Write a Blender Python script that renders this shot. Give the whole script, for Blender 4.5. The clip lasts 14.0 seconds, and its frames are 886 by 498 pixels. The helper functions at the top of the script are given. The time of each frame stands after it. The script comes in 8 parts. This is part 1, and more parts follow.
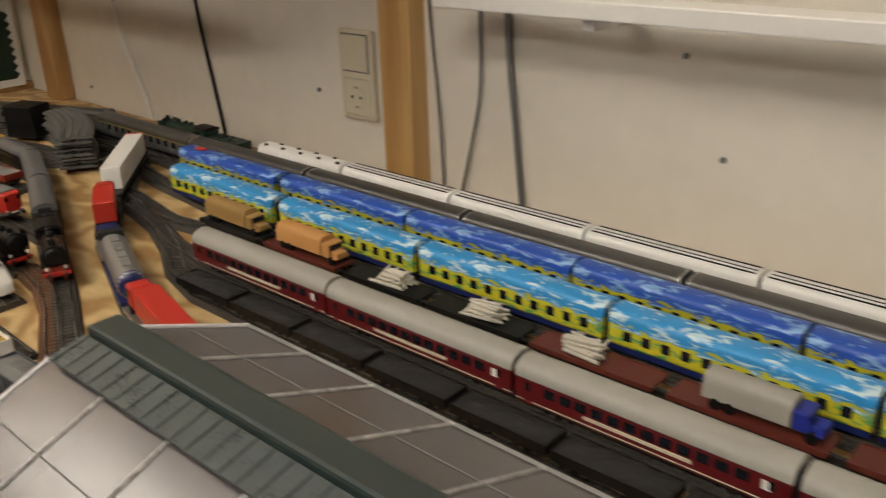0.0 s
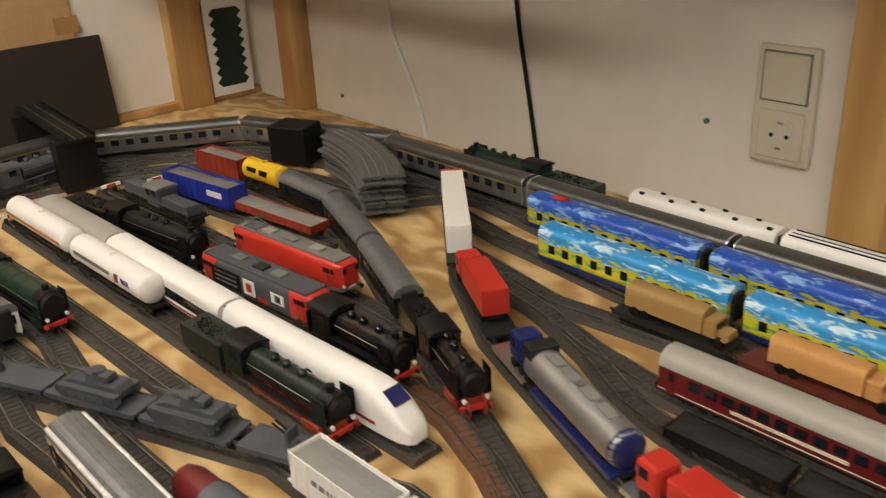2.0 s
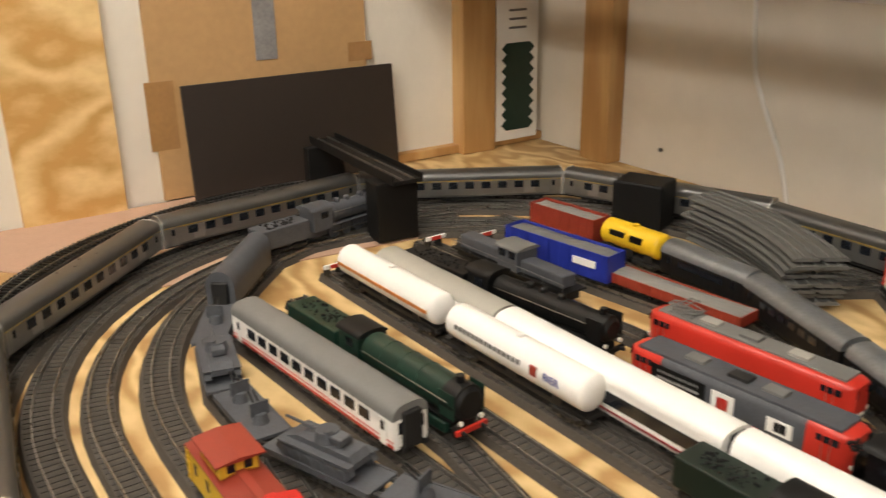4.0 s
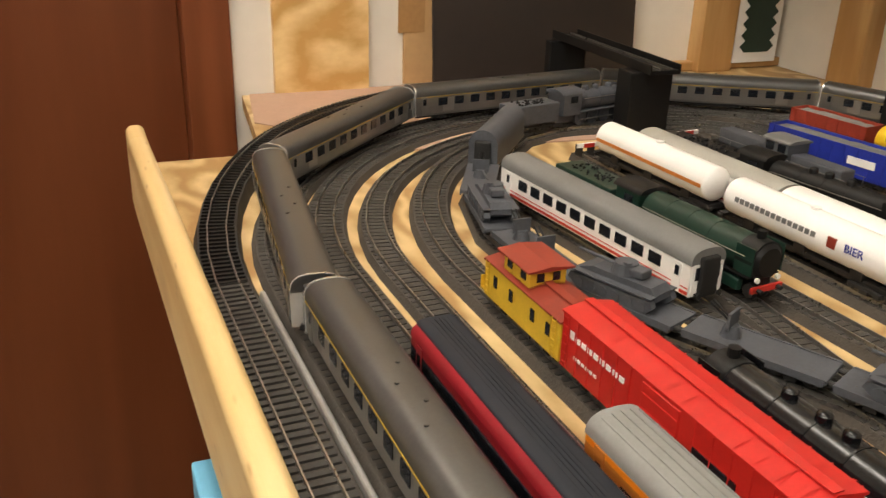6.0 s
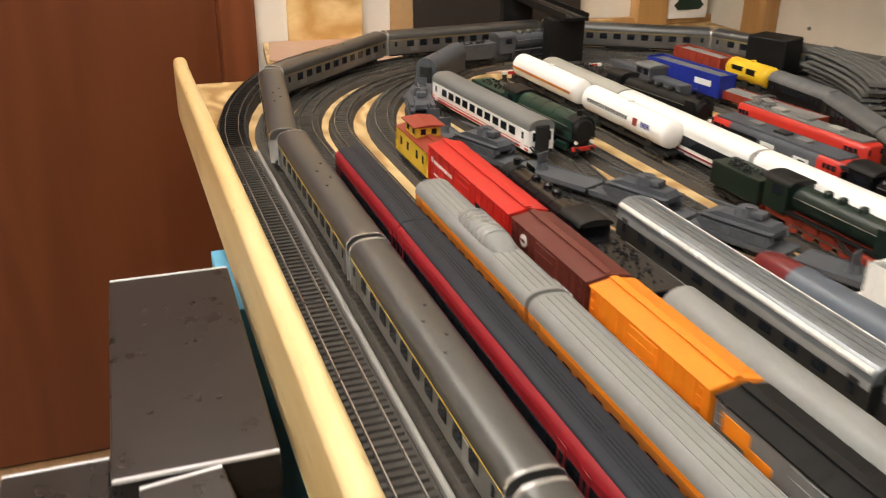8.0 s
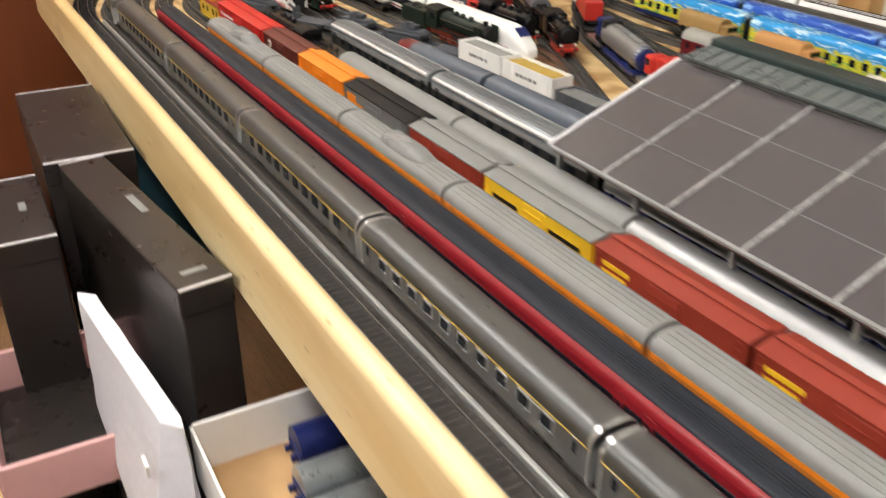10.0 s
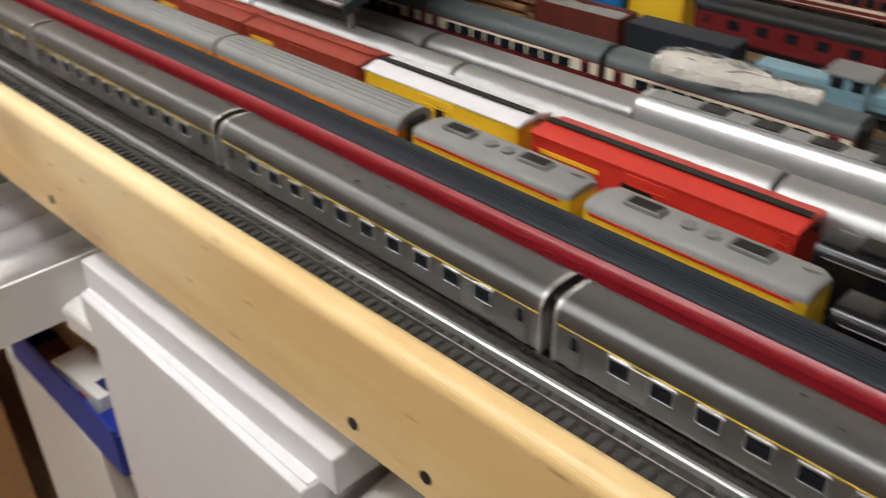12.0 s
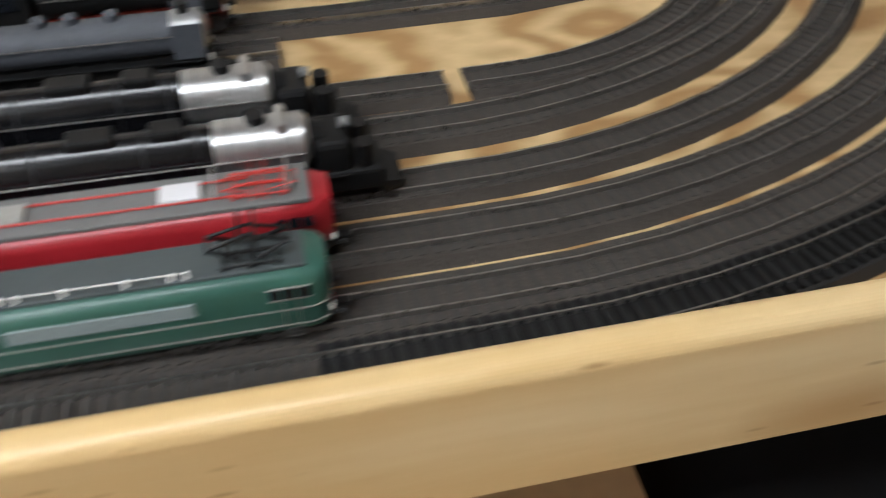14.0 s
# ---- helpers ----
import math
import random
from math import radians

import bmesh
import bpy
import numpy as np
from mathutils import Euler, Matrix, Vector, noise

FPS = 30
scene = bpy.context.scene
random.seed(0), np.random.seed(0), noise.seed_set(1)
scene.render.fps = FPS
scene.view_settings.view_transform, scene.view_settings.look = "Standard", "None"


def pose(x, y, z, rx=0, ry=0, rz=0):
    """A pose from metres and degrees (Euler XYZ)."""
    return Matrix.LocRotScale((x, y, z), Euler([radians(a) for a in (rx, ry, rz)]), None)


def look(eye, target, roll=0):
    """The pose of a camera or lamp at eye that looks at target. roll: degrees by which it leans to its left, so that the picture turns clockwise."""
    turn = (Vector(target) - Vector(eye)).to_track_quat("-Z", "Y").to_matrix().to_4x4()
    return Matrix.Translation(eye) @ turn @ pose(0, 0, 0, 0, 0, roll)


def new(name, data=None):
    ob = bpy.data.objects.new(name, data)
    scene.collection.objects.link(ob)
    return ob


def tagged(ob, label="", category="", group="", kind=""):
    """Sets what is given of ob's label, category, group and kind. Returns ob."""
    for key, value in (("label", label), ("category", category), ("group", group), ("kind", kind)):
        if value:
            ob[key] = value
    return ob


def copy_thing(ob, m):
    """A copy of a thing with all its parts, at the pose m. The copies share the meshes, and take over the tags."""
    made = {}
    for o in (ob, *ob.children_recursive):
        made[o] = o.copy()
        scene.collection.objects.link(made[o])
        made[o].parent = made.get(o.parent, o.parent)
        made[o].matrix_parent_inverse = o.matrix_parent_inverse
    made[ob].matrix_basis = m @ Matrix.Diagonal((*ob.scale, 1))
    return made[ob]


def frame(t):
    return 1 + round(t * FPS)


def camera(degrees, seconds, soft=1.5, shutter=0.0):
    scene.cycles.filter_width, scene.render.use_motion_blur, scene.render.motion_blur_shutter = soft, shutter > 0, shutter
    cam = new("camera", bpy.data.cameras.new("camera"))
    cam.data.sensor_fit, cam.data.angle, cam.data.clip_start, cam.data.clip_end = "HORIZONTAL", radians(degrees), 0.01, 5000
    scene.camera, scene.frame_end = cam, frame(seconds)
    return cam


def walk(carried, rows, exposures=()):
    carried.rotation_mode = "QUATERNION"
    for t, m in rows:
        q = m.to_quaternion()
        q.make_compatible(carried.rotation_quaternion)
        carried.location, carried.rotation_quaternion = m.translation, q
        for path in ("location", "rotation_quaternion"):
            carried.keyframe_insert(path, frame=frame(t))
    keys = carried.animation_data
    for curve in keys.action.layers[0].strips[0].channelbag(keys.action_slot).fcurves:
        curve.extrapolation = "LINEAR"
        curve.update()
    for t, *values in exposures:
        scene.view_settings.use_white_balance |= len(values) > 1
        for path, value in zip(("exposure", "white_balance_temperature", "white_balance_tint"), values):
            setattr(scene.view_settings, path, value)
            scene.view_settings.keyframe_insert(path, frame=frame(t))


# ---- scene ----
cam = camera(53.4, 14.0, soft=1.2, shutter=0.4)
PATH = [
    (0, (1.035, -0.912, 1.282), (-0.217, 0.444, 0.513), -1.9),
    (0.5, (0.893, -0.904, 1.284), (-0.447, 0.35, 0.489), -1.7),
    (1, (0.736, -0.95, 1.287), (-0.643, 0.243, 0.465), -2.3),
    (1.5, (0.612, -0.958, 1.293), (-0.77, 0.232, 0.473), -2.8),
    (2, (0.513, -0.942, 1.293), (-0.87, 0.251, 0.478), -3.0),
    (2.5, (0.404, -0.98, 1.305), (-0.967, 0.24, 0.51), -2.8),
    (3, (0.306, -0.994, 1.299), (-1.117, 0.188, 0.54), -2.0),
    (3.5, (0.19, -1.021, 1.264), (-1.31, 0.083, 0.536), -1.0),
    (4, (0.121, -1.056, 1.237), (-1.448, -0.029, 0.542), -0.9),
    (4.2, (0.104, -1.072, 1.226), (-1.489, -0.078, 0.537), -0.9),
    (6.3, (0.09, -1.172, 1.138), (-1.617, -0.493, 0.349), 2.0),
    (6.5, (0.123, -1.17, 1.137), (-1.593, -0.519, 0.343), 1.9),
    (7, (0.222, -1.16, 1.139), (-1.508, -0.55, 0.342), 1.2),
    (7.2, (0.27, -1.163, 1.143), (-1.458, -0.555, 0.341), 1.2),
    (9.3, (0.859, -1.242, 1.215), (-0.783, -0.512, 0.337), -0.2),
    (9.5, (0.916, -1.254, 1.216), (-0.697, -0.478, 0.324), -0.2),
    (10, (1.06, -1.281, 1.212), (-0.484, -0.425, 0.271), 0.1),
    (10.5, (1.236, -1.295, 1.197), (-0.257, -0.403, 0.21), -0.6),
    (11, (1.351, -1.306, 1.198), (-0.082, -0.373, 0.161), -1.8),
    (11.5, (1.482, -1.294, 1.161), (0.104, -0.316, 0.092), -0.9),
    (12, (1.591, -1.307, 1.152), (0.377, -0.129, 0.086), -0.8),
    (12.6, (1.604, -1.317, 1.166), (0.92, 0.082, -0.088), -4.4),
    (13, (1.671, -1.322, 1.154), (1.309, 0.154, -0.147), -4.3),
    (13.2, (1.691, -1.325, 1.15), (1.486, 0.17, -0.163), -3.5),
    (13.4, (1.721, -1.333, 1.152), (1.693, 0.161, -0.177), -0.4),
    (13.6, (1.784, -1.314, 1.161), (1.881, 0.131, -0.219), -0.2),
    (13.8, (1.819, -1.304, 1.159), (2.025, 0.129, -0.221), 0.5),
    (14, (1.862, -1.29, 1.156), (2.156, 0.133, -0.218), 0.0),
]
TONE = [(0.0, -0.85, 6500, 10), (0.7, -0.75, 6500, 10), (2.0, -0.58, 6500, 10), (3.5, -0.20, 6450, 10), (6.5, -0.25, 6500, 10), (7.2, -0.13, 6400, 10), (9.4, -0.05, 5900, 10), (11.0, -0.28, 5900, 10), (12.0, -0.43, 5700, 9), (13.3, -0.36, 5350, 9), (14.0, -0.18, 5300, 9)]
walk(cam, [(t, look(eye, target, roll)) for t, eye, target, roll in PATH], TONE)

# ---- light ----
world = bpy.data.worlds.new("World")
world.use_nodes = True
world.node_tree.nodes["Background"].inputs[0].default_value = (0.9, 0.85, 0.8, 1)
world.node_tree.nodes["Background"].inputs[1].default_value = 0.012
scene.world = world


def area_lamp(name, m, sx, sy, watts, colour):
    d = bpy.data.lights.new(name, "AREA")
    d.shape, d.size, d.size_y, d.energy, d.color = "RECTANGLE", sx, sy, watts, colour
    ob = new(name, d)
    ob.matrix_world = m
    return ob


WARM = (1.0, 0.92, 0.80)
# assumed lamps out of view; the third is added to brighten the back wall
LAMPS_AT = ((-0.52, -1.15, 2.27, 1.3), (1.30, -1.55, 2.27, 7.2), (0.30, -2.45, 2.27, 8))
for at in LAMPS_AT:
    area_lamp("ceiling_lamp_light", pose(at[0], at[1], at[2] - 0.09, 0, 0, 0), 1.2, 0.22, at[3], WARM)

# ---- materials ----


def mat(name, col, rough=0.5, metal=0.0, var=0.12, scale=60.0, bump=0.0, bscale=300.0, spec=0.5, stretch=(1, 1, 1), col2=None):
    """A material with colour variation at two scales and fine relief, in object space."""
    m = bpy.data.materials.new(name)
    m.use_nodes = True
    nt = m.node_tree
    p = nt.nodes["Principled BSDF"]
    tc = nt.nodes.new("ShaderNodeTexCoord")
    mp = nt.nodes.new("ShaderNodeMapping")
    mp.inputs["Scale"].default_value = stretch
    nt.links.new(tc.outputs["Object"], mp.inputs[0])
    n1 = nt.nodes.new("ShaderNodeTexNoise")
    n1.inputs["Scale"].default_value, n1.inputs["Detail"].default_value = scale, 6
    n2 = nt.nodes.new("ShaderNodeTexNoise")
    n2.inputs["Scale"].default_value, n2.inputs["Detail"].default_value = scale * 7, 3
    for n in (n1, n2):
        nt.links.new(mp.outputs[0], n.inputs["Vector"])
    add = nt.nodes.new("ShaderNodeMath")
    add.operation = "ADD"
    half = nt.nodes.new("ShaderNodeMath")
    half.operation = "MULTIPLY"
    half.inputs[1].default_value = 0.5
    nt.links.new(n1.outputs[0], add.inputs[0])
    nt.links.new(n2.outputs[0], add.inputs[1])
    nt.links.new(add.outputs[0], half.inputs[0])
    r = nt.nodes.new("ShaderNodeValToRGB")
    r.color_ramp.elements[0].position, r.color_ramp.elements[1].position = 0.32, 0.68
    c2 = col2 or tuple(min(1.0, c * (1 + var)) for c in col)
    c1 = tuple(c * (1 - var) for c in col)
    r.color_ramp.elements[0].color, r.color_ramp.elements[1].color = (*c1, 1), (*c2, 1)
    nt.links.new(half.outputs[0], r.inputs[0])
    nt.links.new(r.outputs[0], p.inputs["Base Color"])
    rr = nt.nodes.new("ShaderNodeMapRange")
    rr.inputs["To Min"].default_value, rr.inputs["To Max"].default_value = max(0.03, rough - 0.08), min(1, rough + 0.1)
    nt.links.new(half.outputs[0], rr.inputs["Value"])
    nt.links.new(rr.outputs[0], p.inputs["Roughness"])
    p.inputs["Metallic"].default_value = metal
    p.inputs["Specular IOR Level"].default_value = spec
    if bump:
        nb = nt.nodes.new("ShaderNodeTexNoise")
        nb.inputs["Scale"].default_value, nb.inputs["Detail"].default_value = bscale, 4
        nt.links.new(mp.outputs[0], nb.inputs["Vector"])
        b = nt.nodes.new("ShaderNodeBump")
        b.inputs["Strength"].default_value, b.inputs["Distance"].default_value = bump, 0.002
        nt.links.new(nb.outputs[0], b.inputs["Height"])
        nt.links.new(b.outputs[0], p.inputs["Normal"])
    return m


def wood(name, light, dark, axis=0, knots=True, rough=0.5, scale=1.0, ring=26.0, specks=False, along=0.9):
    """Planed softwood: long grain along one axis with wavy rings and scattered knots."""
    m = bpy.data.materials.new(name)
    m.use_nodes = True
    nt = m.node_tree
    p = nt.nodes["Principled BSDF"]
    tc = nt.nodes.new("ShaderNodeTexCoord")
    mp = nt.nodes.new("ShaderNodeMapping")
    s = [9.0 * scale] * 3
    s[axis] = along * scale
    mp.inputs["Scale"].default_value = s
    nt.links.new(tc.outputs["Object"], mp.inputs[0])
    n1 = nt.nodes.new("ShaderNodeTexNoise")
    n1.inputs["Scale"].default_value, n1.inputs["Detail"].default_value = 1.1, 2
    nt.links.new(mp.outputs[0], n1.inputs["Vector"])
    w = nt.nodes.new("ShaderNodeMath")
    w.operation = "MULTIPLY"
    w.inputs[1].default_value = ring
    nt.links.new(n1.outputs[0], w.inputs[0])
    sn = nt.nodes.new("ShaderNodeMath")
    sn.operation = "SINE"
    nt.links.new(w.outputs[0], sn.inputs[0])
    n2 = nt.nodes.new("ShaderNodeTexNoise")
    n2.inputs["Scale"].default_value, n2.inputs["Detail"].default_value = 14, 5
    nt.links.new(mp.outputs[0], n2.inputs["Vector"])
    a = nt.nodes.new("ShaderNodeMapRange")
    a.inputs["From Min"].default_value = -1
    nt.links.new(sn.outputs[0], a.inputs["Value"])
    mx = nt.nodes.new("ShaderNodeMath")
    mx.operation = "MULTIPLY_ADD"
    mx.inputs[1].default_value = 0.55
    nt.links.new(a.outputs[0], mx.inputs[0])
    half = nt.nodes.new("ShaderNodeMath")
    half.operation = "MULTIPLY"
    half.inputs[1].default_value = 0.45
    nt.links.new(n2.outputs[0], half.inputs[0])
    nt.links.new(half.outputs[0], mx.inputs[2])
    r = nt.nodes.new("ShaderNodeValToRGB")
    r.color_ramp.elements[0].position, r.color_ramp.elements[1].position = 0.15, 0.75
    r.color_ramp.elements[0].color, r.color_ramp.elements[1].color = (*light, 1), (*dark, 1)
    nt.links.new(mx.outputs[0], r.inputs[0])
    last = r.outputs[0]
    if knots:
        mk = nt.nodes.new("ShaderNodeMapping")
        ks = [11.0 * scale] * 3
        ks[axis] = 5.0 * scale
        mk.inputs["Scale"].default_value = ks
        nt.links.new(tc.outputs["Object"], mk.inputs[0])
        v = nt.nodes.new("ShaderNodeTexVoronoi")
        v.inputs["Scale"].default_value = 1.0
        nt.links.new(mk.outputs[0], v.inputs["Vector"])
        kr = nt.nodes.new("ShaderNodeValToRGB")
        kr.color_ramp.elements[0].position, kr.color_ramp.elements[1].position = 0.06, 0.24
        kr.color_ramp.elements[0].color, kr.color_ramp.elements[1].color = (0.6, 0.6, 0.6, 1), (0, 0, 0, 1)
        nt.links.new(v.outputs["Distance"], kr.inputs[0])
        mix = nt.nodes.new("ShaderNodeMix")
        mix.data_type = "RGBA"
        mix.inputs["B"].default_value = (dark[0] * 0.62, dark[1] * 0.5, dark[2] * 0.4, 1)
        nt.links.new(kr.outputs[0], mix.inputs["Factor"])
        nt.links.new(last, mix.inputs["A"])
        last = mix.outputs["Result"]
    if specks:
        mk = nt.nodes.new("ShaderNodeMapping")
        ks = [75.0] * 3
        ks[axis] = 17.0
        mk.inputs["Scale"].default_value = ks
        mk.inputs["Rotation"].default_value = (0, 0.06, 0.02)
        nt.links.new(tc.outputs["Object"], mk.inputs[0])
        v = nt.nodes.new("ShaderNodeTexVoronoi")
        v.inputs["Scale"].default_value = 1.0
        nt.links.new(mk.outputs[0], v.inputs["Vector"])
        kr = nt.nodes.new("ShaderNodeValToRGB")
        kr.color_ramp.elements[0].position, kr.color_ramp.elements[1].position = 0.04, 0.14
        kr.color_ramp.elements[0].color, kr.color_ramp.elements[1].color = (0.65, 0.65, 0.65, 1), (0, 0, 0, 1)
        nt.links.new(v.outputs["Distance"], kr.inputs[0])
        mix = nt.nodes.new("ShaderNodeMix")
        mix.data_type = "RGBA"
        mix.inputs["B"].default_value = (dark[0] * 0.55, dark[1] * 0.42, dark[2] * 0.35, 1)
        nt.links.new(kr.outputs[0], mix.inputs["Factor"])
        nt.links.new(last, mix.inputs["A"])
        last = mix.outputs["Result"]
    nt.links.new(last, p.inputs["Base Color"])
    p.inputs["Roughness"].default_value = rough
    b = nt.nodes.new("ShaderNodeBump")
    b.inputs["Strength"].default_value, b.inputs["Distance"].default_value = 0.15, 0.001
    nt.links.new(mx.outputs[0], b.inputs["Height"])
    nt.links.new(b.outputs[0], p.inputs["Normal"])
    return m


def livery(name, sky, cloud, low, low2, split=0.0325):
    """Painted coach side: cloudy sky over a yellow and green meadow, in the car's own space."""
    m = bpy.data.materials.new(name)
    m.use_nodes = True
    nt = m.node_tree
    p = nt.nodes["Principled BSDF"]
    tc = nt.nodes.new("ShaderNodeTexCoord")
    mp = nt.nodes.new("ShaderNodeMapping")
    mp.inputs["Scale"].default_value = (46, 120, 175)
    mp.inputs["Rotation"].default_value = (0, 0.5, 0)
    nt.links.new(tc.outputs["Object"], mp.inputs[0])
    n = nt.nodes.new("ShaderNodeTexNoise")
    n.inputs["Scale"].default_value, n.inputs["Detail"].default_value, n.inputs["Distortion"].default_value = 1.0, 3, 0.8
    nt.links.new(mp.outputs[0], n.inputs["Vector"])

    def ramp(src, a, b, ca, cb):
        r = nt.nodes.new("ShaderNodeValToRGB")
        r.color_ramp.elements[0].position, r.color_ramp.elements[1].position = a, b
        r.color_ramp.elements[0].color, r.color_ramp.elements[1].color = (*ca, 1), (*cb, 1)
        nt.links.new(src, r.inputs[0])
        return r.outputs[0]

    top = ramp(n.outputs[0], 0.53, 0.63, sky, cloud)
    bot = ramp(n.outputs[0], 0.50, 0.60, low, low2)
    sep = nt.nodes.new("ShaderNodeSeparateXYZ")
    nt.links.new(tc.outputs["Object"], sep.inputs[0])
    wob = nt.nodes.new("ShaderNodeMath")
    wob.operation = "MULTIPLY_ADD"
    wob.inputs[1].default_value = 0.036
    nt.links.new(n.outputs[0], wob.inputs[0])
    nt.links.new(sep.outputs[2], wob.inputs[2])
    cmp_ = nt.nodes.new("ShaderNodeMapRange")
    cmp_.inputs["From Min"].default_value, cmp_.inputs["From Max"].default_value = split + 0.0165, split + 0.0178
    nt.links.new(wob.outputs[0], cmp_.inputs["Value"])
    mix = nt.nodes.new("ShaderNodeMix")
    mix.data_type = "RGBA"
    nt.links.new(cmp_.outputs[0], mix.inputs["Factor"])
    nt.links.new(bot, mix.inputs["A"])
    nt.links.new(top, mix.inputs["B"])
    nt.links.new(mix.outputs["Result"], p.inputs["Base Color"])
    p.inputs["Roughness"].default_value = 0.35
    return m


WALL = mat("wall_paint", (0.80, 0.75, 0.66), 0.7, var=0.05, scale=3, bump=0.25, bscale=60)
# unseen walls and ceiling: dark colours chosen to hold back bounced light
WALL2 = mat("unseen_wall_dark", (0.20, 0.165, 0.13), 0.8, var=0.06, scale=3)
CEIL = mat("unseen_ceiling_dark", (0.32, 0.295, 0.26), 0.8, var=0.03, scale=3)
FLOOR = mat("floor_boards", (0.30, 0.17, 0.08), 0.4, var=0.3, scale=5, stretch=(1, 6, 1))
PINE = wood("pine_board", (0.90, 0.73, 0.42), (0.74, 0.52, 0.23), 0, True, 0.38, 0.75, 17, True, 1.3)
PINE_V = wood("pine_post", (0.60, 0.38, 0.16), (0.42, 0.23, 0.08), 2, True, 0.5, 0.9)
PLY = wood("table_plywood", (0.72, 0.53, 0.26), (0.40, 0.235, 0.085), 0, True, 0.5, 0.8, 52, along=5.0)
PLYBOARD = wood("plywood_panel", (0.90, 0.66, 0.32), (0.62, 0.35, 0.11), 1, False, 0.4, 0.75, 34, along=5.5)
PACKTAPE = mat("packing_tape", (0.40, 0.22, 0.085), 0.3, var=0.1, scale=20)
CRIMSON = mat("crimson_paint", (0.34, 0.016, 0.022), 0.33, var=0.08)
PEARL = mat("white_bag_paper", (0.70, 0.69, 0.74), 0.5, var=0.04, bump=0.4, bscale=14)
DOORW = wood("door_veneer", (0.165, 0.049, 0.018), (0.132, 0.037, 0.013), 2, False, 0.32, 0.6)
FRAMEW = wood("door_frame_wood", (0.24, 0.075, 0.028), (0.17, 0.048, 0.016), 2, False, 0.35, 0.8)
CARD = mat("cardboard", (0.50, 0.31, 0.14), 0.75, var=0.08, scale=12)
BEIGEFELT = mat("beige_felt", (0.48, 0.31, 0.22), 0.9, var=0.06, scale=40)
TAPE = mat("duct_tape", (0.36, 0.36, 0.37), 0.35, metal=0.4, var=0.2, scale=30, bump=0.4, bscale=60)
BLACKPANEL = mat("black_panel", (0.025, 0.017, 0.013), 0.55, var=0.15)
ROADBED = mat("roadbed", (0.060, 0.051, 0.042), 0.85, var=0.2, scale=40, bump=0.5, bscale=500)
BLACKBED = mat("black_roadbed", (0.020, 0.019, 0.018), 0.6, var=0.2, scale=60)
SLEEPER = mat("sleeper_plastic", (0.040, 0.036, 0.031), 0.7, var=0.2)
RAIL = mat("rail_steel", (0.36, 0.345, 0.32), 0.28, metal=0.9, var=0.15)
RUSTBED = mat("rusty_roadbed", (0.13, 0.062, 0.028), 0.85, var=0.25, scale=50)
KERB = mat("grey_edge_strip", (0.33, 0.32, 0.29), 0.5, var=0.08)
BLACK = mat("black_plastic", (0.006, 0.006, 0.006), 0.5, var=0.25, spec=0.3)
BLACKG = mat("glossy_black", (0.005, 0.005, 0.006), 0.22, var=0.25)
DARK = mat("dark_underframe", (0.011, 0.0105, 0.010), 0.6, var=0.25)
WHEEL = mat("wheel_metal", (0.09, 0.085, 0.08), 0.4, metal=0.7)
GLASS = mat("tinted_window", (0.012, 0.014, 0.018), 0.12, var=0.2)
WHITE = mat("white_plastic", (0.84, 0.83, 0.80), 0.35, var=0.03)
CREAM = mat("cream_plastic", (0.66, 0.60, 0.46), 0.35, var=0.03)
SILVER = mat("stainless_side", (0.50, 0.50, 0.49), 0.30, metal=0.85, var=0.08, stretch=(0.2, 1, 3))
SILVERR = mat("stainless_roof", (0.37, 0.37, 0.365), 0.46, metal=0.8, var=0.1)
GUNM = mat("gunmetal_side", (0.36, 0.36, 0.35), 0.30, metal=0.85, var=0.08, stretch=(0.2, 1, 3))
GUNMR = mat("gunmetal_roof", (0.13, 0.13, 0.127), 0.38, metal=0.75, var=0.1)
CHROME = mat("chrome_roof", (0.76, 0.76, 0.75), 0.2, metal=0.7, var=0.06)
GREYR = mat("grey_roof", (0.225, 0.225, 0.215), 0.5, var=0.08)
MIDGREY = mat("mid_grey", (0.16, 0.16, 0.155), 0.55, var=0.1)
DARKR = mat("slate_roof", (0.017, 0.020, 0.027), 0.55, var=0.12, spec=0.25)
DGREY = mat("dark_grey_army", (0.070, 0.075, 0.087), 0.6, var=0.22)
SATGREY = mat("satin_grey_roof", (0.22, 0.235, 0.25), 0.36, metal=0.6, var=0.2)
SPARE = mat("grey_spare_track", (0.095, 0.095, 0.088), 0.7, var=0.15)
RJRED = mat("wine_red_paint", (0.25, 0.013, 0.019), 0.32, var=0.1)
SLATE = mat("slate_blue_paint", (0.085, 0.10, 0.125), 0.4, var=0.1)
STRIP = mat("metal_edge_strip", (0.48, 0.48, 0.46), 0.33, metal=0.6, var=0.12)
RED = mat("signal_red", (0.52, 0.032, 0.020), 0.33, var=0.06)
BRED = mat("box_red", (0.54, 0.020, 0.015), 0.4, var=0.07)
OXIDE = mat("oxide_red", (0.27, 0.035, 0.018), 0.5, var=0.12)
BROWN = mat("boxcar_brown", (0.115, 0.022, 0.015), 0.5, var=0.12)
ORANGE = mat("bright_orange", (0.80, 0.24, 0.012), 0.4, var=0.06)
YELLOW = mat("rail_yellow", (0.78, 0.50, 0.018), 0.4, var=0.06)
OCHRE = mat("caboose_yellow", (0.66, 0.43, 0.03), 0.45, var=0.1)
STRIPEO = mat("orange_stripe", (0.50, 0.17, 0.03), 0.4, var=0.05)
GREEN = mat("sea_green_paint", (0.045, 0.120, 0.090), 0.35, var=0.08)
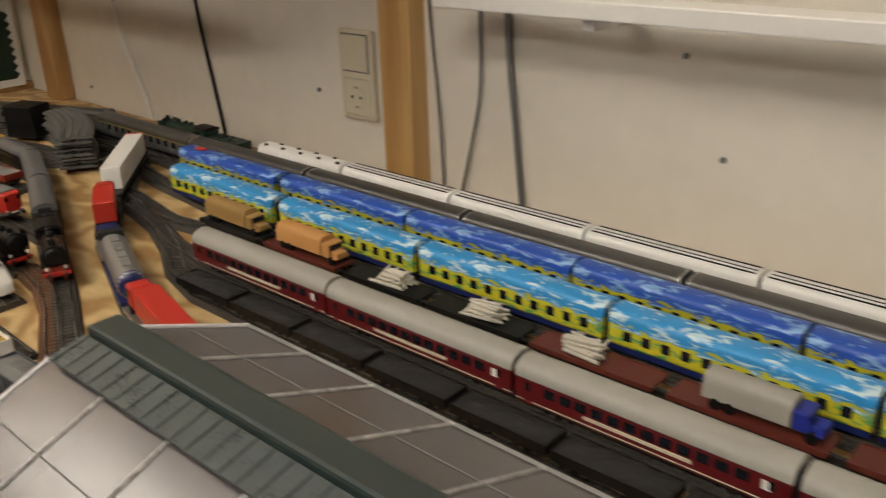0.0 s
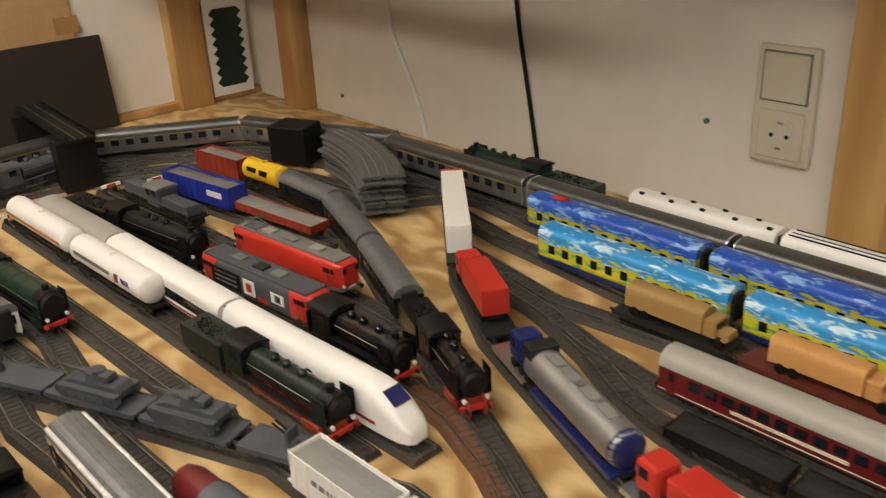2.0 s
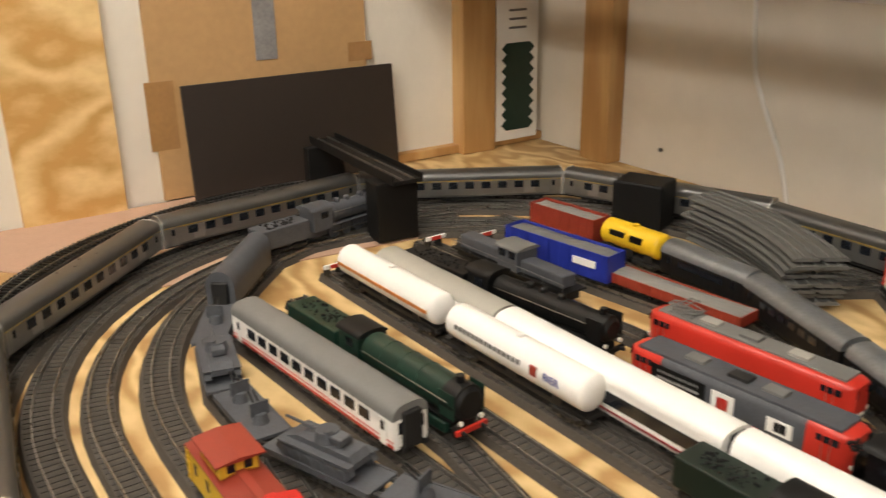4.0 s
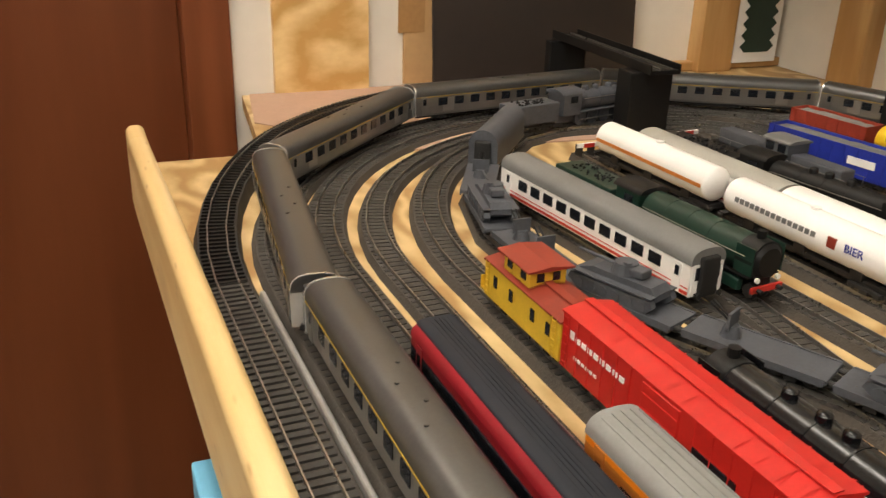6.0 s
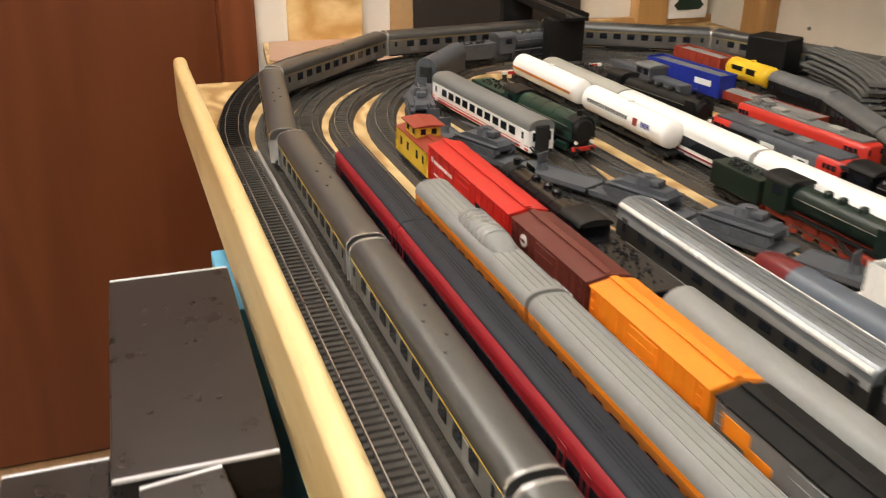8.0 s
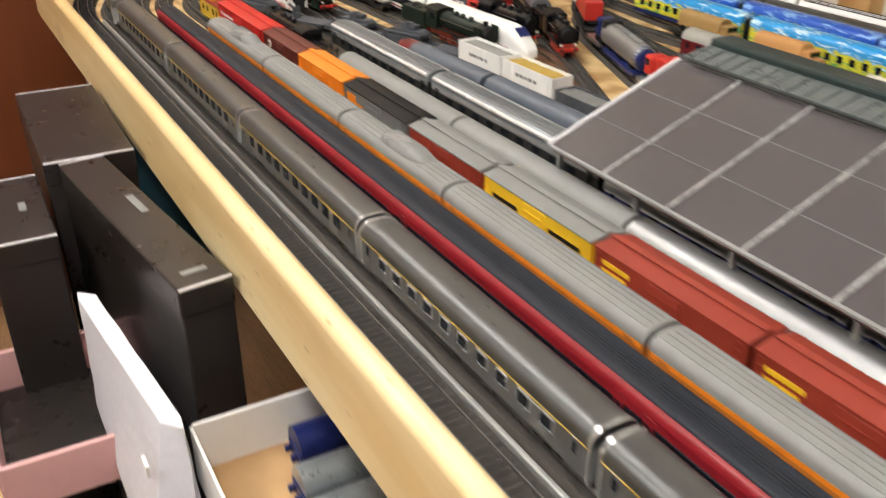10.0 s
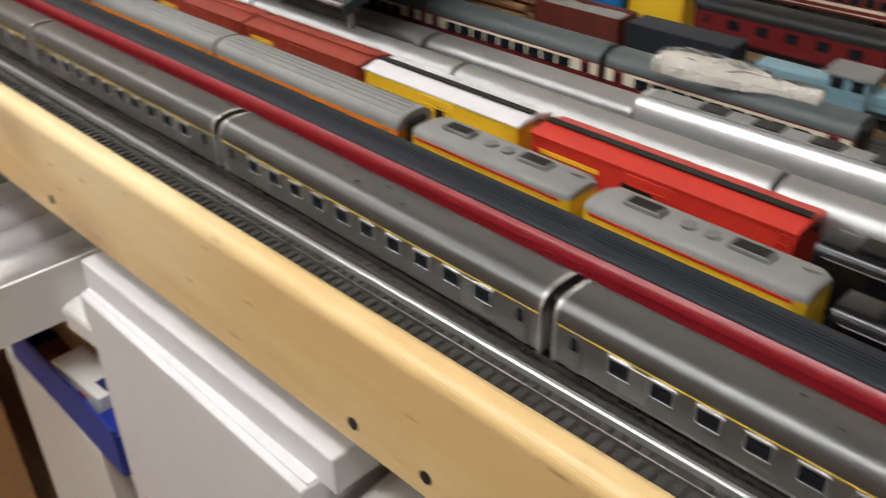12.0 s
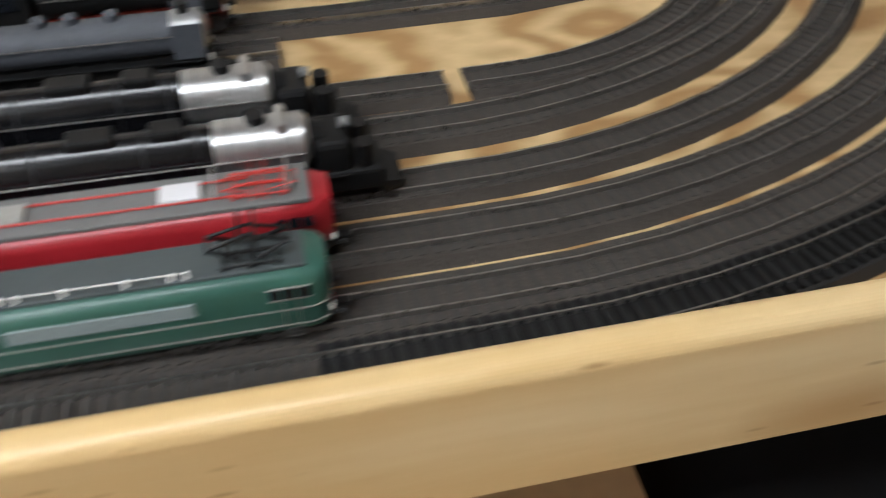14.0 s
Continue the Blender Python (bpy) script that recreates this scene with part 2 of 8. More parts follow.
GRILLE = mat("pale_grey_grille", (0.27, 0.32, 0.32), 0.4, var=0.06)
GREENROOF = mat("blue_grey_roof", (0.065, 0.078, 0.080), 0.5, var=0.08)
DEEPGREEN = mat("blackish_green_paint", (0.006, 0.015, 0.010), 0.4, var=0.2)
EDGE = mat("bright_edge_silver", (0.86, 0.86, 0.84), 0.25, metal=0.35, var=0.04)
DGREEN = mat("dark_green_paint", (0.008, 0.030, 0.020), 0.35, var=0.15)
MAROON = mat("maroon_paint", (0.13, 0.012, 0.014), 0.32, var=0.1)
MAROONR = mat("light_grey_roof", (0.36, 0.35, 0.31), 0.45, var=0.06)
NAVY = mat("navy_paint", (0.012, 0.02, 0.11), 0.3, var=0.15)
BLUE = mat("blue_paint", (0.02, 0.035, 0.30), 0.35, var=0.1)
SKYB = mat("sky_blue_paint", (0.03, 0.20, 0.55), 0.35, var=0.08)
TAN = mat("tan_truck", (0.34, 0.21, 0.07), 0.6, var=0.12)
PEACH = mat("orange_tan_truck", (0.55, 0.28, 0.09), 0.6, var=0.1)
GOLD = mat("mustard_load", (0.36, 0.24, 0.04), 0.7, var=0.15)
BONE = mat("bone_white", (0.62, 0.59, 0.5), 0.6, var=0.15, scale=200, bump=0.5, bscale=900)
LOGS = wood("logs", (0.40, 0.23, 0.11), (0.28, 0.14, 0.06), 0, False, 0.8, 4)
# grey rafter colour with broken glints painted in as strong mottling
GLINTGREY = mat("rafter_glint_grey", (0.42, 0.41, 0.40), 0.3, var=0.7, scale=90)
CANSIDE = mat("canopy_flank", (0.085, 0.100, 0.100), 0.28, var=0.15)
CANGREEN = mat("canopy_green", (0.022, 0.036, 0.035), 0.3, var=0.12)
PINK = mat("pink_card", (0.72, 0.42, 0.40), 0.7, var=0.04)
BOXBLK = mat("black_box_card", (0.022, 0.018, 0.016), 0.28, var=0.15, scale=8)
PAPER = mat("white_paper", (0.72, 0.71, 0.72), 0.6, var=0.03, bump=0.3, bscale=30)
BLUECARD = mat("blue_card", (0.02, 0.05, 0.33), 0.4, var=0.08)
CYAN = mat("light_blue_card", (0.16, 0.45, 0.66), 0.5, var=0.05)
TAILRED = mat("tail_red", (0.6, 0.03, 0.04), 0.3)
HEADL = mat("lamp_white", (0.9, 0.88, 0.8), 0.15, var=0.02)
LIV_A = livery("meadow_livery_dark", (0.02, 0.09, 0.48), (0.25, 0.45, 0.75), (0.50, 0.46, 0.02), (0.03, 0.16, 0.28))
LIV_B = livery("meadow_livery_light", (0.03, 0.30, 0.68), (0.62, 0.80, 0.88), (0.62, 0.58, 0.03), (0.10, 0.36, 0.12))

CANGLASS = bpy.data.materials.new("ribbed_clear_plastic")
CANGLASS.use_nodes = True
_n = CANGLASS.node_tree
_p = _n.nodes["Principled BSDF"]
_p.inputs["Base Color"].default_value = (0.135, 0.120, 0.122, 1)
_p.inputs["Roughness"].default_value = 0.19
_p.inputs["Transmission Weight"].default_value = 0.35
_p.inputs["IOR"].default_value = 1.7
_tc = _n.nodes.new("ShaderNodeTexCoord")
_wv = _n.nodes.new("ShaderNodeTexWave")
_wv.bands_direction = "X"
_wv.inputs["Scale"].default_value = 70
_wv.inputs["Distortion"].default_value = 0.6
_n.links.new(_tc.outputs["Object"], _wv.inputs["Vector"])
_bp = _n.nodes.new("ShaderNodeBump")
_bp.inputs["Strength"].default_value, _bp.inputs["Distance"].default_value = 0.25, 0.0004
_n.links.new(_wv.outputs["Fac"], _bp.inputs["Height"])
_n.links.new(_bp.outputs[0], _p.inputs["Normal"])
CLEAR = bpy.data.materials.new("clear_plastic")
CLEAR.use_nodes = True
_p = CLEAR.node_tree.nodes["Principled BSDF"]
_p.inputs["Base Color"].default_value = (0.85, 0.85, 0.83, 1)
_p.inputs["Roughness"].default_value = 0.08
_p.inputs["Transmission Weight"].default_value = 0.7
SLEEVE = bpy.data.materials.new("thin_clear_film")
SLEEVE.use_nodes = True
_p = SLEEVE.node_tree.nodes["Principled BSDF"]
_p.inputs["Base Color"].default_value = (0.90, 0.90, 0.89, 1)
_p.inputs["Roughness"].default_value = 0.12
_p.inputs["Transmission Weight"].default_value = 0.95
_p.inputs["IOR"].default_value = 1.25
LAMPGLOW = bpy.data.materials.new("lamp_diffuser")
LAMPGLOW.use_nodes = True
_p = LAMPGLOW.node_tree.nodes["Principled BSDF"]
_p.inputs["Emission Color"].default_value = (*WARM, 1)
_p.inputs["Emission Strength"].default_value = 18

# ---- mesh helpers ----


def bmnew():
    return bmesh.new()


def box(bm, x0, x1, y0, y1, z0, z1, bev=0.0, m=None):
    """A box, with bevelled edges where bev is given."""
    r = bmesh.ops.create_cube(bm, size=1)
    vs = r["verts"]
    for v in vs:
        v.co = Vector(((x0 + x1) / 2 + v.co.x * (x1 - x0), (y0 + y1) / 2 + v.co.y * (y1 - y0), (z0 + z1) / 2 + v.co.z * (z1 - z0)))
    if bev:
        es = list({e for v in vs for e in v.link_edges})
        rb = bmesh.ops.bevel(bm, geom=es, offset=bev, segments=2, affect="EDGES", profile=0.5)
        vs = list({v for f in rb["faces"] for v in f.verts} | {v for v in vs if v.is_valid})
    if m is not None:
        bmesh.ops.transform(bm, matrix=m, verts=vs)
    return bm


def cyl(bm, p0, p1, r0, r1=None, seg=12, caps=True):
    p0, p1 = Vector(p0), Vector(p1)
    r = bmesh.ops.create_cone(bm, cap_ends=caps, segments=seg, radius1=r0, radius2=r0 if r1 is None else r1, depth=(p1 - p0).length)
    q = (p1 - p0).to_track_quat("Z", "Y").to_matrix().to_4x4()
    bmesh.ops.transform(bm, matrix=Matrix.Translation((p0 + p1) / 2) @ q, verts=r["verts"])
    return bm


def ball(bm, c, r, sx=1, sy=1, sz=1, seg=12):
    g = bmesh.ops.create_uvsphere(bm, u_segments=seg, v_segments=max(6, seg // 2), radius=r)
    bmesh.ops.transform(bm, matrix=Matrix.Translation(c) @ Matrix.Diagonal((sx, sy, sz, 1)), verts=g["verts"])
    return bm


def loft(bm, sections):
    """Skin over closed rings of equal count: a list of (x, [(y, z), ...])."""
    rings = [[bm.verts.new((x, y, z)) for y, z in prof] for x, prof in sections]
    n = len(rings[0])
    for a, b in zip(rings, rings[1:]):
        for i in range(n):
            bm.faces.new((a[i], a[(i + 1) % n], b[(i + 1) % n], b[i]))
    bm.faces.new(rings[0][::-1])
    bm.faces.new(rings[-1])
    bmesh.ops.recalc_face_normals(bm, faces=bm.faces)
    return bm


def roof_profile(w, z0, z1, n=10, power=2.4, lip=0.0):
    """Half a superellipse over the width w from z0 up to z1."""
    pts = []
    for i in range(n + 1):
        a = math.pi * i / n
        c, s = math.cos(a), math.sin(a)
        pts.append((w / 2 * math.copysign(abs(c) ** (2 / power), c), z0 + (z1 - z0) * abs(s) ** (2 / power)))
    return pts


def to_mesh(name, bm, material, smooth=False):
    me = bpy.data.meshes.new(name)
    bm.to_mesh(me)
    bm.free()
    if material:
        me.materials.append(material)
    if smooth:
        for p in me.polygons:
            p.use_smooth = True
        me.set_sharp_from_angle(angle=radians(38))
    return me


def part(name, bm, material, parent, label="", smooth=False):
    me = bm if isinstance(bm, bpy.types.Mesh) else to_mesh(name, bm, material, smooth)
    ob = new(name, me)
    ob.parent = parent
    if label:
        tagged(ob, label)
    return ob


def thing(name, label, category, group=""):
    return tagged(new(name), label, category, group)


def solo(name, bm, material, label, category="", kind="", group="", smooth=False):
    return tagged(new(name, to_mesh(name, bm, material, smooth)), label, category, group, kind)

# ---- the room ----
TZ = 0.85          # table top
X0, X1 = -1.165, 3.1
YN = -3.2          # wall behind the camera


def slab(name, label, material, *b, kind="structure", cat="wall", bev=0.0):
    return solo(name, box(bmnew(), *b, bev), material, label, cat, kind)


slab("floor", "dark brown boarded floor", FLOOR, X0 - 0.1, X1 + 0.1, YN - 0.1, 0.1, -0.05, 0.0, cat="floor")
slab("ceiling", "unseen plain ceiling kept dull to deepen shadows", CEIL, X0 - 0.1, X1 + 0.1, YN - 0.1, 0.1, 2.4, 2.45, cat="ceiling")
slab("wall_back", "white painted wall behind the train table", WALL, X0 - 0.1, X1 + 0.1, 0.0, 0.1, 0.0, 2.4)
# closing walls out of view, dark so that shadows stay deep
slab("wall_right", "unseen plain wall kept dark to cut bounced light", WALL2, X1, X1 + 0.1, YN, 0.0, 0.0, 2.4)
slab("wall_front", "unseen plain wall kept dark to cut bounced light", WALL2, X0 - 0.1, X1 + 0.1, YN - 0.1, YN, 0.0, 2.4)
# left wall with the door opening
bm = bmnew()
box(bm, X0 - 0.1, X0, -0.966, 0.0, 0, 2.4)
box(bm, X0 - 0.1, X0, YN, -1.92, 0, 2.4)
box(bm, X0 - 0.1, X0, -1.92, -0.966, 2.1, 2.4)
solo("wall_left", bm, WALL, "white painted wall with a door opening", "wall", "structure")
door = tagged(new("door_1"), "closed dark reddish-brown veneered door", "door", kind="structure")
part("leaf", box(bmnew(), X0 - 0.07, X0 - 0.03, -1.86, -1.03, 0.005, 2.04, 0.002), DOORW, door)
bm = bmnew()
box(bm, X0 - 0.09, X0 + 0.012, -1.03, -0.966, 0, 2.1, 0.003)
part("door_frame", bm, FRAMEW, door, "reddish-brown wooden door frame")
part("door_frame", box(bmnew(), X0 - 0.09, X0 + 0.012, -1.92, -1.86, 0, 2.1, 0.003), FRAMEW, door)
part("door_frame", box(bmnew(), X0 - 0.09, X0 + 0.012, -1.86, -1.03, 2.04, 2.1, 0.003), FRAMEW, door)
bm = bmnew()
cyl(bm, (X0 - 0.03, -1.80, 1.03), (X0 + 0.02, -1.80, 1.03), 0.009)
cyl(bm, (X0 + 0.02, -1.81, 1.03), (X0 + 0.02, -1.70, 1.03), 0.008)
part("door_handle", bm, SILVER, door, "steel door handle")

# assumed fixtures round these lights, none of them in view
for at in LAMPS_AT:
    lamp = thing("ceiling_lamp", "assumed white ceiling lamp with a glowing diffuser, out of view", "lamp", "ceiling lamps")
    part("housing", box(bmnew(), at[0] - 0.66, at[0] + 0.66, at[1] - 0.13, at[1] + 0.13, 2.33, 2.4, 0.004), WHITE, lamp)
    part("diffuser", box(bmnew(), at[0] - 0.62, at[0] + 0.62, at[1] - 0.11, at[1] + 0.11, 2.20, 2.33, 0.01), LAMPGLOW, lamp)

# ---- train table ----
SL = 0.016  # the front of the table runs slightly askew to the wall


def fy(x, d):
    """y at the distance d behind the front board."""
    return -1.103 + SL * (x + 0.6) + d


def ry(x, d):
    """y of a front line: the lines draw in towards the board at the right."""
    return fy(x, d) - 0.013 * max(0.0, min(1.0, (x - 1.1) / 0.65))


XE = 2.62
table = thing("train_table", "large pine plywood model railway table with a raised front board", "table")
bm = bmnew()
vs = [(-0.872, fy(-0.872, 0.001)), (XE, fy(XE, 0.001)), (XE, -0.004), (X0 + 0.004, -0.004), (X0 + 0.004, -0.955), (-0.872, -0.985)]
lo = [bm.verts.new((x, y, TZ - 0.018)) for x, y in vs]
hi = [bm.verts.new((x, y, TZ)) for x, y in vs]
bm.faces.new(hi)
bm.faces.new(lo[::-1])
for i in range(6):
    bm.faces.new((lo[i], lo[(i + 1) % 6], hi[(i + 1) % 6], hi[i]))
part("tabletop", bm, PLY, table)
for lx, ly in ((-0.80, -1.0), (-1.05, -0.1), (0.7, -0.1), (0.7, -0.9), (2.5, -0.95), (2.5, -0.1)):
    part("leg", box(bmnew(), lx - 0.03, lx + 0.03, ly - 0.03, ly + 0.03, 0, TZ - 0.018, 0.002), PINE_V, table)
# front board: planed pine, its left end cut at a slant
bm = bmnew()
zt, zb, th = TZ + 0.033, TZ - 0.053, 0.020


def board_ring(x, top, bottom):
    """The board's section at x, its upper edges worn round."""
    y, r = fy(x, 0.0), 0.0085
    ring = [(y, bottom), (y - th, bottom)]
    for cy, a0 in ((y - th + r, 180), (y - r, 90)):
        for k in range(9):
            a = math.radians(a0 - 90 * k / 8)
            ring.append((cy + r * math.cos(a), top - r + r * math.sin(a)))
    return (x, ring)


loft(bm, [board_ring(-0.895, zt + 0.004, zb + 0.004), board_ring(-0.86, zt, zb), board_ring(XE, zt, zb)])
for sx in (0.926, 1.297, 1.354):
    bm_ = cyl(bmnew(), (sx, fy(sx, 0) - 0.0206, TZ - 0.038), (sx, fy(sx, 0) - 0.0190, TZ - 0.038), 0.0042, seg=12)
    part("screw", bm_, BLACK, table, "dark countersunk screw head")
board = part("front_board", bm, PINE, table, "planed pine front board with knots")

# ---- tracks ----
ZB = TZ + 0.006   # roadbed top
ZR = TZ + 0.0095  # rail top


def arc(cx, cy, r, a0, a1, n=28):
    return [(cx + r * math.cos(a0 + (a1 - a0) * i / n), cy + r * math.sin(a0 + (a1 - a0) * i / n)) for i in range(n + 1)]


def resample(pts, step):
    out, acc = [], 0.0
    for (xa, ya), (xb, yb) in zip(pts, pts[1:]):
        seg = math.hypot(xb - xa, yb - ya)
        while acc < seg:
            f = acc / seg
            out.append((xa + (xb - xa) * f, ya + (yb - ya) * f, math.atan2(yb - ya, xb - xa)))
            acc += step
        acc -= seg
    return out


def climb(x):
    """How far the outer curve stands above the table."""
    return 0.014 * max(0.0, min(1.0, (-0.55 - x) / 0.33))


def sweep(bm, pts, section, zoff=0.0, rise=None):
    """A section (offset, z) carried along a polyline."""
    rings = []
    for i, (x, y) in enumerate(pts):
        xa, ya = pts[max(0, i - 1)]
        xb, yb = pts[min(len(pts) - 1, i + 1)]
        d = math.hypot(xb - xa, yb - ya) or 1
        nx, ny = -(yb - ya) / d, (xb - xa) / d
        up = rise(x) if rise else 0.0
        rings.append([bm.verts.new((x + nx * o, y + ny * o, z + zoff + (up if z > TZ + 0.001 else 0.0))) for o, z in section])
    n = len(section)
    for a, b in zip(rings, rings[1:]):
        for i in range(n):
            bm.faces.new((a[i], a[(i + 1) % n], b[(i + 1) % n], b[i]))
    bm.faces.new(rings[0])
    bm.faces.new(rings[-1][::-1])
    bmesh.ops.recalc_face_normals(bm, faces=bm.faces)
    return bm


LIFT = [0.0]
SLEEPERS = {}


def cached_sleeper(m, h):
    if m.name not in SLEEPERS:
        SLEEPERS[m.name] = to_mesh("sleeper", box(bmnew(), -0.0017, 0.0017, -0.0145, 0.0145, 0.0, h), m)
    return SLEEPERS[m.name]



def track(pts, bed=ROADBED, label="model railway track on grey roadbed", width=0.040, sleepers=SLEEPER, step=0.0082, proud=0.0, single=None, rise=None):
    """One line of track: bed, two rails and its sleepers."""
    LIFT[0] = (LIFT[0] + 0.00011) % 0.001
    up = LIFT[0]
    t = thing("model_track", label, "track", "model railway tracks")
    w = width / 2
    part("roadbed", sweep(bmnew(), pts, [(-w, TZ), (-w * 0.82, ZB + up), (w * 0.82, ZB + up), (w, TZ)], 0.0, rise), bed, t)
    for s in (-1, 1):
        o = s * 0.0080
        part("rail", sweep(bmnew(), pts, [(o - 0.0007, ZB + up - 0.001), (o - 0.0005, ZR + up), (o + 0.0005, ZR + up), (o + 0.0007, ZB + up - 0.001)], 0.0, rise), RAIL, t)
    verts, faces = [], []
    row = 0
    hl = min(0.0145, w * 0.76)
    for x, y, a in resample(pts, step):
        if single and row < 300 and single[0] < x < single[1] and y < -0.9:
            row += 1
            o = part("sleeper", cached_sleeper(sleepers, 0.0022 + proud), None, t)
            o.matrix_basis = pose(x, y, ZB + up - 0.0015, 0, 0, math.degrees(a))
            continue
        c, s = math.cos(a), math.sin(a)
        k = len(verts)
        dr = rise(x) if rise else 0.0
        for dz in (ZB + up - 0.0015, ZB + up + 0.0007 + proud):
            for dx, dy in ((-0.0017, -hl), (0.0017, -hl), (0.0017, hl), (-0.0017, hl)):
                verts.append((x + dx * c - dy * s, y + dx * s + dy * c, dz + dr))
        faces += [tuple(k + i for i in f) for f in ((4, 5, 6, 7), (0, 1, 5, 4), (1, 2, 6, 5), (2, 3, 7, 6), (3, 0, 4, 7))]
    me = bpy.data.meshes.new("sleeper_bed")
    me.from_pydata(verts, [], faces)
    me.materials.append(sleepers)
    tagged(part("sleeper_bed", me, None, t), kind="stuff")
    return t


XL = [-0.530, -0.523, -0.523, -0.511, -0.490]   # where the left curve begins
RL = [0.540, 0.435, 0.405, 0.360, 0.360]        # its reach to the left
XR = [1.94, 1.94, 1.94, 1.935, 1.93]         # where the right curve begins
RR = [0.560, 0.508, 0.460, 0.390, 0.345]        # its reach to the right
BED = [0.040, 0.040, 0.040, 0.032, 0.040]


def half_turn(xc, yc, a, b):
    """The right-hand curve of a line, from the back to the front."""
    return [(xc + a * math.cos(q), yc + b * math.sin(q)) for q in (math.pi / 2 - math.pi * i / 32 for i in range(1, 33))]


def loop(k, right=True):
    """Front straight, left curve, back straight and right curve of one nested line."""
    d, yb, xl, xr = D[k], YB[k], XL[k], XR[k]
    yf = fy(xl, d)
    cy, r = (yf + yb) / 2, (yb - yf) / 2
    ends = fy if k == 0 else ry
    pts = [(x, ends(x, d)) for x in (xr, 1.75, 1.5, 1.25, 1.1, 0.5, 0.0, -0.15, -0.3)]
    pts += [(xl + RL[k] * math.cos(q), cy + r * math.sin(q)) for q in (-math.pi / 2 - math.pi * i / 32 for i in range(33))]
    if k == 2:
        return pts[:-1] + [(-0.50, yb + 0.002), (-0.43, yb + 0.006), (-0.33, -0.155), (-0.24, -0.143)]
    if k > 2:
        return pts + [(-0.46, yb + 0.010), (-0.42, yb + 0.034), (-0.36, -0.170)]
    pts += [(x, yb) for x in (-0.3, 0.3, 0.9, 1.5, xr)]
    if right:
        yf = ends(xr, d)
        cy, r = (yf + yb) / 2, (yb - yf) / 2
        pts += half_turn(xr, cy, RR[k], r)
    return pts


D = [0.019, 0.064, 0.108, 0.150, 0.200, 0.243, 0.305]
YB = [-0.095, -0.140, -0.184, -0.252, -0.296, -0.378]
outer = loop(0)
outer[0] = (1.86, fy(1.86, D[0]))
cut = (-0.525, fy(-0.525, D[0]))
track(outer[:9] + [cut], ROADBED, "outermost front track with dark sleepers along the board", 0.040, SLEEPER, 0.0075, 0.0010, (-0.6, 1.75))
track([cut] + outer[9:] + [outer[0]], BLACKBED, "outermost curved track with black sleepers on a black bed", 0.040, BLACK, 0.0075, 0.0016, rise=climb)
for k in range(1, 5):
    track(loop(k), label="model railway track on grey roadbed round the loop", width=BED[k])
    if k > 1:
        yf, yb = ry(XR[k], D[k]), YB[k]
        cy, r = (yf + yb) / 2, (yb - yf) / 2
        track([(1.5, yb), (XR[k], yb)] + half_turn(XR[k], cy, RR[k], r), width=BED[k], label="model railway track on grey roadbed round the loop")
ARMY = [(-0.85, -0.40), (-0.875, -0.49), (-0.866, -0.573), (-0.823, -0.683), (-0.765, -0.74), (-0.716, -0.779), (-0.645, -0.824), (-0.55, -0.849), (-0.44, -0.848), (-0.36, -0.82), (-0.26, -0.77), (-0.12, -0.710), (0.086, -0.625), (0.2, -0.628)]
NARROW = 0.033
for pts in (
    ARMY,
    [(-0.43, -0.850), (-0.36, fy(-0.36, D[5])), (1.1, ry(1.1, D[5])), (1.75, ry(1.75, D[5])), (1.958, ry(1.958, D[5]))],
    [(1.972, ry(1.972, D[5]))] + arc(1.985, ry(1.985, D[5]) + 0.235, 0.235, -math.pi / 2, math.pi / 2),
    [(-0.31, -0.795), (-0.22, -0.803), (-0.12, fy(-0.12, D[6])), (1.1, ry(1.1, D[6])), (1.75, ry(1.75, D[6])), (1.86, ry(1.86, D[6]))],
    [(-0.70, -0.795), (-0.3, -0.760), (0.0, -0.747), (1.9, -0.735), (2.02, -0.732), (2.12, -0.715), (2.2, -0.68), (2.26, -0.62)],
    [(-0.68, -0.748), (-0.45, -0.727), (-0.365, -0.725), (-0.28, -0.735), (-0.15, -0.744)],
    [(-0.70, -0.708), (-0.48, -0.692), (-0.2, -0.680), (0.0, -0.668), (0.3, -0.66), (1.9, -0.64)],
    [(-0.75, -0.643), (-0.32, -0.626), (0.03, -0.618)],
    [(-0.74, -0.612), (-0.46, -0.600), (0.062, -0.580)],
    [(-0.76, -0.59), (-0.39, -0.535), (-0.15, -0.525), (-0.02, -0.528)],
    [(-0.78, -0.497), (-0.45, -0.475), (-0.2, -0.455), (-0.10, -0.459)],
    [(-0.76, -0.445), (-0.52, -0.412), (-0.34, -0.385)],
    [(-0.80, -0.36), (-0.62, -0.338), (-0.40, -0.34), (-0.237, -0.397), (-0.10, -0.457), (0.06, -0.520), (0.24, -0.60)],
    [(-0.36, -0.165), (-0.24, -0.265), (-0.15, -0.342), (-0.03, -0.414), (0.19, -0.498), (0.45, -0.565), (1.0, -0.575), (1.9, -0.52)],
    [(-0.34, -0.150), (-0.22, -0.165), (-0.12, -0.181), (0.0, -0.184), (1.9, -0.184)],
    [(-0.31, -0.205), (-0.2, -0.228), (-0.1, -0.237), (0.0, -0.248), (1.9, -0.249)],
    [(-0.21, -0.285), (-0.12, -0.300), (-0.04, -0.314), (0.05, -0.304), (0.13, -0.297), (1.9, -0.296)],
    [(-0.14, -0.315), (-0.03, -0.338), (0.05, -0.362), (0.14, -0.376), (1.9, -0.376)],
    [(-0.01, -0.345), (0.06, -0.372), (0.13, -0.408), (0.21, -0.428), (1.9, -0.424)],
):
    track(pts, width=NARROW)
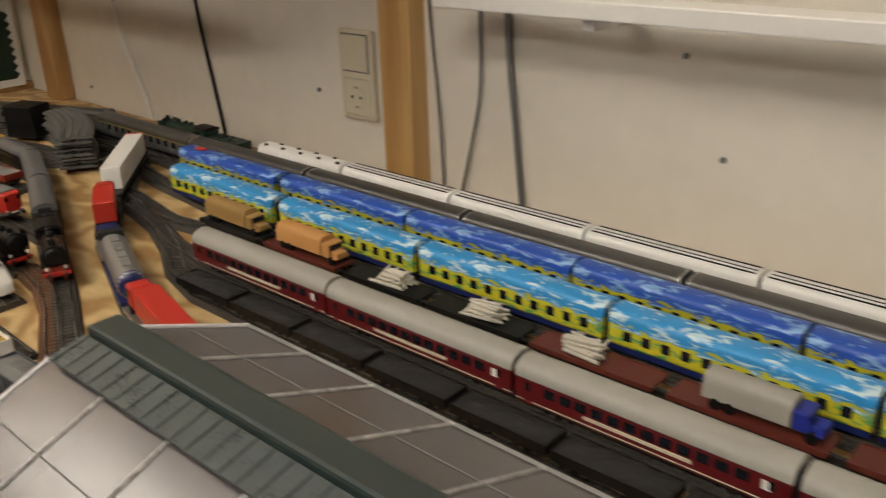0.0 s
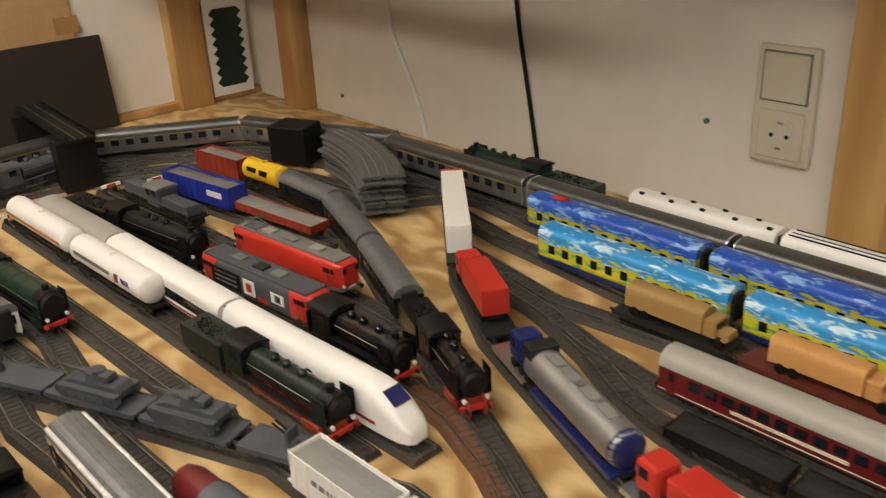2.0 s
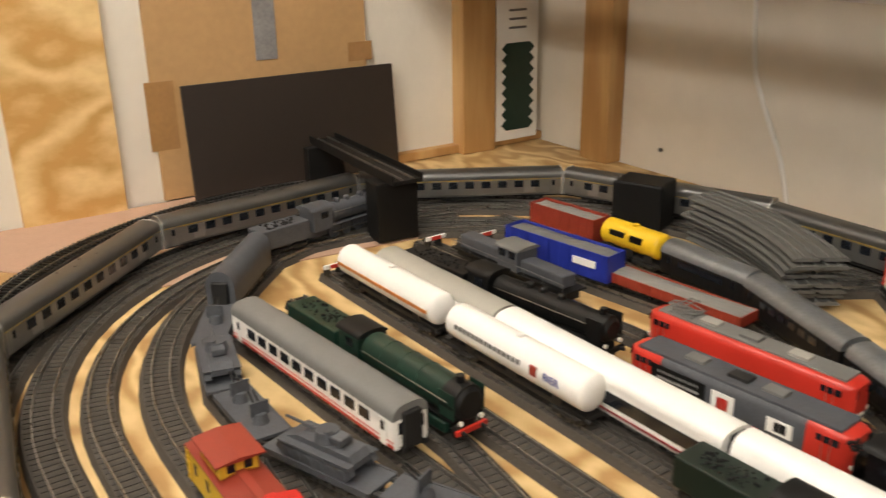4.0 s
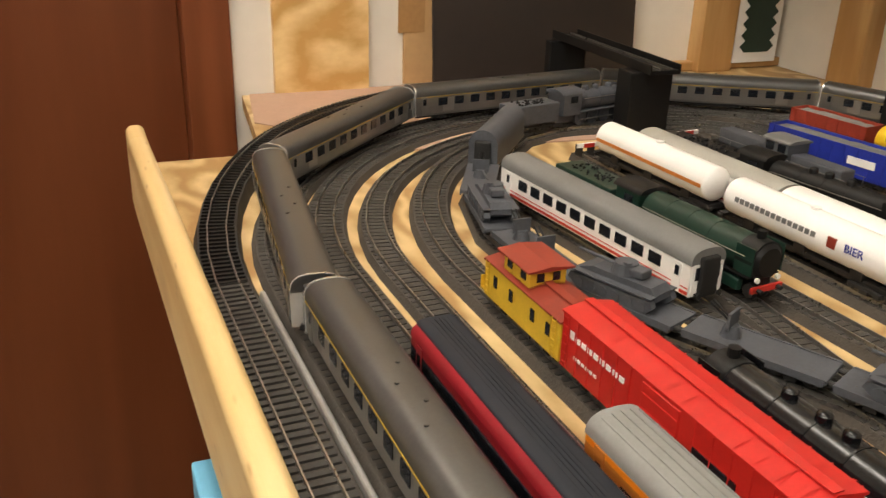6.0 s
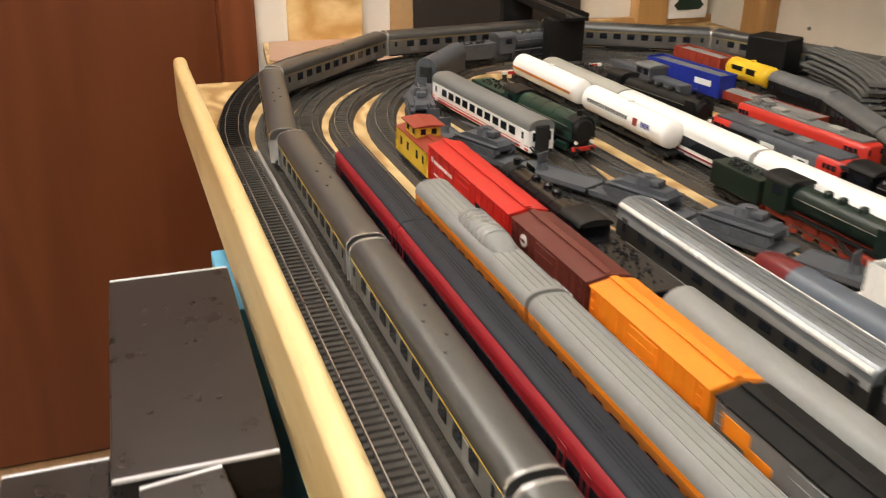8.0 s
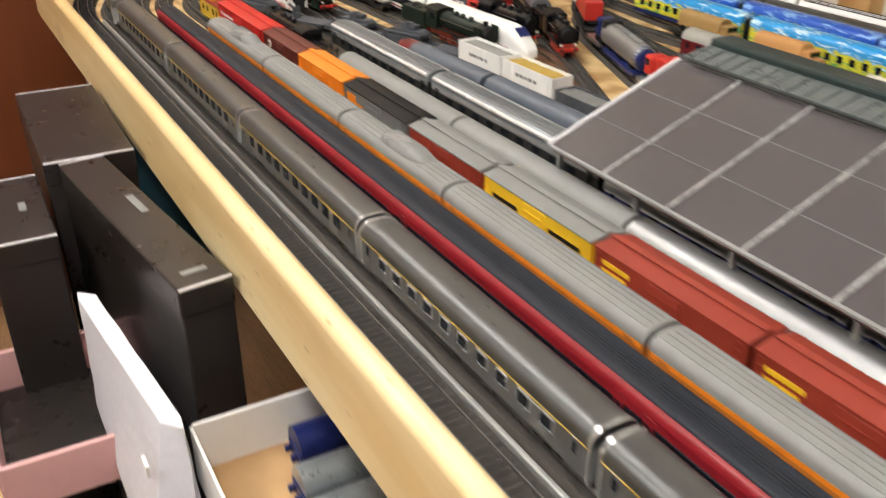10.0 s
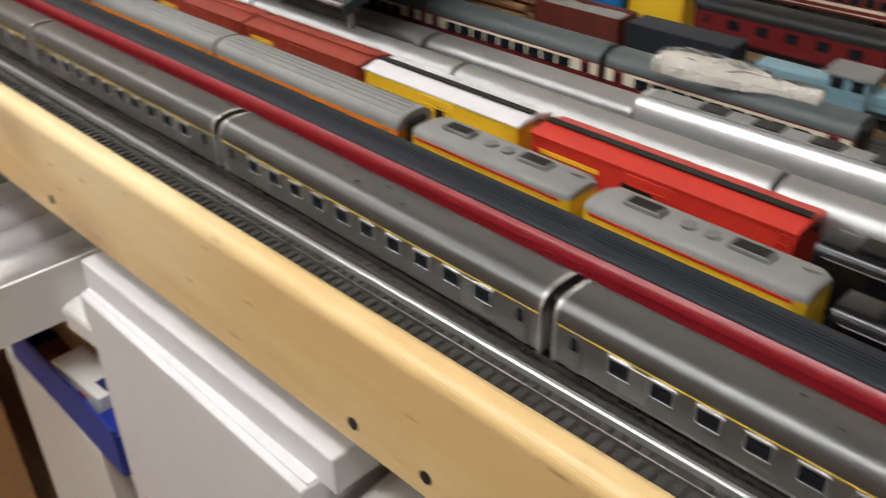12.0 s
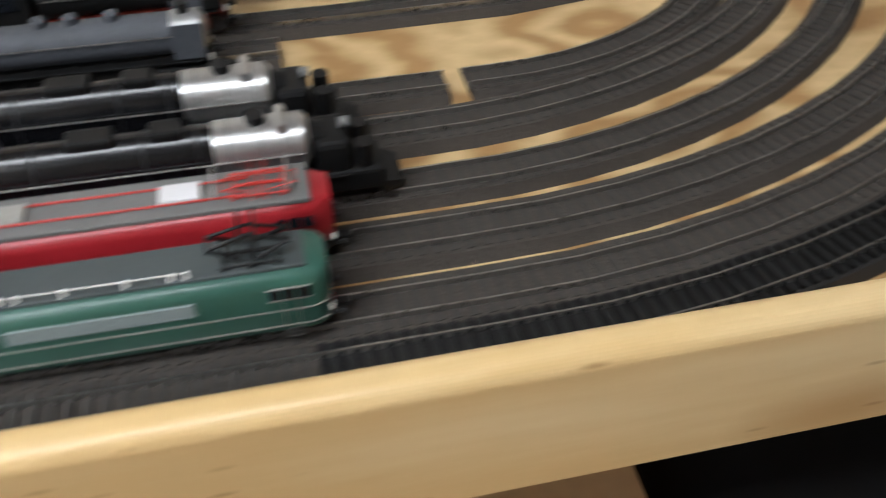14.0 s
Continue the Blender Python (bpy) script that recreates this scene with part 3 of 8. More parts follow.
track([(-0.03, -0.523), (0.04, -0.532), (0.11, -0.555), (0.25, -0.622)], RUSTBED, "rusty brown weathered model railway track", NARROW, RUSTBED)
# grey edging strip between the two outer lines of the front
strip = sweep(bmnew(), [(x, fy(x, 0.0395)) for x in (1.68, 1.0, 0.4, 0.0, -0.5)], [(-0.0026, TZ), (-0.0020, ZB + 0.0018), (-0.0010, ZB + 0.0028), (0.0010, ZB + 0.0028), (0.0020, ZB + 0.0018), (0.0026, TZ)])
solo("edging_strip", strip, STRIP, "narrow bright metal strip along the track", "trim", "structure")

# ---- rolling stock, built along x with the rail top at z = 0 ----
CACHE = {}


def cached(key, make):
    if key not in CACHE:
        CACHE[key] = make()
    return CACHE[key]


def wheel_mesh():
    bm = bmnew()
    for s in (-1, 1):
        cyl(bm, (0, s * 0.0066, 0), (0, s * 0.0088, 0), 0.0055, seg=14)
        cyl(bm, (0, s * 0.0055, 0), (0, s * 0.0068, 0), 0.0064, seg=14)
    cyl(bm, (0, -0.006, 0), (0, 0.006, 0), 0.0012, seg=6)
    return to_mesh("wheelset", bm, WHEEL)


def bogie_mesh():
    bm = bmnew()
    for s in (-1, 1):
        box(bm, -0.016, 0.016, s * 0.0105 - 0.0012, s * 0.0105 + 0.0012, 0.0045, 0.0082, 0.0006)
        for x in (-0.0115, 0.0115):
            box(bm, x - 0.003, x + 0.003, s * 0.0115 - 0.0012, s * 0.0115 + 0.0012, 0.0035, 0.0075, 0.0005)
        box(bm, -0.004, 0.004, s * 0.0115 - 0.0012, s * 0.0115 + 0.0012, 0.0025, 0.006, 0.0005)
    box(bm, -0.004, 0.004, -0.0105, 0.0105, 0.005, 0.0095)
    return to_mesh("bogie", bm, DARK)


def bogies(t, xs, wheels=True):
    for x in xs:
        b = part("bogie", cached("bogie", bogie_mesh), None, t)
        b.location = (x, 0, 0)
        for dx in (-0.0115, 0.0115) if wheels else ():
            w = part("wheelset", cached("wheel", wheel_mesh), None, b)
            w.location = (dx, 0, 0.0062)


def put(t, x, y, a=0.0, z=ZR + 0.0005):
    """Stand a car on the rails at x, y with its heading in degrees."""
    t.matrix_basis = pose(x, y, z, 0, 0, a)
    return t


def window_mesh(w, h, material=None):
    def make():
        return to_mesh("window", box(bmnew(), -w / 2, w / 2, -0.0004, 0.0004, -h / 2, h / 2, 0.0), material or GLASS)
    return cached(("win", round(w, 4), round(h, 4), (material or GLASS).name), make)


def body_profile(w, z0, z1, tuck=0.0012, n=2):
    h = w / 2
    return [(-h + tuck, z0), (-h, z0 + 0.003), (-h, z1), (h, z1), (h, z0 + 0.003), (h - tuck, z0)]


def coach(label, L, body, roof, w=0.032, zb=0.0085, zs=0.0335, zt=0.0455, windows=11, win=(0.012, 0.0085), winz=0.0255,
          stripes=(), ends=None, group="", power=2.6, vents=0, doors=True, roofribs=False, finerib=5, frames=None, endring=None, category="passenger coach", name="passenger_coach"):
    """A bogie passenger coach with separate roof, windows, doors, ends and bogies."""
    t = thing(name, label, category, group)
    part("body", loft(bmnew(), [(-L / 2, body_profile(w, zb, zs)), (L / 2, body_profile(w, zb, zs))]), body, t)
    bm = loft(bmnew(), [(-L / 2 - 0.0006, roof_profile(w + 0.0008, zs, zt, 14, power)), (L / 2 + 0.0006, roof_profile(w + 0.0008, zs, zt, 14, power))])
    part("roof", bm, roof, t, smooth=True)
    if endring:
        for s in (-1, 1):
            x = s * (L / 2 - 0.0006)
            ring = [(-w / 2 - 0.0005, zb), *roof_profile(w + 0.0016, zs, zt + 0.0005, 14, power)[::-1], (w / 2 + 0.0005, zb)]
            part("end_rim", loft(bmnew(), [(x - 0.0009, ring), (x + 0.0009, ring)]), endring, t, "bright rim round the coach end")
    if roofribs:
        for k in range(finerib):
            f = -0.33 + 0.66 * k / (finerib - 1)
            z = zs + (zt - zs) * (1 - abs(2 * f) ** power) ** (1 / power)
            part("roof_rib", box(bmnew(), -L / 2 + 0.004, L / 2 - 0.004, f * w - 0.0004, f * w + 0.0004, z - 0.0006, z + 0.0005), roof, t)
    part("underframe", box(bmnew(), -L / 2 + 0.004, L / 2 - 0.004, -0.011, 0.011, 0.0055, zb + 0.001, 0.0008), DARK, t)
    part("equipment_box", box(bmnew(), -0.045, 0.03, -0.0125, 0.0125, 0.0035, 0.0085, 0.0012), DARK, t)
    bogies(t, (-L / 2 + 0.042, L / 2 - 0.042), False)
    for s in (-1, 1):
        part("gangway", box(bmnew(), s * L / 2 - 0.0045, s * L / 2 + 0.0045, -0.0085, 0.0085, zb, zs + 0.006, 0.0015), DARK, t)
        for q in (-1, 1):
            bm = bmnew()
            cyl(bm, (s * L / 2, q * 0.0098, 0.0105), (s * (L / 2 + 0.005), q * 0.0098, 0.0105), 0.0008, seg=8)
            cyl(bm, (s * (L / 2 + 0.005), q * 0.0098, 0.0105), (s * (L / 2 + 0.0058), q * 0.0098, 0.0105), 0.0024, seg=10)
            part("buffer", bm, DARK, t)
    for z0, z1, m in stripes:
        for s in (-1, 1):
            y = s * (w / 2 + 0.0001)
            part("stripe", box(bmnew(), -L / 2 + 0.0005, L / 2 - 0.0005, y - 0.0003, y + 0.0003, z0, z1), m, t)
    if windows:
        me = window_mesh(*win)
        span = L - 0.055 if doors else L - 0.02
        for s in (-1, 1):
            for k in range(windows):
                o = part("window", me, None, t)
                o.location = (-span / 2 + span * (k + 0.5) / windows, s * (w / 2 + 0.0003), winz)
                if frames:
                    fm = cached(("frame", win, frames.name), lambda: frame_mesh(win, frames))
                    part("window_frame", fm, None, o)
            if doors:
                for e in (-1, 1):
                    bm = bmnew()
                    y = s * (w / 2 + 0.0002)
                    box(bm, -0.0045, 0.0045, y - 0.0004, y + 0.0004, zb + 0.001, zs - 0.001, 0.0003)
                    o = part("door", bm, body, t)
                    o.location = (e * (L / 2 - 0.013), 0, 0)
                    g = part("door_window", window_mesh(0.0042, 0.0075), None, o)
                    g.location = (0, y + s * 0.0003, winz + 0.0005)
    for k in range(vents):
        bm = bmnew()
        cyl(bm, (0, 0, zt - 0.001), (0, 0, zt + 0.0012), 0.0013, seg=8)
        o = part("roof_vent", bm, roof, t)
        o.location = ((k - (vents - 1) / 2) * 0.02, 0.004 * (-1) ** k, -0.0004)
    return t


def frame_mesh(win, m):
    w, h = win
    bm = bmnew()
    for x0, x1, z0, z1 in ((-w / 2, w / 2, -h / 2 - 0.0004, -h / 2 + 0.0005), (-w / 2, w / 2, h / 2 - 0.0005, h / 2 + 0.0004), (-w / 2 - 0.0004, -w / 2 + 0.0004, -h / 2, h / 2), (w / 2 - 0.0004, w / 2 + 0.0004, -h / 2, h / 2)):
        box(bm, x0, x1, -0.0008, 0.0008, z0, z1)
    return to_mesh("window_frame", bm, m)


def boxcar(label, L, side, roof, w=0.034, zb=0.009, zs=0.046, logo=(), walk_m=None, ribs=0, door=True, sideband=None, group="freight cars"):
    """An American box car: ribbed sides, sliding door, peaked roof with running board, brake wheel."""
    t = thing("box_car", label, "freight car", group)
    part("body", box(bmnew(), -L / 2, L / 2, -w / 2, w / 2, zb, zs, 0.0006), side, t)
    h = w / 2 + 0.0008
    prof = [(-h, zs - 0.0005), (-h, zs + 0.0008), (0, zs + 0.0042), (h, zs + 0.0008), (h, zs - 0.0005)]
    part("roof", loft(bmnew(), [(-L / 2 - 0.0008, prof), (L / 2 + 0.0008, prof)]), roof, t)
    n = int(L / 0.013)
    for k in range(n):
        x = -L / 2 + L * (k + 0.5) / n
        bm = bmnew()
        for s in (-1, 1):
            a = [(s * 0.002, zs + 0.0042), (s * h, zs + 0.0011)]
            vs = [bm.verts.new((x + dx, y, z + 0.0006)) for dx in (-0.0005, 0.0005) for y, z in a]
            bm.faces.new((vs[0], vs[1], vs[3], vs[2]))
        part("roof_seam", bm, roof, t)
    part("running_board", box(bmnew(), -L / 2, L / 2, -0.0032, 0.0032, zs + 0.0047, zs + 0.0055, 0.0002), walk_m or roof, t)
    part("underframe", box(bmnew(), -L / 2 + 0.002, L / 2 - 0.002, -0.007, 0.007, 0.005, zb + 0.0005), DARK, t)
    bogies(t, (-L / 2 + 0.022, L / 2 - 0.022))
    for s in (-1, 1):
        y = s * (w / 2)
        for k in range(ribs):
            x = -L / 2 + 0.004 + (L - 0.008) * k / (ribs - 1)
            if door and abs(x) < 0.017:
                continue
            part("side_rib", box(bmnew(), x - 0.0004, x + 0.0004, y - 0.0007, y + 0.0007, zb + 0.001, zs - 0.001), side, t)
        if door:
            d = part("sliding_door", box(bmnew(), -0.0155, 0.0155, y - 0.0011, y + 0.0011, zb + 0.002, zs - 0.002, 0.0004), side, t)
            for z in (zb + 0.010, zb + 0.019, zb + 0.028):
                part("door_batten", box(bmnew(), -0.0145, 0.0145, y - 0.0016, y + 0.0016, z, z + 0.0012), side, d)
        for x0, x1, z0, z1, m in logo:
            dep = 0.0013 if abs((x0 + x1) / 2 * L) < 0.017 else 0.0005
            part("lettering_bar", box(bmnew(), x0 * L, x1 * L, y - dep, y + dep, zb + z0 * (zs - zb), zb + z1 * (zs - zb)), m, t)
        part("ladder", ladder_bm(L / 2 - 0.006, y + s * 0.0012, zb + 0.002, zs + 0.001), side, t)
        part("ladder", ladder_bm(-L / 2 + 0.006, y + s * 0.0012, zb + 0.002, zs + 0.001), side, t)
    bm = bmnew()
    cyl(bm, (L / 2, 0.006, zs - 0.004), (L / 2 + 0.002, 0.006, zs - 0.004), 0.0032, seg=12)
    part("brake_wheel", bm, DARK, t)
    for s in (-1, 1):
        part("coupler", box(bmnew(), s * (L / 2 + 0.002) - 0.003, s * (L / 2 + 0.002) + 0.003, -0.002, 0.002, 0.0055, 0.0085), DARK, t)
    return t


def ladder_bm(x, y, z0, z1):
    bm = bmnew()
    for dx in (-0.0026, 0.0026):
        box(bm, x + dx - 0.0002, x + dx + 0.0002, y - 0.0003, y + 0.0003, z0, z1)
    for k in range(6):
        z = z0 + (z1 - z0) * (k + 0.5) / 6
        box(bm, x - 0.0026, x + 0.0026, y - 0.0003, y + 0.0003, z, z + 0.0005)
    return bm


def steam_loco(label, body, L=0.15, tender=0.075, frame_m=RED, boiler_r=0.0125, smoke=None, detail=BLACK, group="steam locomotives", streamlined=False, front=RED):
    """A steam locomotive with tender: boiler, domes, chimney, cab, running boards, drivers and rods. It heads along +x."""
    t = thing("steam_locomotive", label, "locomotive", group)
    zc = 0.031
    bm = cyl(bmnew(), (-L / 2 + 0.038, 0, zc), (L / 2 - 0.02, 0, zc), boiler_r, seg=20)
    part("boiler", bm, body, t, smooth=True)
    for x in (-0.02, 0.005, 0.03):
        part("boiler_band", cyl(bmnew(), (x, 0, zc), (x + 0.0012, 0, zc), boiler_r + 0.0004, seg=20), body, t)
    bm = cyl(bmnew(), (L / 2 - 0.02, 0, zc), (L / 2 - 0.003, 0, zc), boiler_r + 0.0006, seg=20)
    cyl(bm, (L / 2 - 0.003, 0, zc), (L / 2, 0, zc), boiler_r - 0.001, boiler_r - 0.004, seg=20)
    part("smokebox", bm, smoke or detail, t, smooth=True)
    bm = cyl(bmnew(), (L / 2 - 0.012, 0, zc + boiler_r - 0.002), (L / 2 - 0.012, 0, zc + boiler_r + 0.006), 0.0032, 0.0038, seg=12)
    part("chimney", bm, detail, t)
    for x in () if streamlined else (0.028, 0.005, -0.012):
        bm = cyl(bmnew(), (x, 0, zc + boiler_r - 0.002), (x, 0, zc + boiler_r + 0.003), 0.0045, 0.0042, seg=14)
        ball(bm, (x, 0, zc + boiler_r + 0.003), 0.0042, sz=0.5)
        part("dome", bm, body, t, smooth=True)
    bm = bmnew()
    prof = roof_profile(0.0315, 0.043, 0.0485, 10, 2.2)
    part("cab_roof", loft(bm, [(-L / 2, prof), (-L / 2 + 0.036, prof)]), detail, t, smooth=True)
    cab = part("cab", box(bmnew(), -L / 2 + 0.004, -L / 2 + 0.034, -0.0155, 0.0155, 0.016, 0.0432, 0.0006), body, t)
    for s in (-1, 1):
        o = part("cab_window", window_mesh(0.011, 0.008), None, cab)
        o.location = (-L / 2 + 0.021, s * 0.0156, 0.036)
        part("running_board", box(bmnew(), -L / 2 + 0.032, L / 2 - 0.004, s * 0.0125 - 0.0035, s * 0.0125 + 0.0035, 0.0185, 0.0198, 0.0003), detail, t)
        part("cylinder_block", box(bmnew(), L / 2 - 0.034, L / 2 - 0.012, s * 0.0135 - 0.003, s * 0.0135 + 0.003, 0.006, 0.0155, 0.0015), frame_m if not streamlined else body, t)
        part("smoke_deflector", box(bmnew(), L / 2 - 0.02, L / 2 - 0.002, s * 0.0152 - 0.0004, s * 0.0152 + 0.0004, 0.021, 0.043, 0.0003), body, t)
        for k in range(4):
            x = -L / 2 + 0.040 + k * 0.0205
            bm = cyl(bmnew(), (x, s * 0.0066, 0.0098), (x, s * 0.0088, 0.0098), 0.0095, seg=18)
            cyl(bm, (x, s * 0.0088, 0.0098), (x, s * 0.0094, 0.0098), 0.003, seg=10)
            part("driving_wheel", bm, frame_m, t)
        part("coupling_rod", box(bmnew(), -L / 2 + 0.038, L / 2 - 0.036, s * 0.0105 - 0.0005, s * 0.0105 + 0.0005, 0.0070, 0.0086), RAIL, t)
        part("handrail", cyl(bmnew(), (-L / 2 + 0.04, s * (boiler_r + 0.001), zc + 0.004), (L / 2 - 0.01, s * (boiler_r + 0.001), zc + 0.004), 0.0004, seg=6), RAIL, t)
        bm = cyl(bmnew(), (L / 2 - 0.001, s * 0.0105, 0.0185), (L / 2 + 0.0012, s * 0.0105, 0.0185), 0.0021, seg=10)
        part("headlamp", bm, HEADL, t)
    for x in (L / 2 - 0.008,):
        w = part("wheelset", cached("wheel", wheel_mesh), None, t)
        w.location = (x, 0, 0.0062)
    part("frame", box(bmnew(), -L / 2, L / 2 - 0.002, -0.0055, 0.0055, 0.006, 0.019), frame_m, t)
    bm = box(bmnew(), L / 2 - 0.001, L / 2 + 0.0018, -0.0155, 0.0155, 0.0088, 0.0135, 0.0004)
    beam = part("buffer_beam", bm, front, t)
    for q in (-1, 1):
        part("buffer", cyl(bmnew(), (L / 2 + 0.0018, q * 0.0098, 0.011), (L / 2 + 0.0058, q * 0.0098, 0.011), 0.0018, seg=10), DARK, beam)
    # tender
    x1 = -L / 2 - 0.003
    x0 = x1 - tender
    td = part("tender", box(bmnew(), x0, x1, -0.0155, 0.0155, 0.012, 0.036, 0.0012), body, t)
    bm = bmnew()
    for k in range(60):
        a = random.random()
        ball(bm, (x0 + 0.012 + (tender - 0.024) * a, random.uniform(-0.010, 0.010), 0.036 + random.uniform(-0.001, 0.0018)), random.uniform(0.0009, 0.0017), seg=6)
    tagged(part("coal", bm, BLACK, td), kind="stuff")
    part("tender_frame", box(bmnew(), x0 + 0.001, x1 - 0.001, -0.008, 0.008, 0.006, 0.0125), frame_m, td)
    bogies(t, (x0 + 0.019, x1 - 0.019))
    return t


def electric_loco(label, L, body, roof, w=0.033, ends=0.007, zs=0.034, zt=0.0425, stripes=(), panto=2, panto_m=BLACK, low=1.0, grille=None, front=None, boxes=(), raked=0.004, group="", round_=0.006, insul=True, cab_m=None, roofw=0.0055):
    """A four-axle electric locomotive: rounded body, roof gear, cab windows, handrails, buffers, lamps."""
    t = thing("electric_locomotive", label, "locomotive", group)

    def ring(wf, zf, x):
        h = w / 2 * wf
        return (x, [(-h + 0.001, 0.0085), (-h, 0.011), (-h, zs), (-h + 0.0012, zs + 0.0035), (-h + 0.0045, zs + zf), (h - 0.0045, zs + zf), (h - 0.0012, zs + 0.0035), (h, zs), (h, 0.011), (h - 0.001, 0.0085)])
    top = 0.0062
    secs = [ring(0.60, top - 0.0025, -L / 2), ring(0.86, top - 0.0008, -L / 2 + round_ * 0.35), ring(1.0, top, -L / 2 + round_), ring(1.0, top, L / 2 - round_), ring(0.86, top - 0.0008, L / 2 - round_ * 0.35), ring(0.60, top - 0.0025, L / 2)]
    if cab_m:
        c = L / 2 - 0.034
        part("body", loft(bmnew(), [ring(1.0, top, -c), ring(1.0, top, c)]), body, t, smooth=True)
        part("cab", loft(bmnew(), secs[:3] + [ring(1.0, top, -c - 0.0001)]), cab_m, t, smooth=True)
        part("cab", loft(bmnew(), [ring(1.0, top, c + 0.0001)] + secs[3:]), cab_m, t, smooth=True)
    else:
        part("body", loft(bmnew(), secs), body, t, smooth=True)
    zt = zs + top
    part("roof", box(bmnew(), -L / 2 + 0.009, L / 2 - 0.009, -w / 2 + roofw, w / 2 - roofw, zt - 0.001, zt + 0.0016, 0.0006), roof, t)
    part("underframe", box(bmnew(), -L / 2 + 0.006, L / 2 - 0.006, -0.010, 0.010, 0.0045, 0.009, 0.0006), DARK, t)
    part("battery_box", box(bmnew(), -0.022, 0.022, -0.0135, 0.0135, 0.0035, 0.0088, 0.001), DARK, t)
    bogies(t, (-L / 2 + 0.037, L / 2 - 0.037))
    for z0, z1, m in stripes:
        k = 0.0003
        bm = bmnew()
        rings = []
        for x, f in ((-L / 2 - k, 0.60), (-L / 2 + round_ * 0.35 - k, 0.87), (-L / 2 + round_, 1.0), (L / 2 - round_, 1.0), (L / 2 - round_ * 0.35 + k, 0.87), (L / 2 + k, 0.60)):
            h = w / 2 * f + k
            rings.append((x, [(-h, z0), (-h, z1), (h, z1), (h, z0)]))
        part("trim_band", loft(bm, rings), m, t)
    for s in (-1, 1):
        if grille:
            x0, x1, z0, z1, m = grille
            g = part("grille", box(bmnew(), x0, x1, s * (w / 2) - 0.0006, s * (w / 2) + 0.0006, z0, z1, 0.0002), m, t)
            for k in range(5):
                z = z0 + (z1 - z0) * (k + 0.5) / 5
                part("slat", box(bmnew(), x0 + 0.0006, x1 - 0.0006, s * (w / 2) - 0.0008, s * (w / 2) + 0.0009, z - 0.0003, z + 0.0003), m, g)
        for e in (-1, 1):
            for dx, ww in ((0.0115, 0.0050), (0.0178, 0.0048), (0.0236, 0.0040)):
                o = part("side_window", window_mesh(ww, 0.0052), None, t)
                o.location = (e * (L / 2 - dx), s * (w / 2 + 0.0002), zs - 0.0026)
            for dx in (0.0145, 0.0205):
                part("handrail", cyl(bmnew(), (e * (L / 2 - dx), s * (w / 2 + 0.0009), 0.012), (e * (L / 2 - dx), s * (w / 2 + 0.0009), zs - 0.006), 0.0003, seg=6), RAIL, t)
            bm = bmnew()
            for z in (0.0045, 0.0072, 0.0095):
                box(bm, e * (L / 2 - 0.0175) - 0.0035, e * (L / 2 - 0.0175) + 0.0035, s * 0.0150 - 0.0014, s * 0.0150 + 0.0014, z, z + 0.0005)
            part("step", bm, RAIL, t)
            # windscreens on the rounded nose
            o = part("windscreen", window_mesh(0.0105, 0.0062), None, t)
            o.matrix_basis = pose(e * (L / 2 - 0.0006), s * 0.0062, zs - 0.0022, 0, 0, 90 - e * s * 18)
            bm = cyl(bmnew(), (0, 0, 0), (e * 0.0016, 0, 0), 0.0019, seg=12)
            o = part("headlight", bm, HEADL, t, "small round headlight")
            o.location = (e * (L / 2 - 0.0012), s * 0.0108, 0.0145)
            bm = cyl(bmnew(), (e * (L / 2), s * 0.0098, 0.0095), (e * (L / 2 + 0.0045), s * 0.0098, 0.0095), 0.0011, seg=8)
            cyl(bm, (e * (L / 2 + 0.0045), s * 0.0098, 0.0095), (e * (L / 2 + 0.0053), s * 0.0098, 0.0095), 0.0026, seg=12)
            part("buffer", bm, DARK, t)
    for e in (-1, 1):
        part("number_plate", box(bmnew(), e * (L / 2 + 0.0002) - 0.0005, e * (L / 2 + 0.0002) + 0.0005, -0.0048, 0.0048, 0.0108, 0.0128), front or body, t, "red plate on the nose")
        part("coupler", box(bmnew(), e * (L / 2 + 0.004) - 0.005, e * (L / 2 + 0.004) + 0.005, -0.0022, 0.0022, 0.0035, 0.0062, 0.0005), DARK, t)
    for k in range(panto):
        x = (L / 2 - 0.031) * (1 if k else -1)
        pantograph(t, x, zt + 0.0016, 1 if k else -1, panto_m, low)
    if insul:
        n = (-0.036, -0.030, -0.012, 0.012, 0.030, 0.036)
        for x in n:
            bm = cyl(bmnew(), (0, 0, 0), (0, 0, 0.0014), 0.0012, 0.0008, seg=8)
            cyl(bm, (0, 0, 0.0012), (0, 0, 0.0034), 0.0010, 0.0007, seg=8)
            o = part("insulator", bm, WHITE, t, "small white insulator")
            o.location = (x, -w / 2 + 0.0072, zt + 0.0015)
        part("roof_cable", cyl(bmnew(), (-0.037, -w / 2 + 0.0072, zt + 0.0045), (0.037, -w / 2 + 0.0072, zt + 0.0045), 0.0003, seg=6), RAIL, t)
    for x, m in boxes:
        part("roof_box", box(bmnew(), x - 0.009, x + 0.009, -0.006, 0.006, zt + 0.001, zt + 0.0042, 0.0006), m, t)
    return t


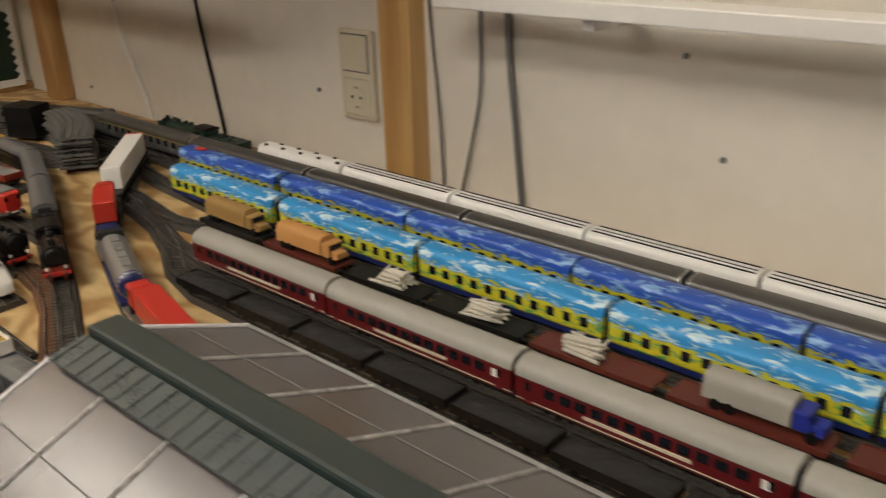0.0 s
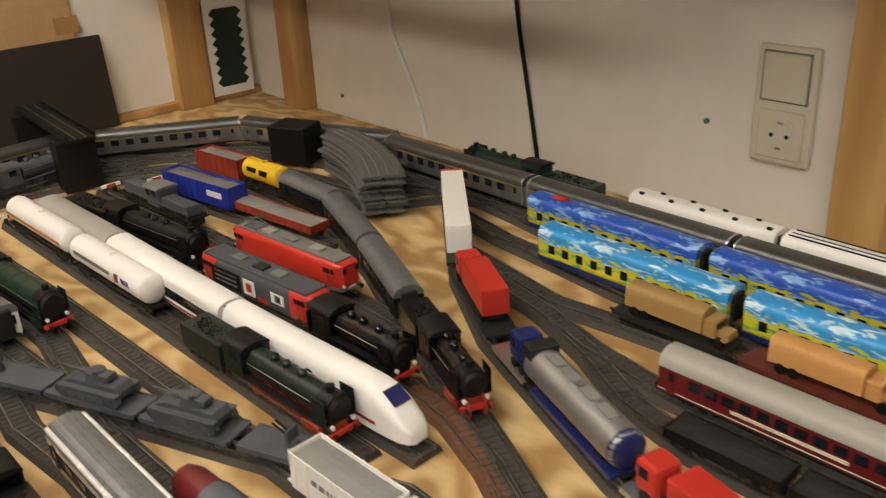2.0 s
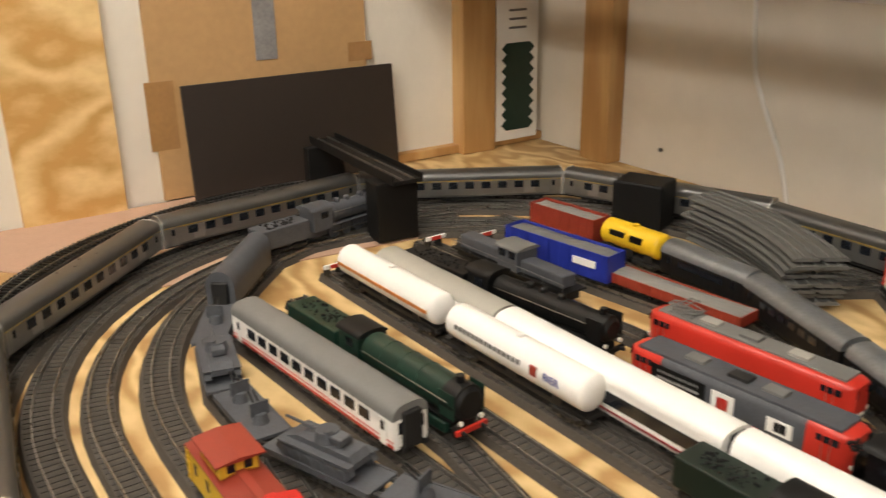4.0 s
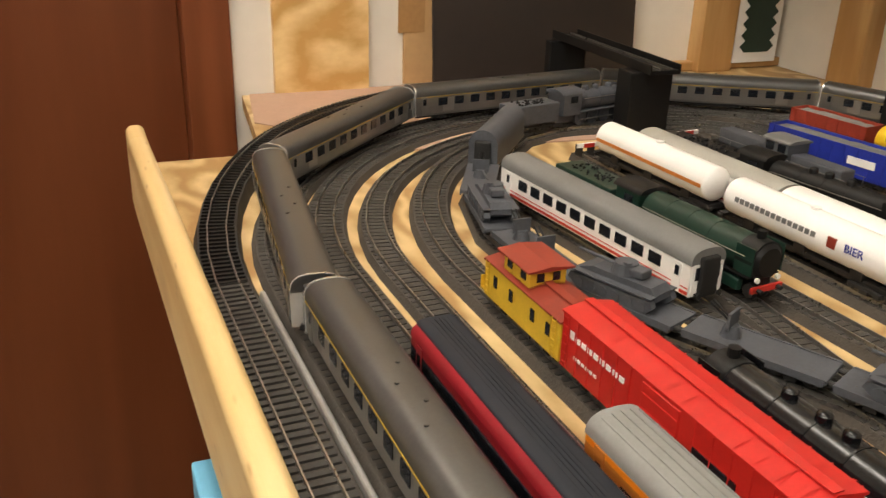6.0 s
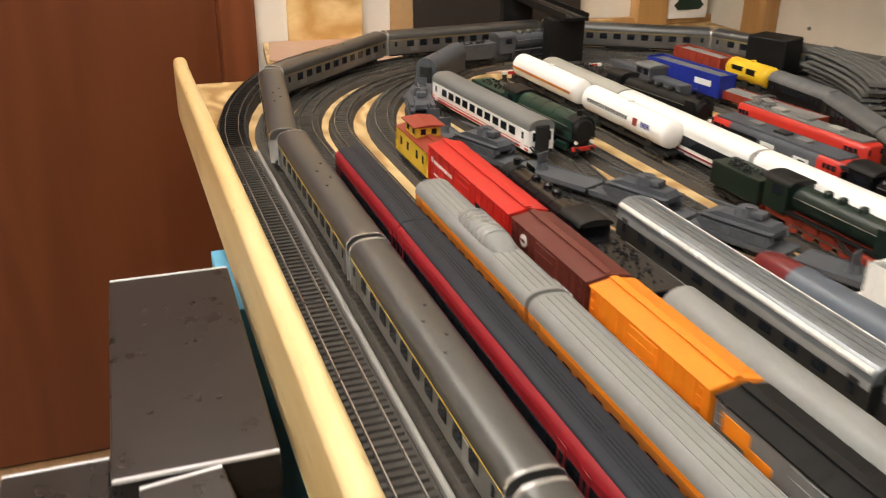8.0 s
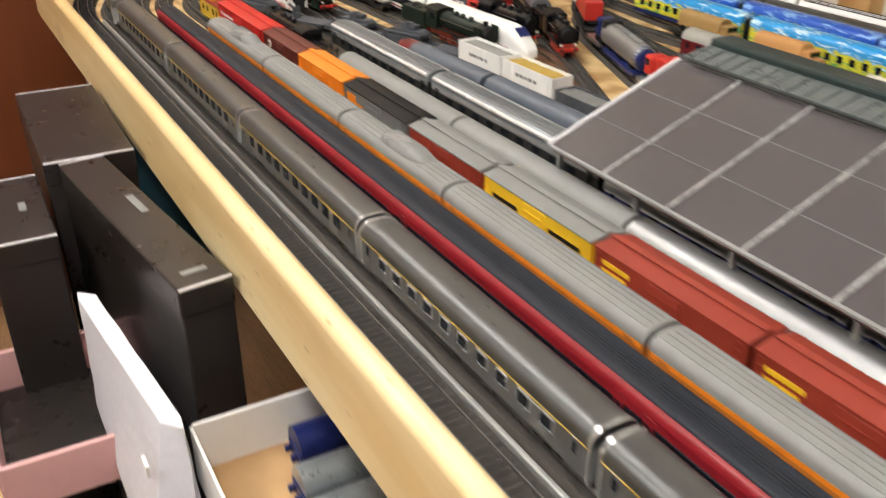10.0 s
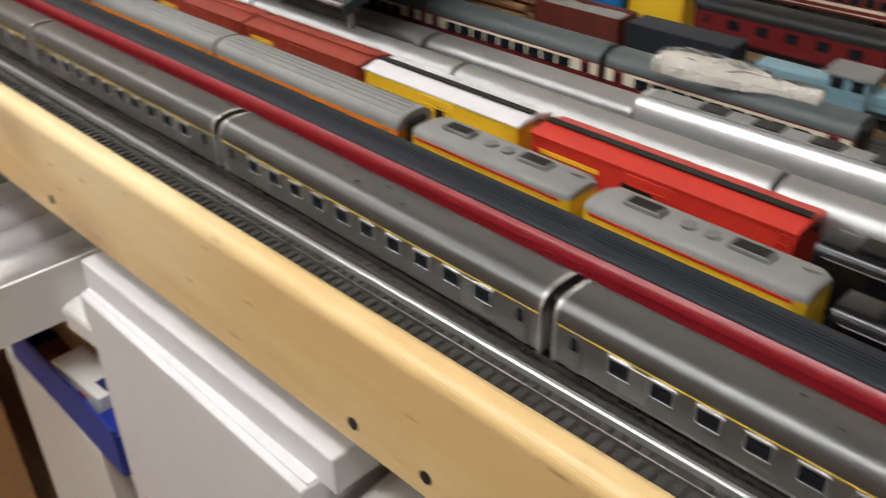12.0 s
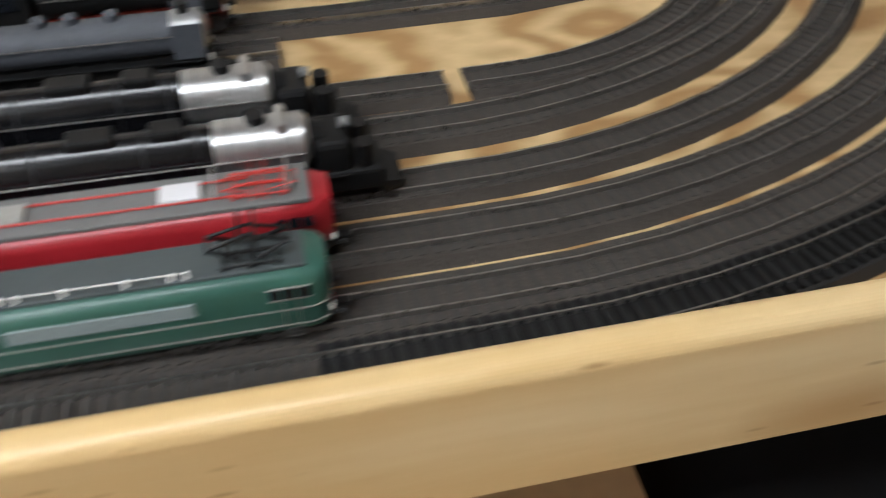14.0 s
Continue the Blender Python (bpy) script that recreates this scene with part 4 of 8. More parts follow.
def pantograph(t, x, z, s, m, f=1.0):
    """A lowered diamond pantograph: base bars, insulators, folded arms, collector bow."""
    p = part("pantograph", box(bmnew(), x - 0.011, x + 0.011, -0.0008, 0.0008, z + 0.0012, z + 0.002), m, t)
    bm = bmnew()
    for y in (-0.0085, 0.0085):
        cyl(bm, (x - 0.013, y, z + 0.0017), (x + 0.013, y, z + 0.0017), 0.0005, seg=6)
    for dx in (-0.011, 0.0, 0.011):
        cyl(bm, (x + dx, -0.0095, z + 0.0016), (x + dx, 0.0095, z + 0.0016), 0.0006, seg=6)
        for y in (-0.008, 0.008):
            cyl(bm, (x + dx, y, z - 0.0002), (x + dx, y, z + 0.0018), 0.0011, seg=8)
    part("base_frame", bm, m, p)
    for y in (-0.006, 0.006):
        for e in (-1, 1):
            part("lower_arm", cyl(bmnew(), (x + e * 0.003, y, z + 0.002), (x + e * 0.0165, y * 0.7, z + 0.0062 * f), 0.0007 * f, seg=6), m, p)
            part("upper_arm", cyl(bmnew(), (x + e * 0.0165, y * 0.7, z + 0.0062 * f), (x, y * 0.5, z + 0.0100 * f), 0.0006 * f, seg=6), m, p)
    for e in (-1, 1):
        part("cross_tube", cyl(bmnew(), (x + e * 0.0165, -0.0055, z + 0.0062 * f), (x + e * 0.0165, 0.0055, z + 0.0062 * f), 0.0006 * f, seg=6), m, p)
    bm = bmnew()
    for dx in (-0.0032, 0.0032):
        pts = [(-0.0150, 0.0078), (-0.0105, 0.0108), (0.0105, 0.0108), (0.0150, 0.0078)]
        for (ya, za), (yb, zb2) in zip(pts, pts[1:]):
            cyl(bm, (x + dx, ya, z + za * f), (x + dx, yb, z + zb2 * f), 0.0007 * f, seg=6)
    part("collector_bow", bm, m, p)


def tank_car(label, L, tank_m, r=0.0165, band=None, logo=(), group="tank cars"):
    t = thing("tank_car", label, "freight car", group)
    zc = 0.030
    bm = cyl(bmnew(), (-L / 2 + 0.005, 0, zc), (L / 2 - 0.005, 0, zc), r, seg=28, caps=False)
    for s in (-1, 1):
        ball(bm, (s * (L / 2 - 0.0052), 0, zc), r, sx=0.42, seg=28)
    part("tank", bm, tank_m, t, smooth=True)
    part("underframe", box(bmnew(), -L / 2, L / 2, -0.009, 0.009, 0.0075, 0.012, 0.0005), DARK, t)
    for x in (-L * 0.32, L * 0.32, 0):
        part("saddle", box(bmnew(), x - 0.006, x + 0.006, -0.011, 0.011, 0.010, 0.020, 0.0006), DARK, t)
    bogies(t, (-L / 2 + 0.022, L / 2 - 0.022))
    if band:
        for s in (-1, 1):
            part("band", box(bmnew(), -L / 2 + 0.006, L / 2 - 0.006, s * (r + 0.0000) - 0.0006, s * (r + 0.0000) + 0.0004, zc - 0.0022, zc + 0.0012), band, t)
    bm = cyl(bmnew(), (0, 0, zc + r - 0.001), (0, 0, zc + r + 0.0018), 0.004, seg=14)
    part("dome_hatch", bm, tank_m, t)
    part("walkway", box(bmnew(), -L / 2 - 0.002, -L / 2 + 0.006, -0.014, 0.014, 0.0135, 0.0145), DARK, t)
    for x0, x1, z0, z1, m in logo:
        part("lettering_bar", box(bmnew(), x0 * L, x1 * L, -r - 0.0004, -r + 0.004, zc + z0 * r, zc + z1 * r), m, t)
    for s in (-1, 1):
        for q in (-1, 1):
            part("buffer", cyl(bmnew(), (s * L / 2, q * 0.0098, 0.0098), (s * (L / 2 + 0.0055), q * 0.0098, 0.0098), 0.0016, seg=8), DARK, t)
    return t


def flat_car(label, L, m, w=0.031, z=0.0125, group="flat cars", rail=True):
    t = thing("flat_car", label, "freight car", group)
    part("deck", box(bmnew(), -L / 2, L / 2, -w / 2, w / 2, z - 0.003, z, 0.0005), m, t)
    part("underframe", box(bmnew(), -L / 2 + 0.004, L / 2 - 0.004, -0.006, 0.006, 0.0055, z - 0.0028), DARK, t)
    bogies(t, (-L / 2 + 0.022, L / 2 - 0.022))
    for s in (-1, 1):
        part("side_beam", box(bmnew(), -L / 2 + 0.001, L / 2 - 0.001, s * (w / 2) - 0.0008, s * (w / 2) + 0.0008, z - 0.0045, z + 0.0006), m, t)
        for q in (-1, 1):
            part("buffer", cyl(bmnew(), (s * L / 2, q * 0.0098, 0.0098), (s * (L / 2 + 0.0055), q * 0.0098, 0.0098), 0.0016, seg=8), DARK, t)
    return t


def army_tank(m, label):
    """A model tank: hull, two tracked sides, turret, gun."""
    t = thing("toy_tank", label, "model tank", "model tanks")
    secs = [(-0.034, 0.008, 0.013), (-0.030, 0.005, 0.018), (0.020, 0.005, 0.018), (0.036, 0.009, 0.012)]
    bm = bmnew()
    loft(bm, [(x, [(-0.0095, a), (-0.0095, b), (0.0095, b), (0.0095, a)]) for x, a, b in secs])
    part("hull", bm, m, t)
    for s in (-1, 1):
        prof = [(-0.036, 0.006), (-0.031, 0.0005), (0.028, 0.0005), (0.037, 0.006), (0.035, 0.0105), (-0.034, 0.0105)]
        bm = bmnew()
        a = [bm.verts.new((x, s * 0.0095, z)) for x, z in prof]
        b = [bm.verts.new((x, s * 0.0150, z)) for x, z in prof]
        bm.faces.new(a)
        bm.faces.new(b[::-1])
        for i in range(6):
            bm.faces.new((a[i], a[(i + 1) % 6], b[(i + 1) % 6], b[i]))
        bmesh.ops.recalc_face_normals(bm, faces=bm.faces)
        tr = part("caterpillar_track", bm, m, t)
        for k in range(6):
            x = -0.027 + k * 0.0108
            part("road_wheel", cyl(bmnew(), (x, s * 0.0148, 0.005), (x, s * 0.0158, 0.005), 0.0042, seg=12), m, tr)
        part("mudguard", box(bmnew(), -0.035, 0.034, s * 0.0125 - 0.0035, s * 0.0125 + 0.0035, 0.0125, 0.0133), m, t)
    bm = cyl(bmnew(), (-0.002, 0, 0.0178), (-0.002, 0, 0.0262), 0.0105, 0.0085, seg=12)
    box(bm, -0.020, -0.008, -0.006, 0.006, 0.019, 0.025, 0.001)
    tu = part("turret", bm, m, t)
    part("gun_barrel", cyl(bmnew(), (0.006, 0, 0.022), (0.040, 0, 0.023), 0.0014, 0.0011, seg=8), m, tu)
    part("hatch", cyl(bmnew(), (-0.006, 0.004, 0.026), (-0.006, 0.004, 0.0282), 0.0032, seg=10), m, tu)
    return t


def lorry(cab_m, load_m, label, L=0.075, army=True):
    """A model lorry: bonneted cab, canvas-covered load bed, six wheels."""
    t = thing("toy_lorry", label, "model lorry", "model lorries")
    h = 0.0125
    bm = loft(bmnew(), [(-L / 2, roof_profile(2 * h, 0.0085, 0.031, 10, 4.0)), (L / 2 - 0.026, roof_profile(2 * h, 0.0085, 0.031, 10, 4.0))])
    part("canvas_cover", bm, load_m, t, smooth=True)
    bm = box(bmnew(), L / 2 - 0.0255, L / 2 - 0.012, -h + 0.001, h - 0.001, 0.007, 0.0245, 0.0018)
    cab = part("cab", bm, cab_m, t)
    part("bonnet", box(bmnew(), L / 2 - 0.0125, L / 2, -0.008, 0.008, 0.007, 0.0155, 0.002), cab_m, t)
    part("wing", box(bmnew(), L / 2 - 0.013, L / 2 - 0.001, -h + 0.001, h - 0.001, 0.007, 0.0098, 0.001), cab_m, t)
    o = part("windscreen", window_mesh(0.018, 0.0062), None, cab)
    o.matrix_basis = pose(L / 2 - 0.0119, 0, 0.0197, 0, 0, 90)
    part("chassis", box(bmnew(), -L / 2 + 0.002, L / 2 - 0.002, -0.006, 0.006, 0.005, 0.0087), DARK, t)
    for x in (-L / 2 + 0.012, -L / 2 + 0.024, L / 2 - 0.009):
        for s in (-1, 1):
            part("wheel", cyl(bmnew(), (x, s * 0.0085, 0.0052), (x, s * 0.0125, 0.0052), 0.0052, seg=14), BLACK, t)
    return t


def couple(car, pts_s, s_mid, L):
    """Stand a car on a polyline with its middle at the run s_mid."""
    def at(s):
        acc = 0.0
        for (xa, ya), (xb, yb) in zip(pts_s, pts_s[1:]):
            d = math.hypot(xb - xa, yb - ya)
            if acc + d >= s:
                f = (s - acc) / d
                return xa + (xb - xa) * f, ya + (yb - ya) * f
            acc += d
        return pts_s[-1]
    xa, ya = at(s_mid - L * 0.33)
    xb, yb = at(s_mid + L * 0.33)
    return pose((xa + xb) / 2, (ya + yb) / 2, ZR + 0.0005, 0, 0, math.degrees(math.atan2(ya - yb, xa - xb)))

# ---- trains on the front lines ----
TILT = math.degrees(math.atan(SL))


def front(t, x0, x1, line, flip=False):
    """Stand a car between x0 and x1 on a front line."""
    xm = (x0 + x1) / 2
    ya, yb = ry(x0, D[line]), ry(x1, D[line])
    return put(t, xm, (ya + yb) / 2, math.degrees(math.atan2(yb - ya, x1 - x0)) + (180 if flip else 0))


# green electric locomotive and its stainless coaches
path1 = loop(1, right=False)
LX = 1.775
s0 = XR[1] - LX
loco = electric_loco("sea-green electric locomotive with blue-grey roof and two pantographs", 0.186, GREEN, GREENROOF, stripes=((0.0215, 0.0221, KERB), (0.0122, 0.0127, KERB)), low=1.35, grille=(-0.037, 0.037, 0.0262, 0.0336, GRILLE), front=TAILRED, round_=0.008)
for s in (-1, 1):
    for e in (-1, 1):
        for z in (0.0281, 0.0347):
            part("window_moulding", cyl(bmnew(), (e * 0.0667, s * 0.0166, z), (e * 0.0845, s * 0.0166, z), 0.0004, seg=6), KERB, loco, "thin light moulding along the cab windows")
        part("door_edge", box(bmnew(), e * 0.0725 - 0.0003, e * 0.0725 + 0.0003, s * 0.0165 - 0.0003, s * 0.0165 + 0.0003, 0.0115, 0.034), GREEN, loco)
        part("door_edge", box(bmnew(), e * 0.0785 - 0.0003, e * 0.0785 + 0.0003, s * 0.0165 - 0.0003, s * 0.0165 + 0.0003, 0.0115, 0.034), GREEN, loco)
loco.matrix_basis = couple(loco, path1, s0, 0.186)

def express(framed):
    t = coach("stainless steel passenger coach with a thin yellow line over its windows", 0.290, GUNM, GUNMR, windows=10, win=(0.0125, 0.0095), stripes=((0.0320, 0.0325, OCHRE),), frames=CHROME if framed else None, endring=CHROME, group="coaches behind the green locomotive", vents=4, power=2.8)
    for s in (-1, 1):
        for e in (-1, 1):
            part("luggage_door", box(bmnew(), e * 0.098 - 0.008, e * 0.098 + 0.008, s * 0.0161 - 0.0004, s * 0.0161 + 0.0004, 0.013, 0.030, 0.0002), SILVER, t)
    return t


c0, c1 = express(True), express(False)
s = s0 + 0.186 / 2 + 0.010 + 0.145
c0.matrix_basis = couple(c0, path1, s, 0.29)
for k in range(1, 17):
    s += 0.2985
    m = couple(c0, path1, s, 0.29)
    if k == 4:
        c1.matrix_basis = m
    else:
        copy_thing(c0 if k < 4 else c1, m)

# red express train with a dark ribbed roof
def red_coach(L, windows):
    """An express coach with red shoulders and a ribbed slate roof panel."""
    t = coach("wine-red express coach with a dark ribbed roof and black window band", L, RJRED, RJRED, zs=0.0365, zt=0.0455, windows=windows, win=(0.019, 0.0078), winz=0.0262, stripes=((0.0218, 0.0305, GLASS), (0.0085, 0.0135, MIDGREY)), group="red express coaches", power=2.5)
    cap = [(y * 0.80, z + 0.0006) for y, z in roof_profile(0.032, 0.0425, 0.0455, 14, 2.6)]
    part("roof_cap", loft(bmnew(), [(-L / 2 - 0.0008, cap), (L / 2 + 0.0008, cap)]), DARKR, t, "slate roof panel", True)
    for k in range(9):
        f = -0.0104 + 0.0026 * k
        part("roof_rib", box(bmnew(), -L / 2 + 0.003, L / 2 - 0.003, f - 0.0004, f + 0.0004, 0.0445, 0.0466 - 18.0 * f * f), DARKR, t)
    return t


rj = red_coach(0.298, 12)
for k, x1 in enumerate((1.652, 1.3545, 1.058, 0.7605, 0.463, 0.1655)):
    ob = rj if k == 0 else copy_thing(rj, Matrix())
    front(ob, x1 - 0.298, x1, 2)
front(red_coach(0.200, 8), -0.335, -0.135, 2)
rl = electric_loco("red and grey electric locomotive with sloped nose and red pantographs", 0.212, CRIMSON, MIDGREY, w=0.034, panto=2, panto_m=RED, low=0.5, boxes=((-0.035, KERB), (0.040, PAPER)), front=CRIMSON, round_=0.026, insul=False, stripes=((0.0085, 0.0135, BLACK),), roofw=0.0035)
for s in (-1, 1):
    for x0, x1, m in ((-0.080, 0.078, BLACK), (-0.02, 0.03, MIDGREY)):
        part("side_panel", box(bmnew(), x0, x1, s * 0.0170 - 0.0005, s * 0.0170 + 0.0005 + 0.0001 * (m is MIDGREY), 0.0135, 0.0215 if m is BLACK else 0.018), m, rl)
    part("roof_conduit", cyl(bmnew(), (-0.07, s * 0.006, 0.0425), (0.07, s * 0.006, 0.0425), 0.0006, seg=6), RED, rl)
for x in (-0.088, -0.055, 0.055, 0.088):
    part("contact_strip", cyl(bmnew(), (x, -0.012, 0.0475), (x, 0.012, 0.0475), 0.0006, seg=6), SILVER, rl, "bright metal contact strip")
front(rl, 1.662, 1.874, 2)

# orange-striped streamliner with grey roofs
def resized(proto_args, x0, x1, line, **kw):
    t = coach(L=x1 - x0 - 0.006, **proto_args, **kw)
    return front(t, x0 + 0.003, x1 - 0.003, line)


ocargs = dict(body=STRIPEO, roof=GREYR, zs=0.0385, zt=0.0495, win=(0.011, 0.008), winz=0.0255, stripes=((0.0348, 0.0383, ORANGE), (0.0165, 0.018, OXIDE)), group="orange streamliner coaches", roofribs=True)
oj = (-0.215, 0.018, 0.249, 0.465, 0.721, 0.944, 1.175)


def dome(t, x0, x1):
    """A glazed dome with ribs and a rounded hood on the roof."""
    bm = loft(bmnew(), [(x0, roof_profile(0.020, 0.0465, 0.051, 10)), (x0 + 0.012, roof_profile(0.024, 0.0465, 0.057, 10)), (x1 - 0.012, roof_profile(0.024, 0.0465, 0.057, 10)), (x1, roof_profile(0.019, 0.0465, 0.0505, 10))])
    d = part("glass_dome", bm, CLEAR, t, "clear glazed dome", True)
    for k in range(7):
        x = x0 + 0.012 + (x1 - x0 - 0.024) * k / 6
        part("rib", loft(bmnew(), [(x - 0.0006, roof_profile(0.0246, 0.0465, 0.0574, 10)), (x + 0.0006, roof_profile(0.0246, 0.0465, 0.0574, 10))]), GREYR, d)
    part("hood", loft(bmnew(), [(x1 - 0.014, roof_profile(0.0244, 0.0465, 0.0573, 10)), (x1 + 0.004, roof_profile(0.021, 0.0465, 0.054, 10)), (x1 + 0.010, roof_profile(0.015, 0.0465, 0.0495, 10))]), GREYR, d, smooth=True)


for k in range(6):
    t = resized(ocargs, oj[k], oj[k + 1], 3, windows=9, label="grey-roofed dome coach with an orange stripe" if k in (0, 2) else "grey-roofed streamliner coach with an orange stripe")
    if k == 0:
        dome(t, -0.03, 0.04)
    if k == 2:
        dome(t, -0.025, 0.045)


def road_diesel(label, L):
    """A boxy yellow and grey diesel unit with roof fans and hatches."""
    t = thing("diesel_locomotive", label, "locomotive", "yellow diesel units")
    w = 0.033
    part("body", loft(bmnew(), [(-L / 2, body_profile(w * 0.8, 0.0085, 0.040)), (-L / 2 + 0.006, body_profile(w, 0.0085, 0.0405)), (L / 2 - 0.006, body_profile(w, 0.0085, 0.0405)), (L / 2, body_profile(w * 0.8, 0.0085, 0.040))]), YELLOW, t)
    part("roof", loft(bmnew(), [(-L / 2, roof_profile(w * 0.8, 0.040, 0.0445, 10, 3)), (-L / 2 + 0.006, roof_profile(w, 0.0405, 0.047, 10, 3)), (L / 2 - 0.006, roof_profile(w, 0.0405, 0.047, 10, 3)), (L / 2, roof_profile(w * 0.8, 0.040, 0.0445, 10, 3))]), GREYR, t, smooth=True)
    for s in (-1, 1):
        part("red_line", box(bmnew(), -L / 2 + 0.006, L / 2 - 0.006, s * (w / 2) - 0.0005, s * (w / 2) + 0.0005, 0.0390, 0.0406), RED, t)
        part("grey_skirt", box(bmnew(), -L / 2 + 0.006, L / 2 - 0.006, s * (w / 2) - 0.0004, s * (w / 2) + 0.0004, 0.0085, 0.014), GREYR, t)
        for x in (-0.03, -0.008, 0.02):
            o = part("porthole", cyl(bmnew(), (x, s * (w / 2), 0.026), (x, s * (w / 2 + 0.0005), 0.026), 0.003, seg=14), GLASS, t)
        part("lettering_bar", box(bmnew(), -0.045, 0.04, s * (w / 2) - 0.0006, s * (w / 2) + 0.0006, 0.018, 0.0205), RED, t)
    for x in (-L * 0.26, L * 0.22):
        f = part("roof_hatch", box(bmnew(), x - 0.012, x + 0.012, -0.0052, 0.0052, 0.0460, 0.0495, 0.0008), MIDGREY, t)
        part("fan_grille", box(bmnew(), x - 0.010, x + 0.010, -0.004, 0.004, 0.0493, 0.0499), BLACK, f)
    for x in (-0.006, 0.006):
        part("fan", cyl(bmnew(), (x * 1.2, 0, 0.0465), (x * 1.2, 0, 0.0485), 0.0045, seg=14), MIDGREY, t)
    part("horn", cyl(bmnew(), (L / 2 - 0.012, 0.004, 0.0475), (L / 2 - 0.004, 0.004, 0.0485), 0.0009, seg=8), RAIL, t)
    part("underframe", box(bmnew(), -L / 2 + 0.006, L / 2 - 0.006, -0.011, 0.011, 0.004, 0.009), DARK, t)
    bogies(t, (-L / 2 + 0.028, L / 2 - 0.028))
    for e in (-1, 1):
        part("door", box(bmnew(), e * (L / 2) - 0.0006, e * (L / 2) + 0.0006, -0.005, 0.005, 0.010, 0.033), OCHRE, t)
    return t


ya = road_diesel("yellow diesel unit with a grey roof and red line", 0.136)
front(ya, 1.184, 1.320, 3)
yb_ = copy_thing(ya, Matrix())
front(yb_, 1.330, 1.466, 3)

# freight train on the fifth line
cab = boxcar("yellow wooden caboose with a brown roof and cupola", 0.105, OCHRE, OXIDE, zs=0.036, door=False, group="freight cars")
cab.name = "caboose"
cup = part("cupola", box(bmnew(), -0.031, 0.006, -0.0135, 0.0135, 0.037, 0.050, 0.0005), OCHRE, cab)
prof = [(-0.0175, 0.0500), (-0.0175, 0.0510), (0, 0.0530), (0.0175, 0.0510), (0.0175, 0.0500)]
part("cupola_roof", loft(bmnew(), [(-0.035, prof), (0.010, prof)]), OXIDE, cab)
for sx in (-0.022, -0.003):
    for s in (-1, 1):
        o = part("window", window_mesh(0.0068, 0.0065), None, cup)
        o.location = (sx, s * 0.0137, 0.0445)
for y in (-0.006, 0.006):
    o = part("window", window_mesh(0.0055, 0.006), None, cup)
    o.matrix_basis = pose(0.0062, y, 0.0445, 0, 0, 90)
for sx in (-0.035, -0.012, 0.018, 0.038):
    for s in (-1, 1):
        o = part("window", window_mesh(0.005, 0.0085), None, cab)
        o.location = (sx, s * 0.0172, 0.025)
for e in (-1, 1):
    part("platform", box(bmnew(), e * 0.0565 - 0.006, e * 0.0565 + 0.006, -0.015, 0.015, 0.009, 0.0102), OCHRE, cab)
    part("end_railing", box(bmnew(), e * 0.062 - 0.0004, e * 0.062 + 0.0004, -0.015, 0.015, 0.010, 0.019), OCHRE, cab)
front(cab, -0.425, -0.320, 4)
W, Y = WHITE, YELLOW
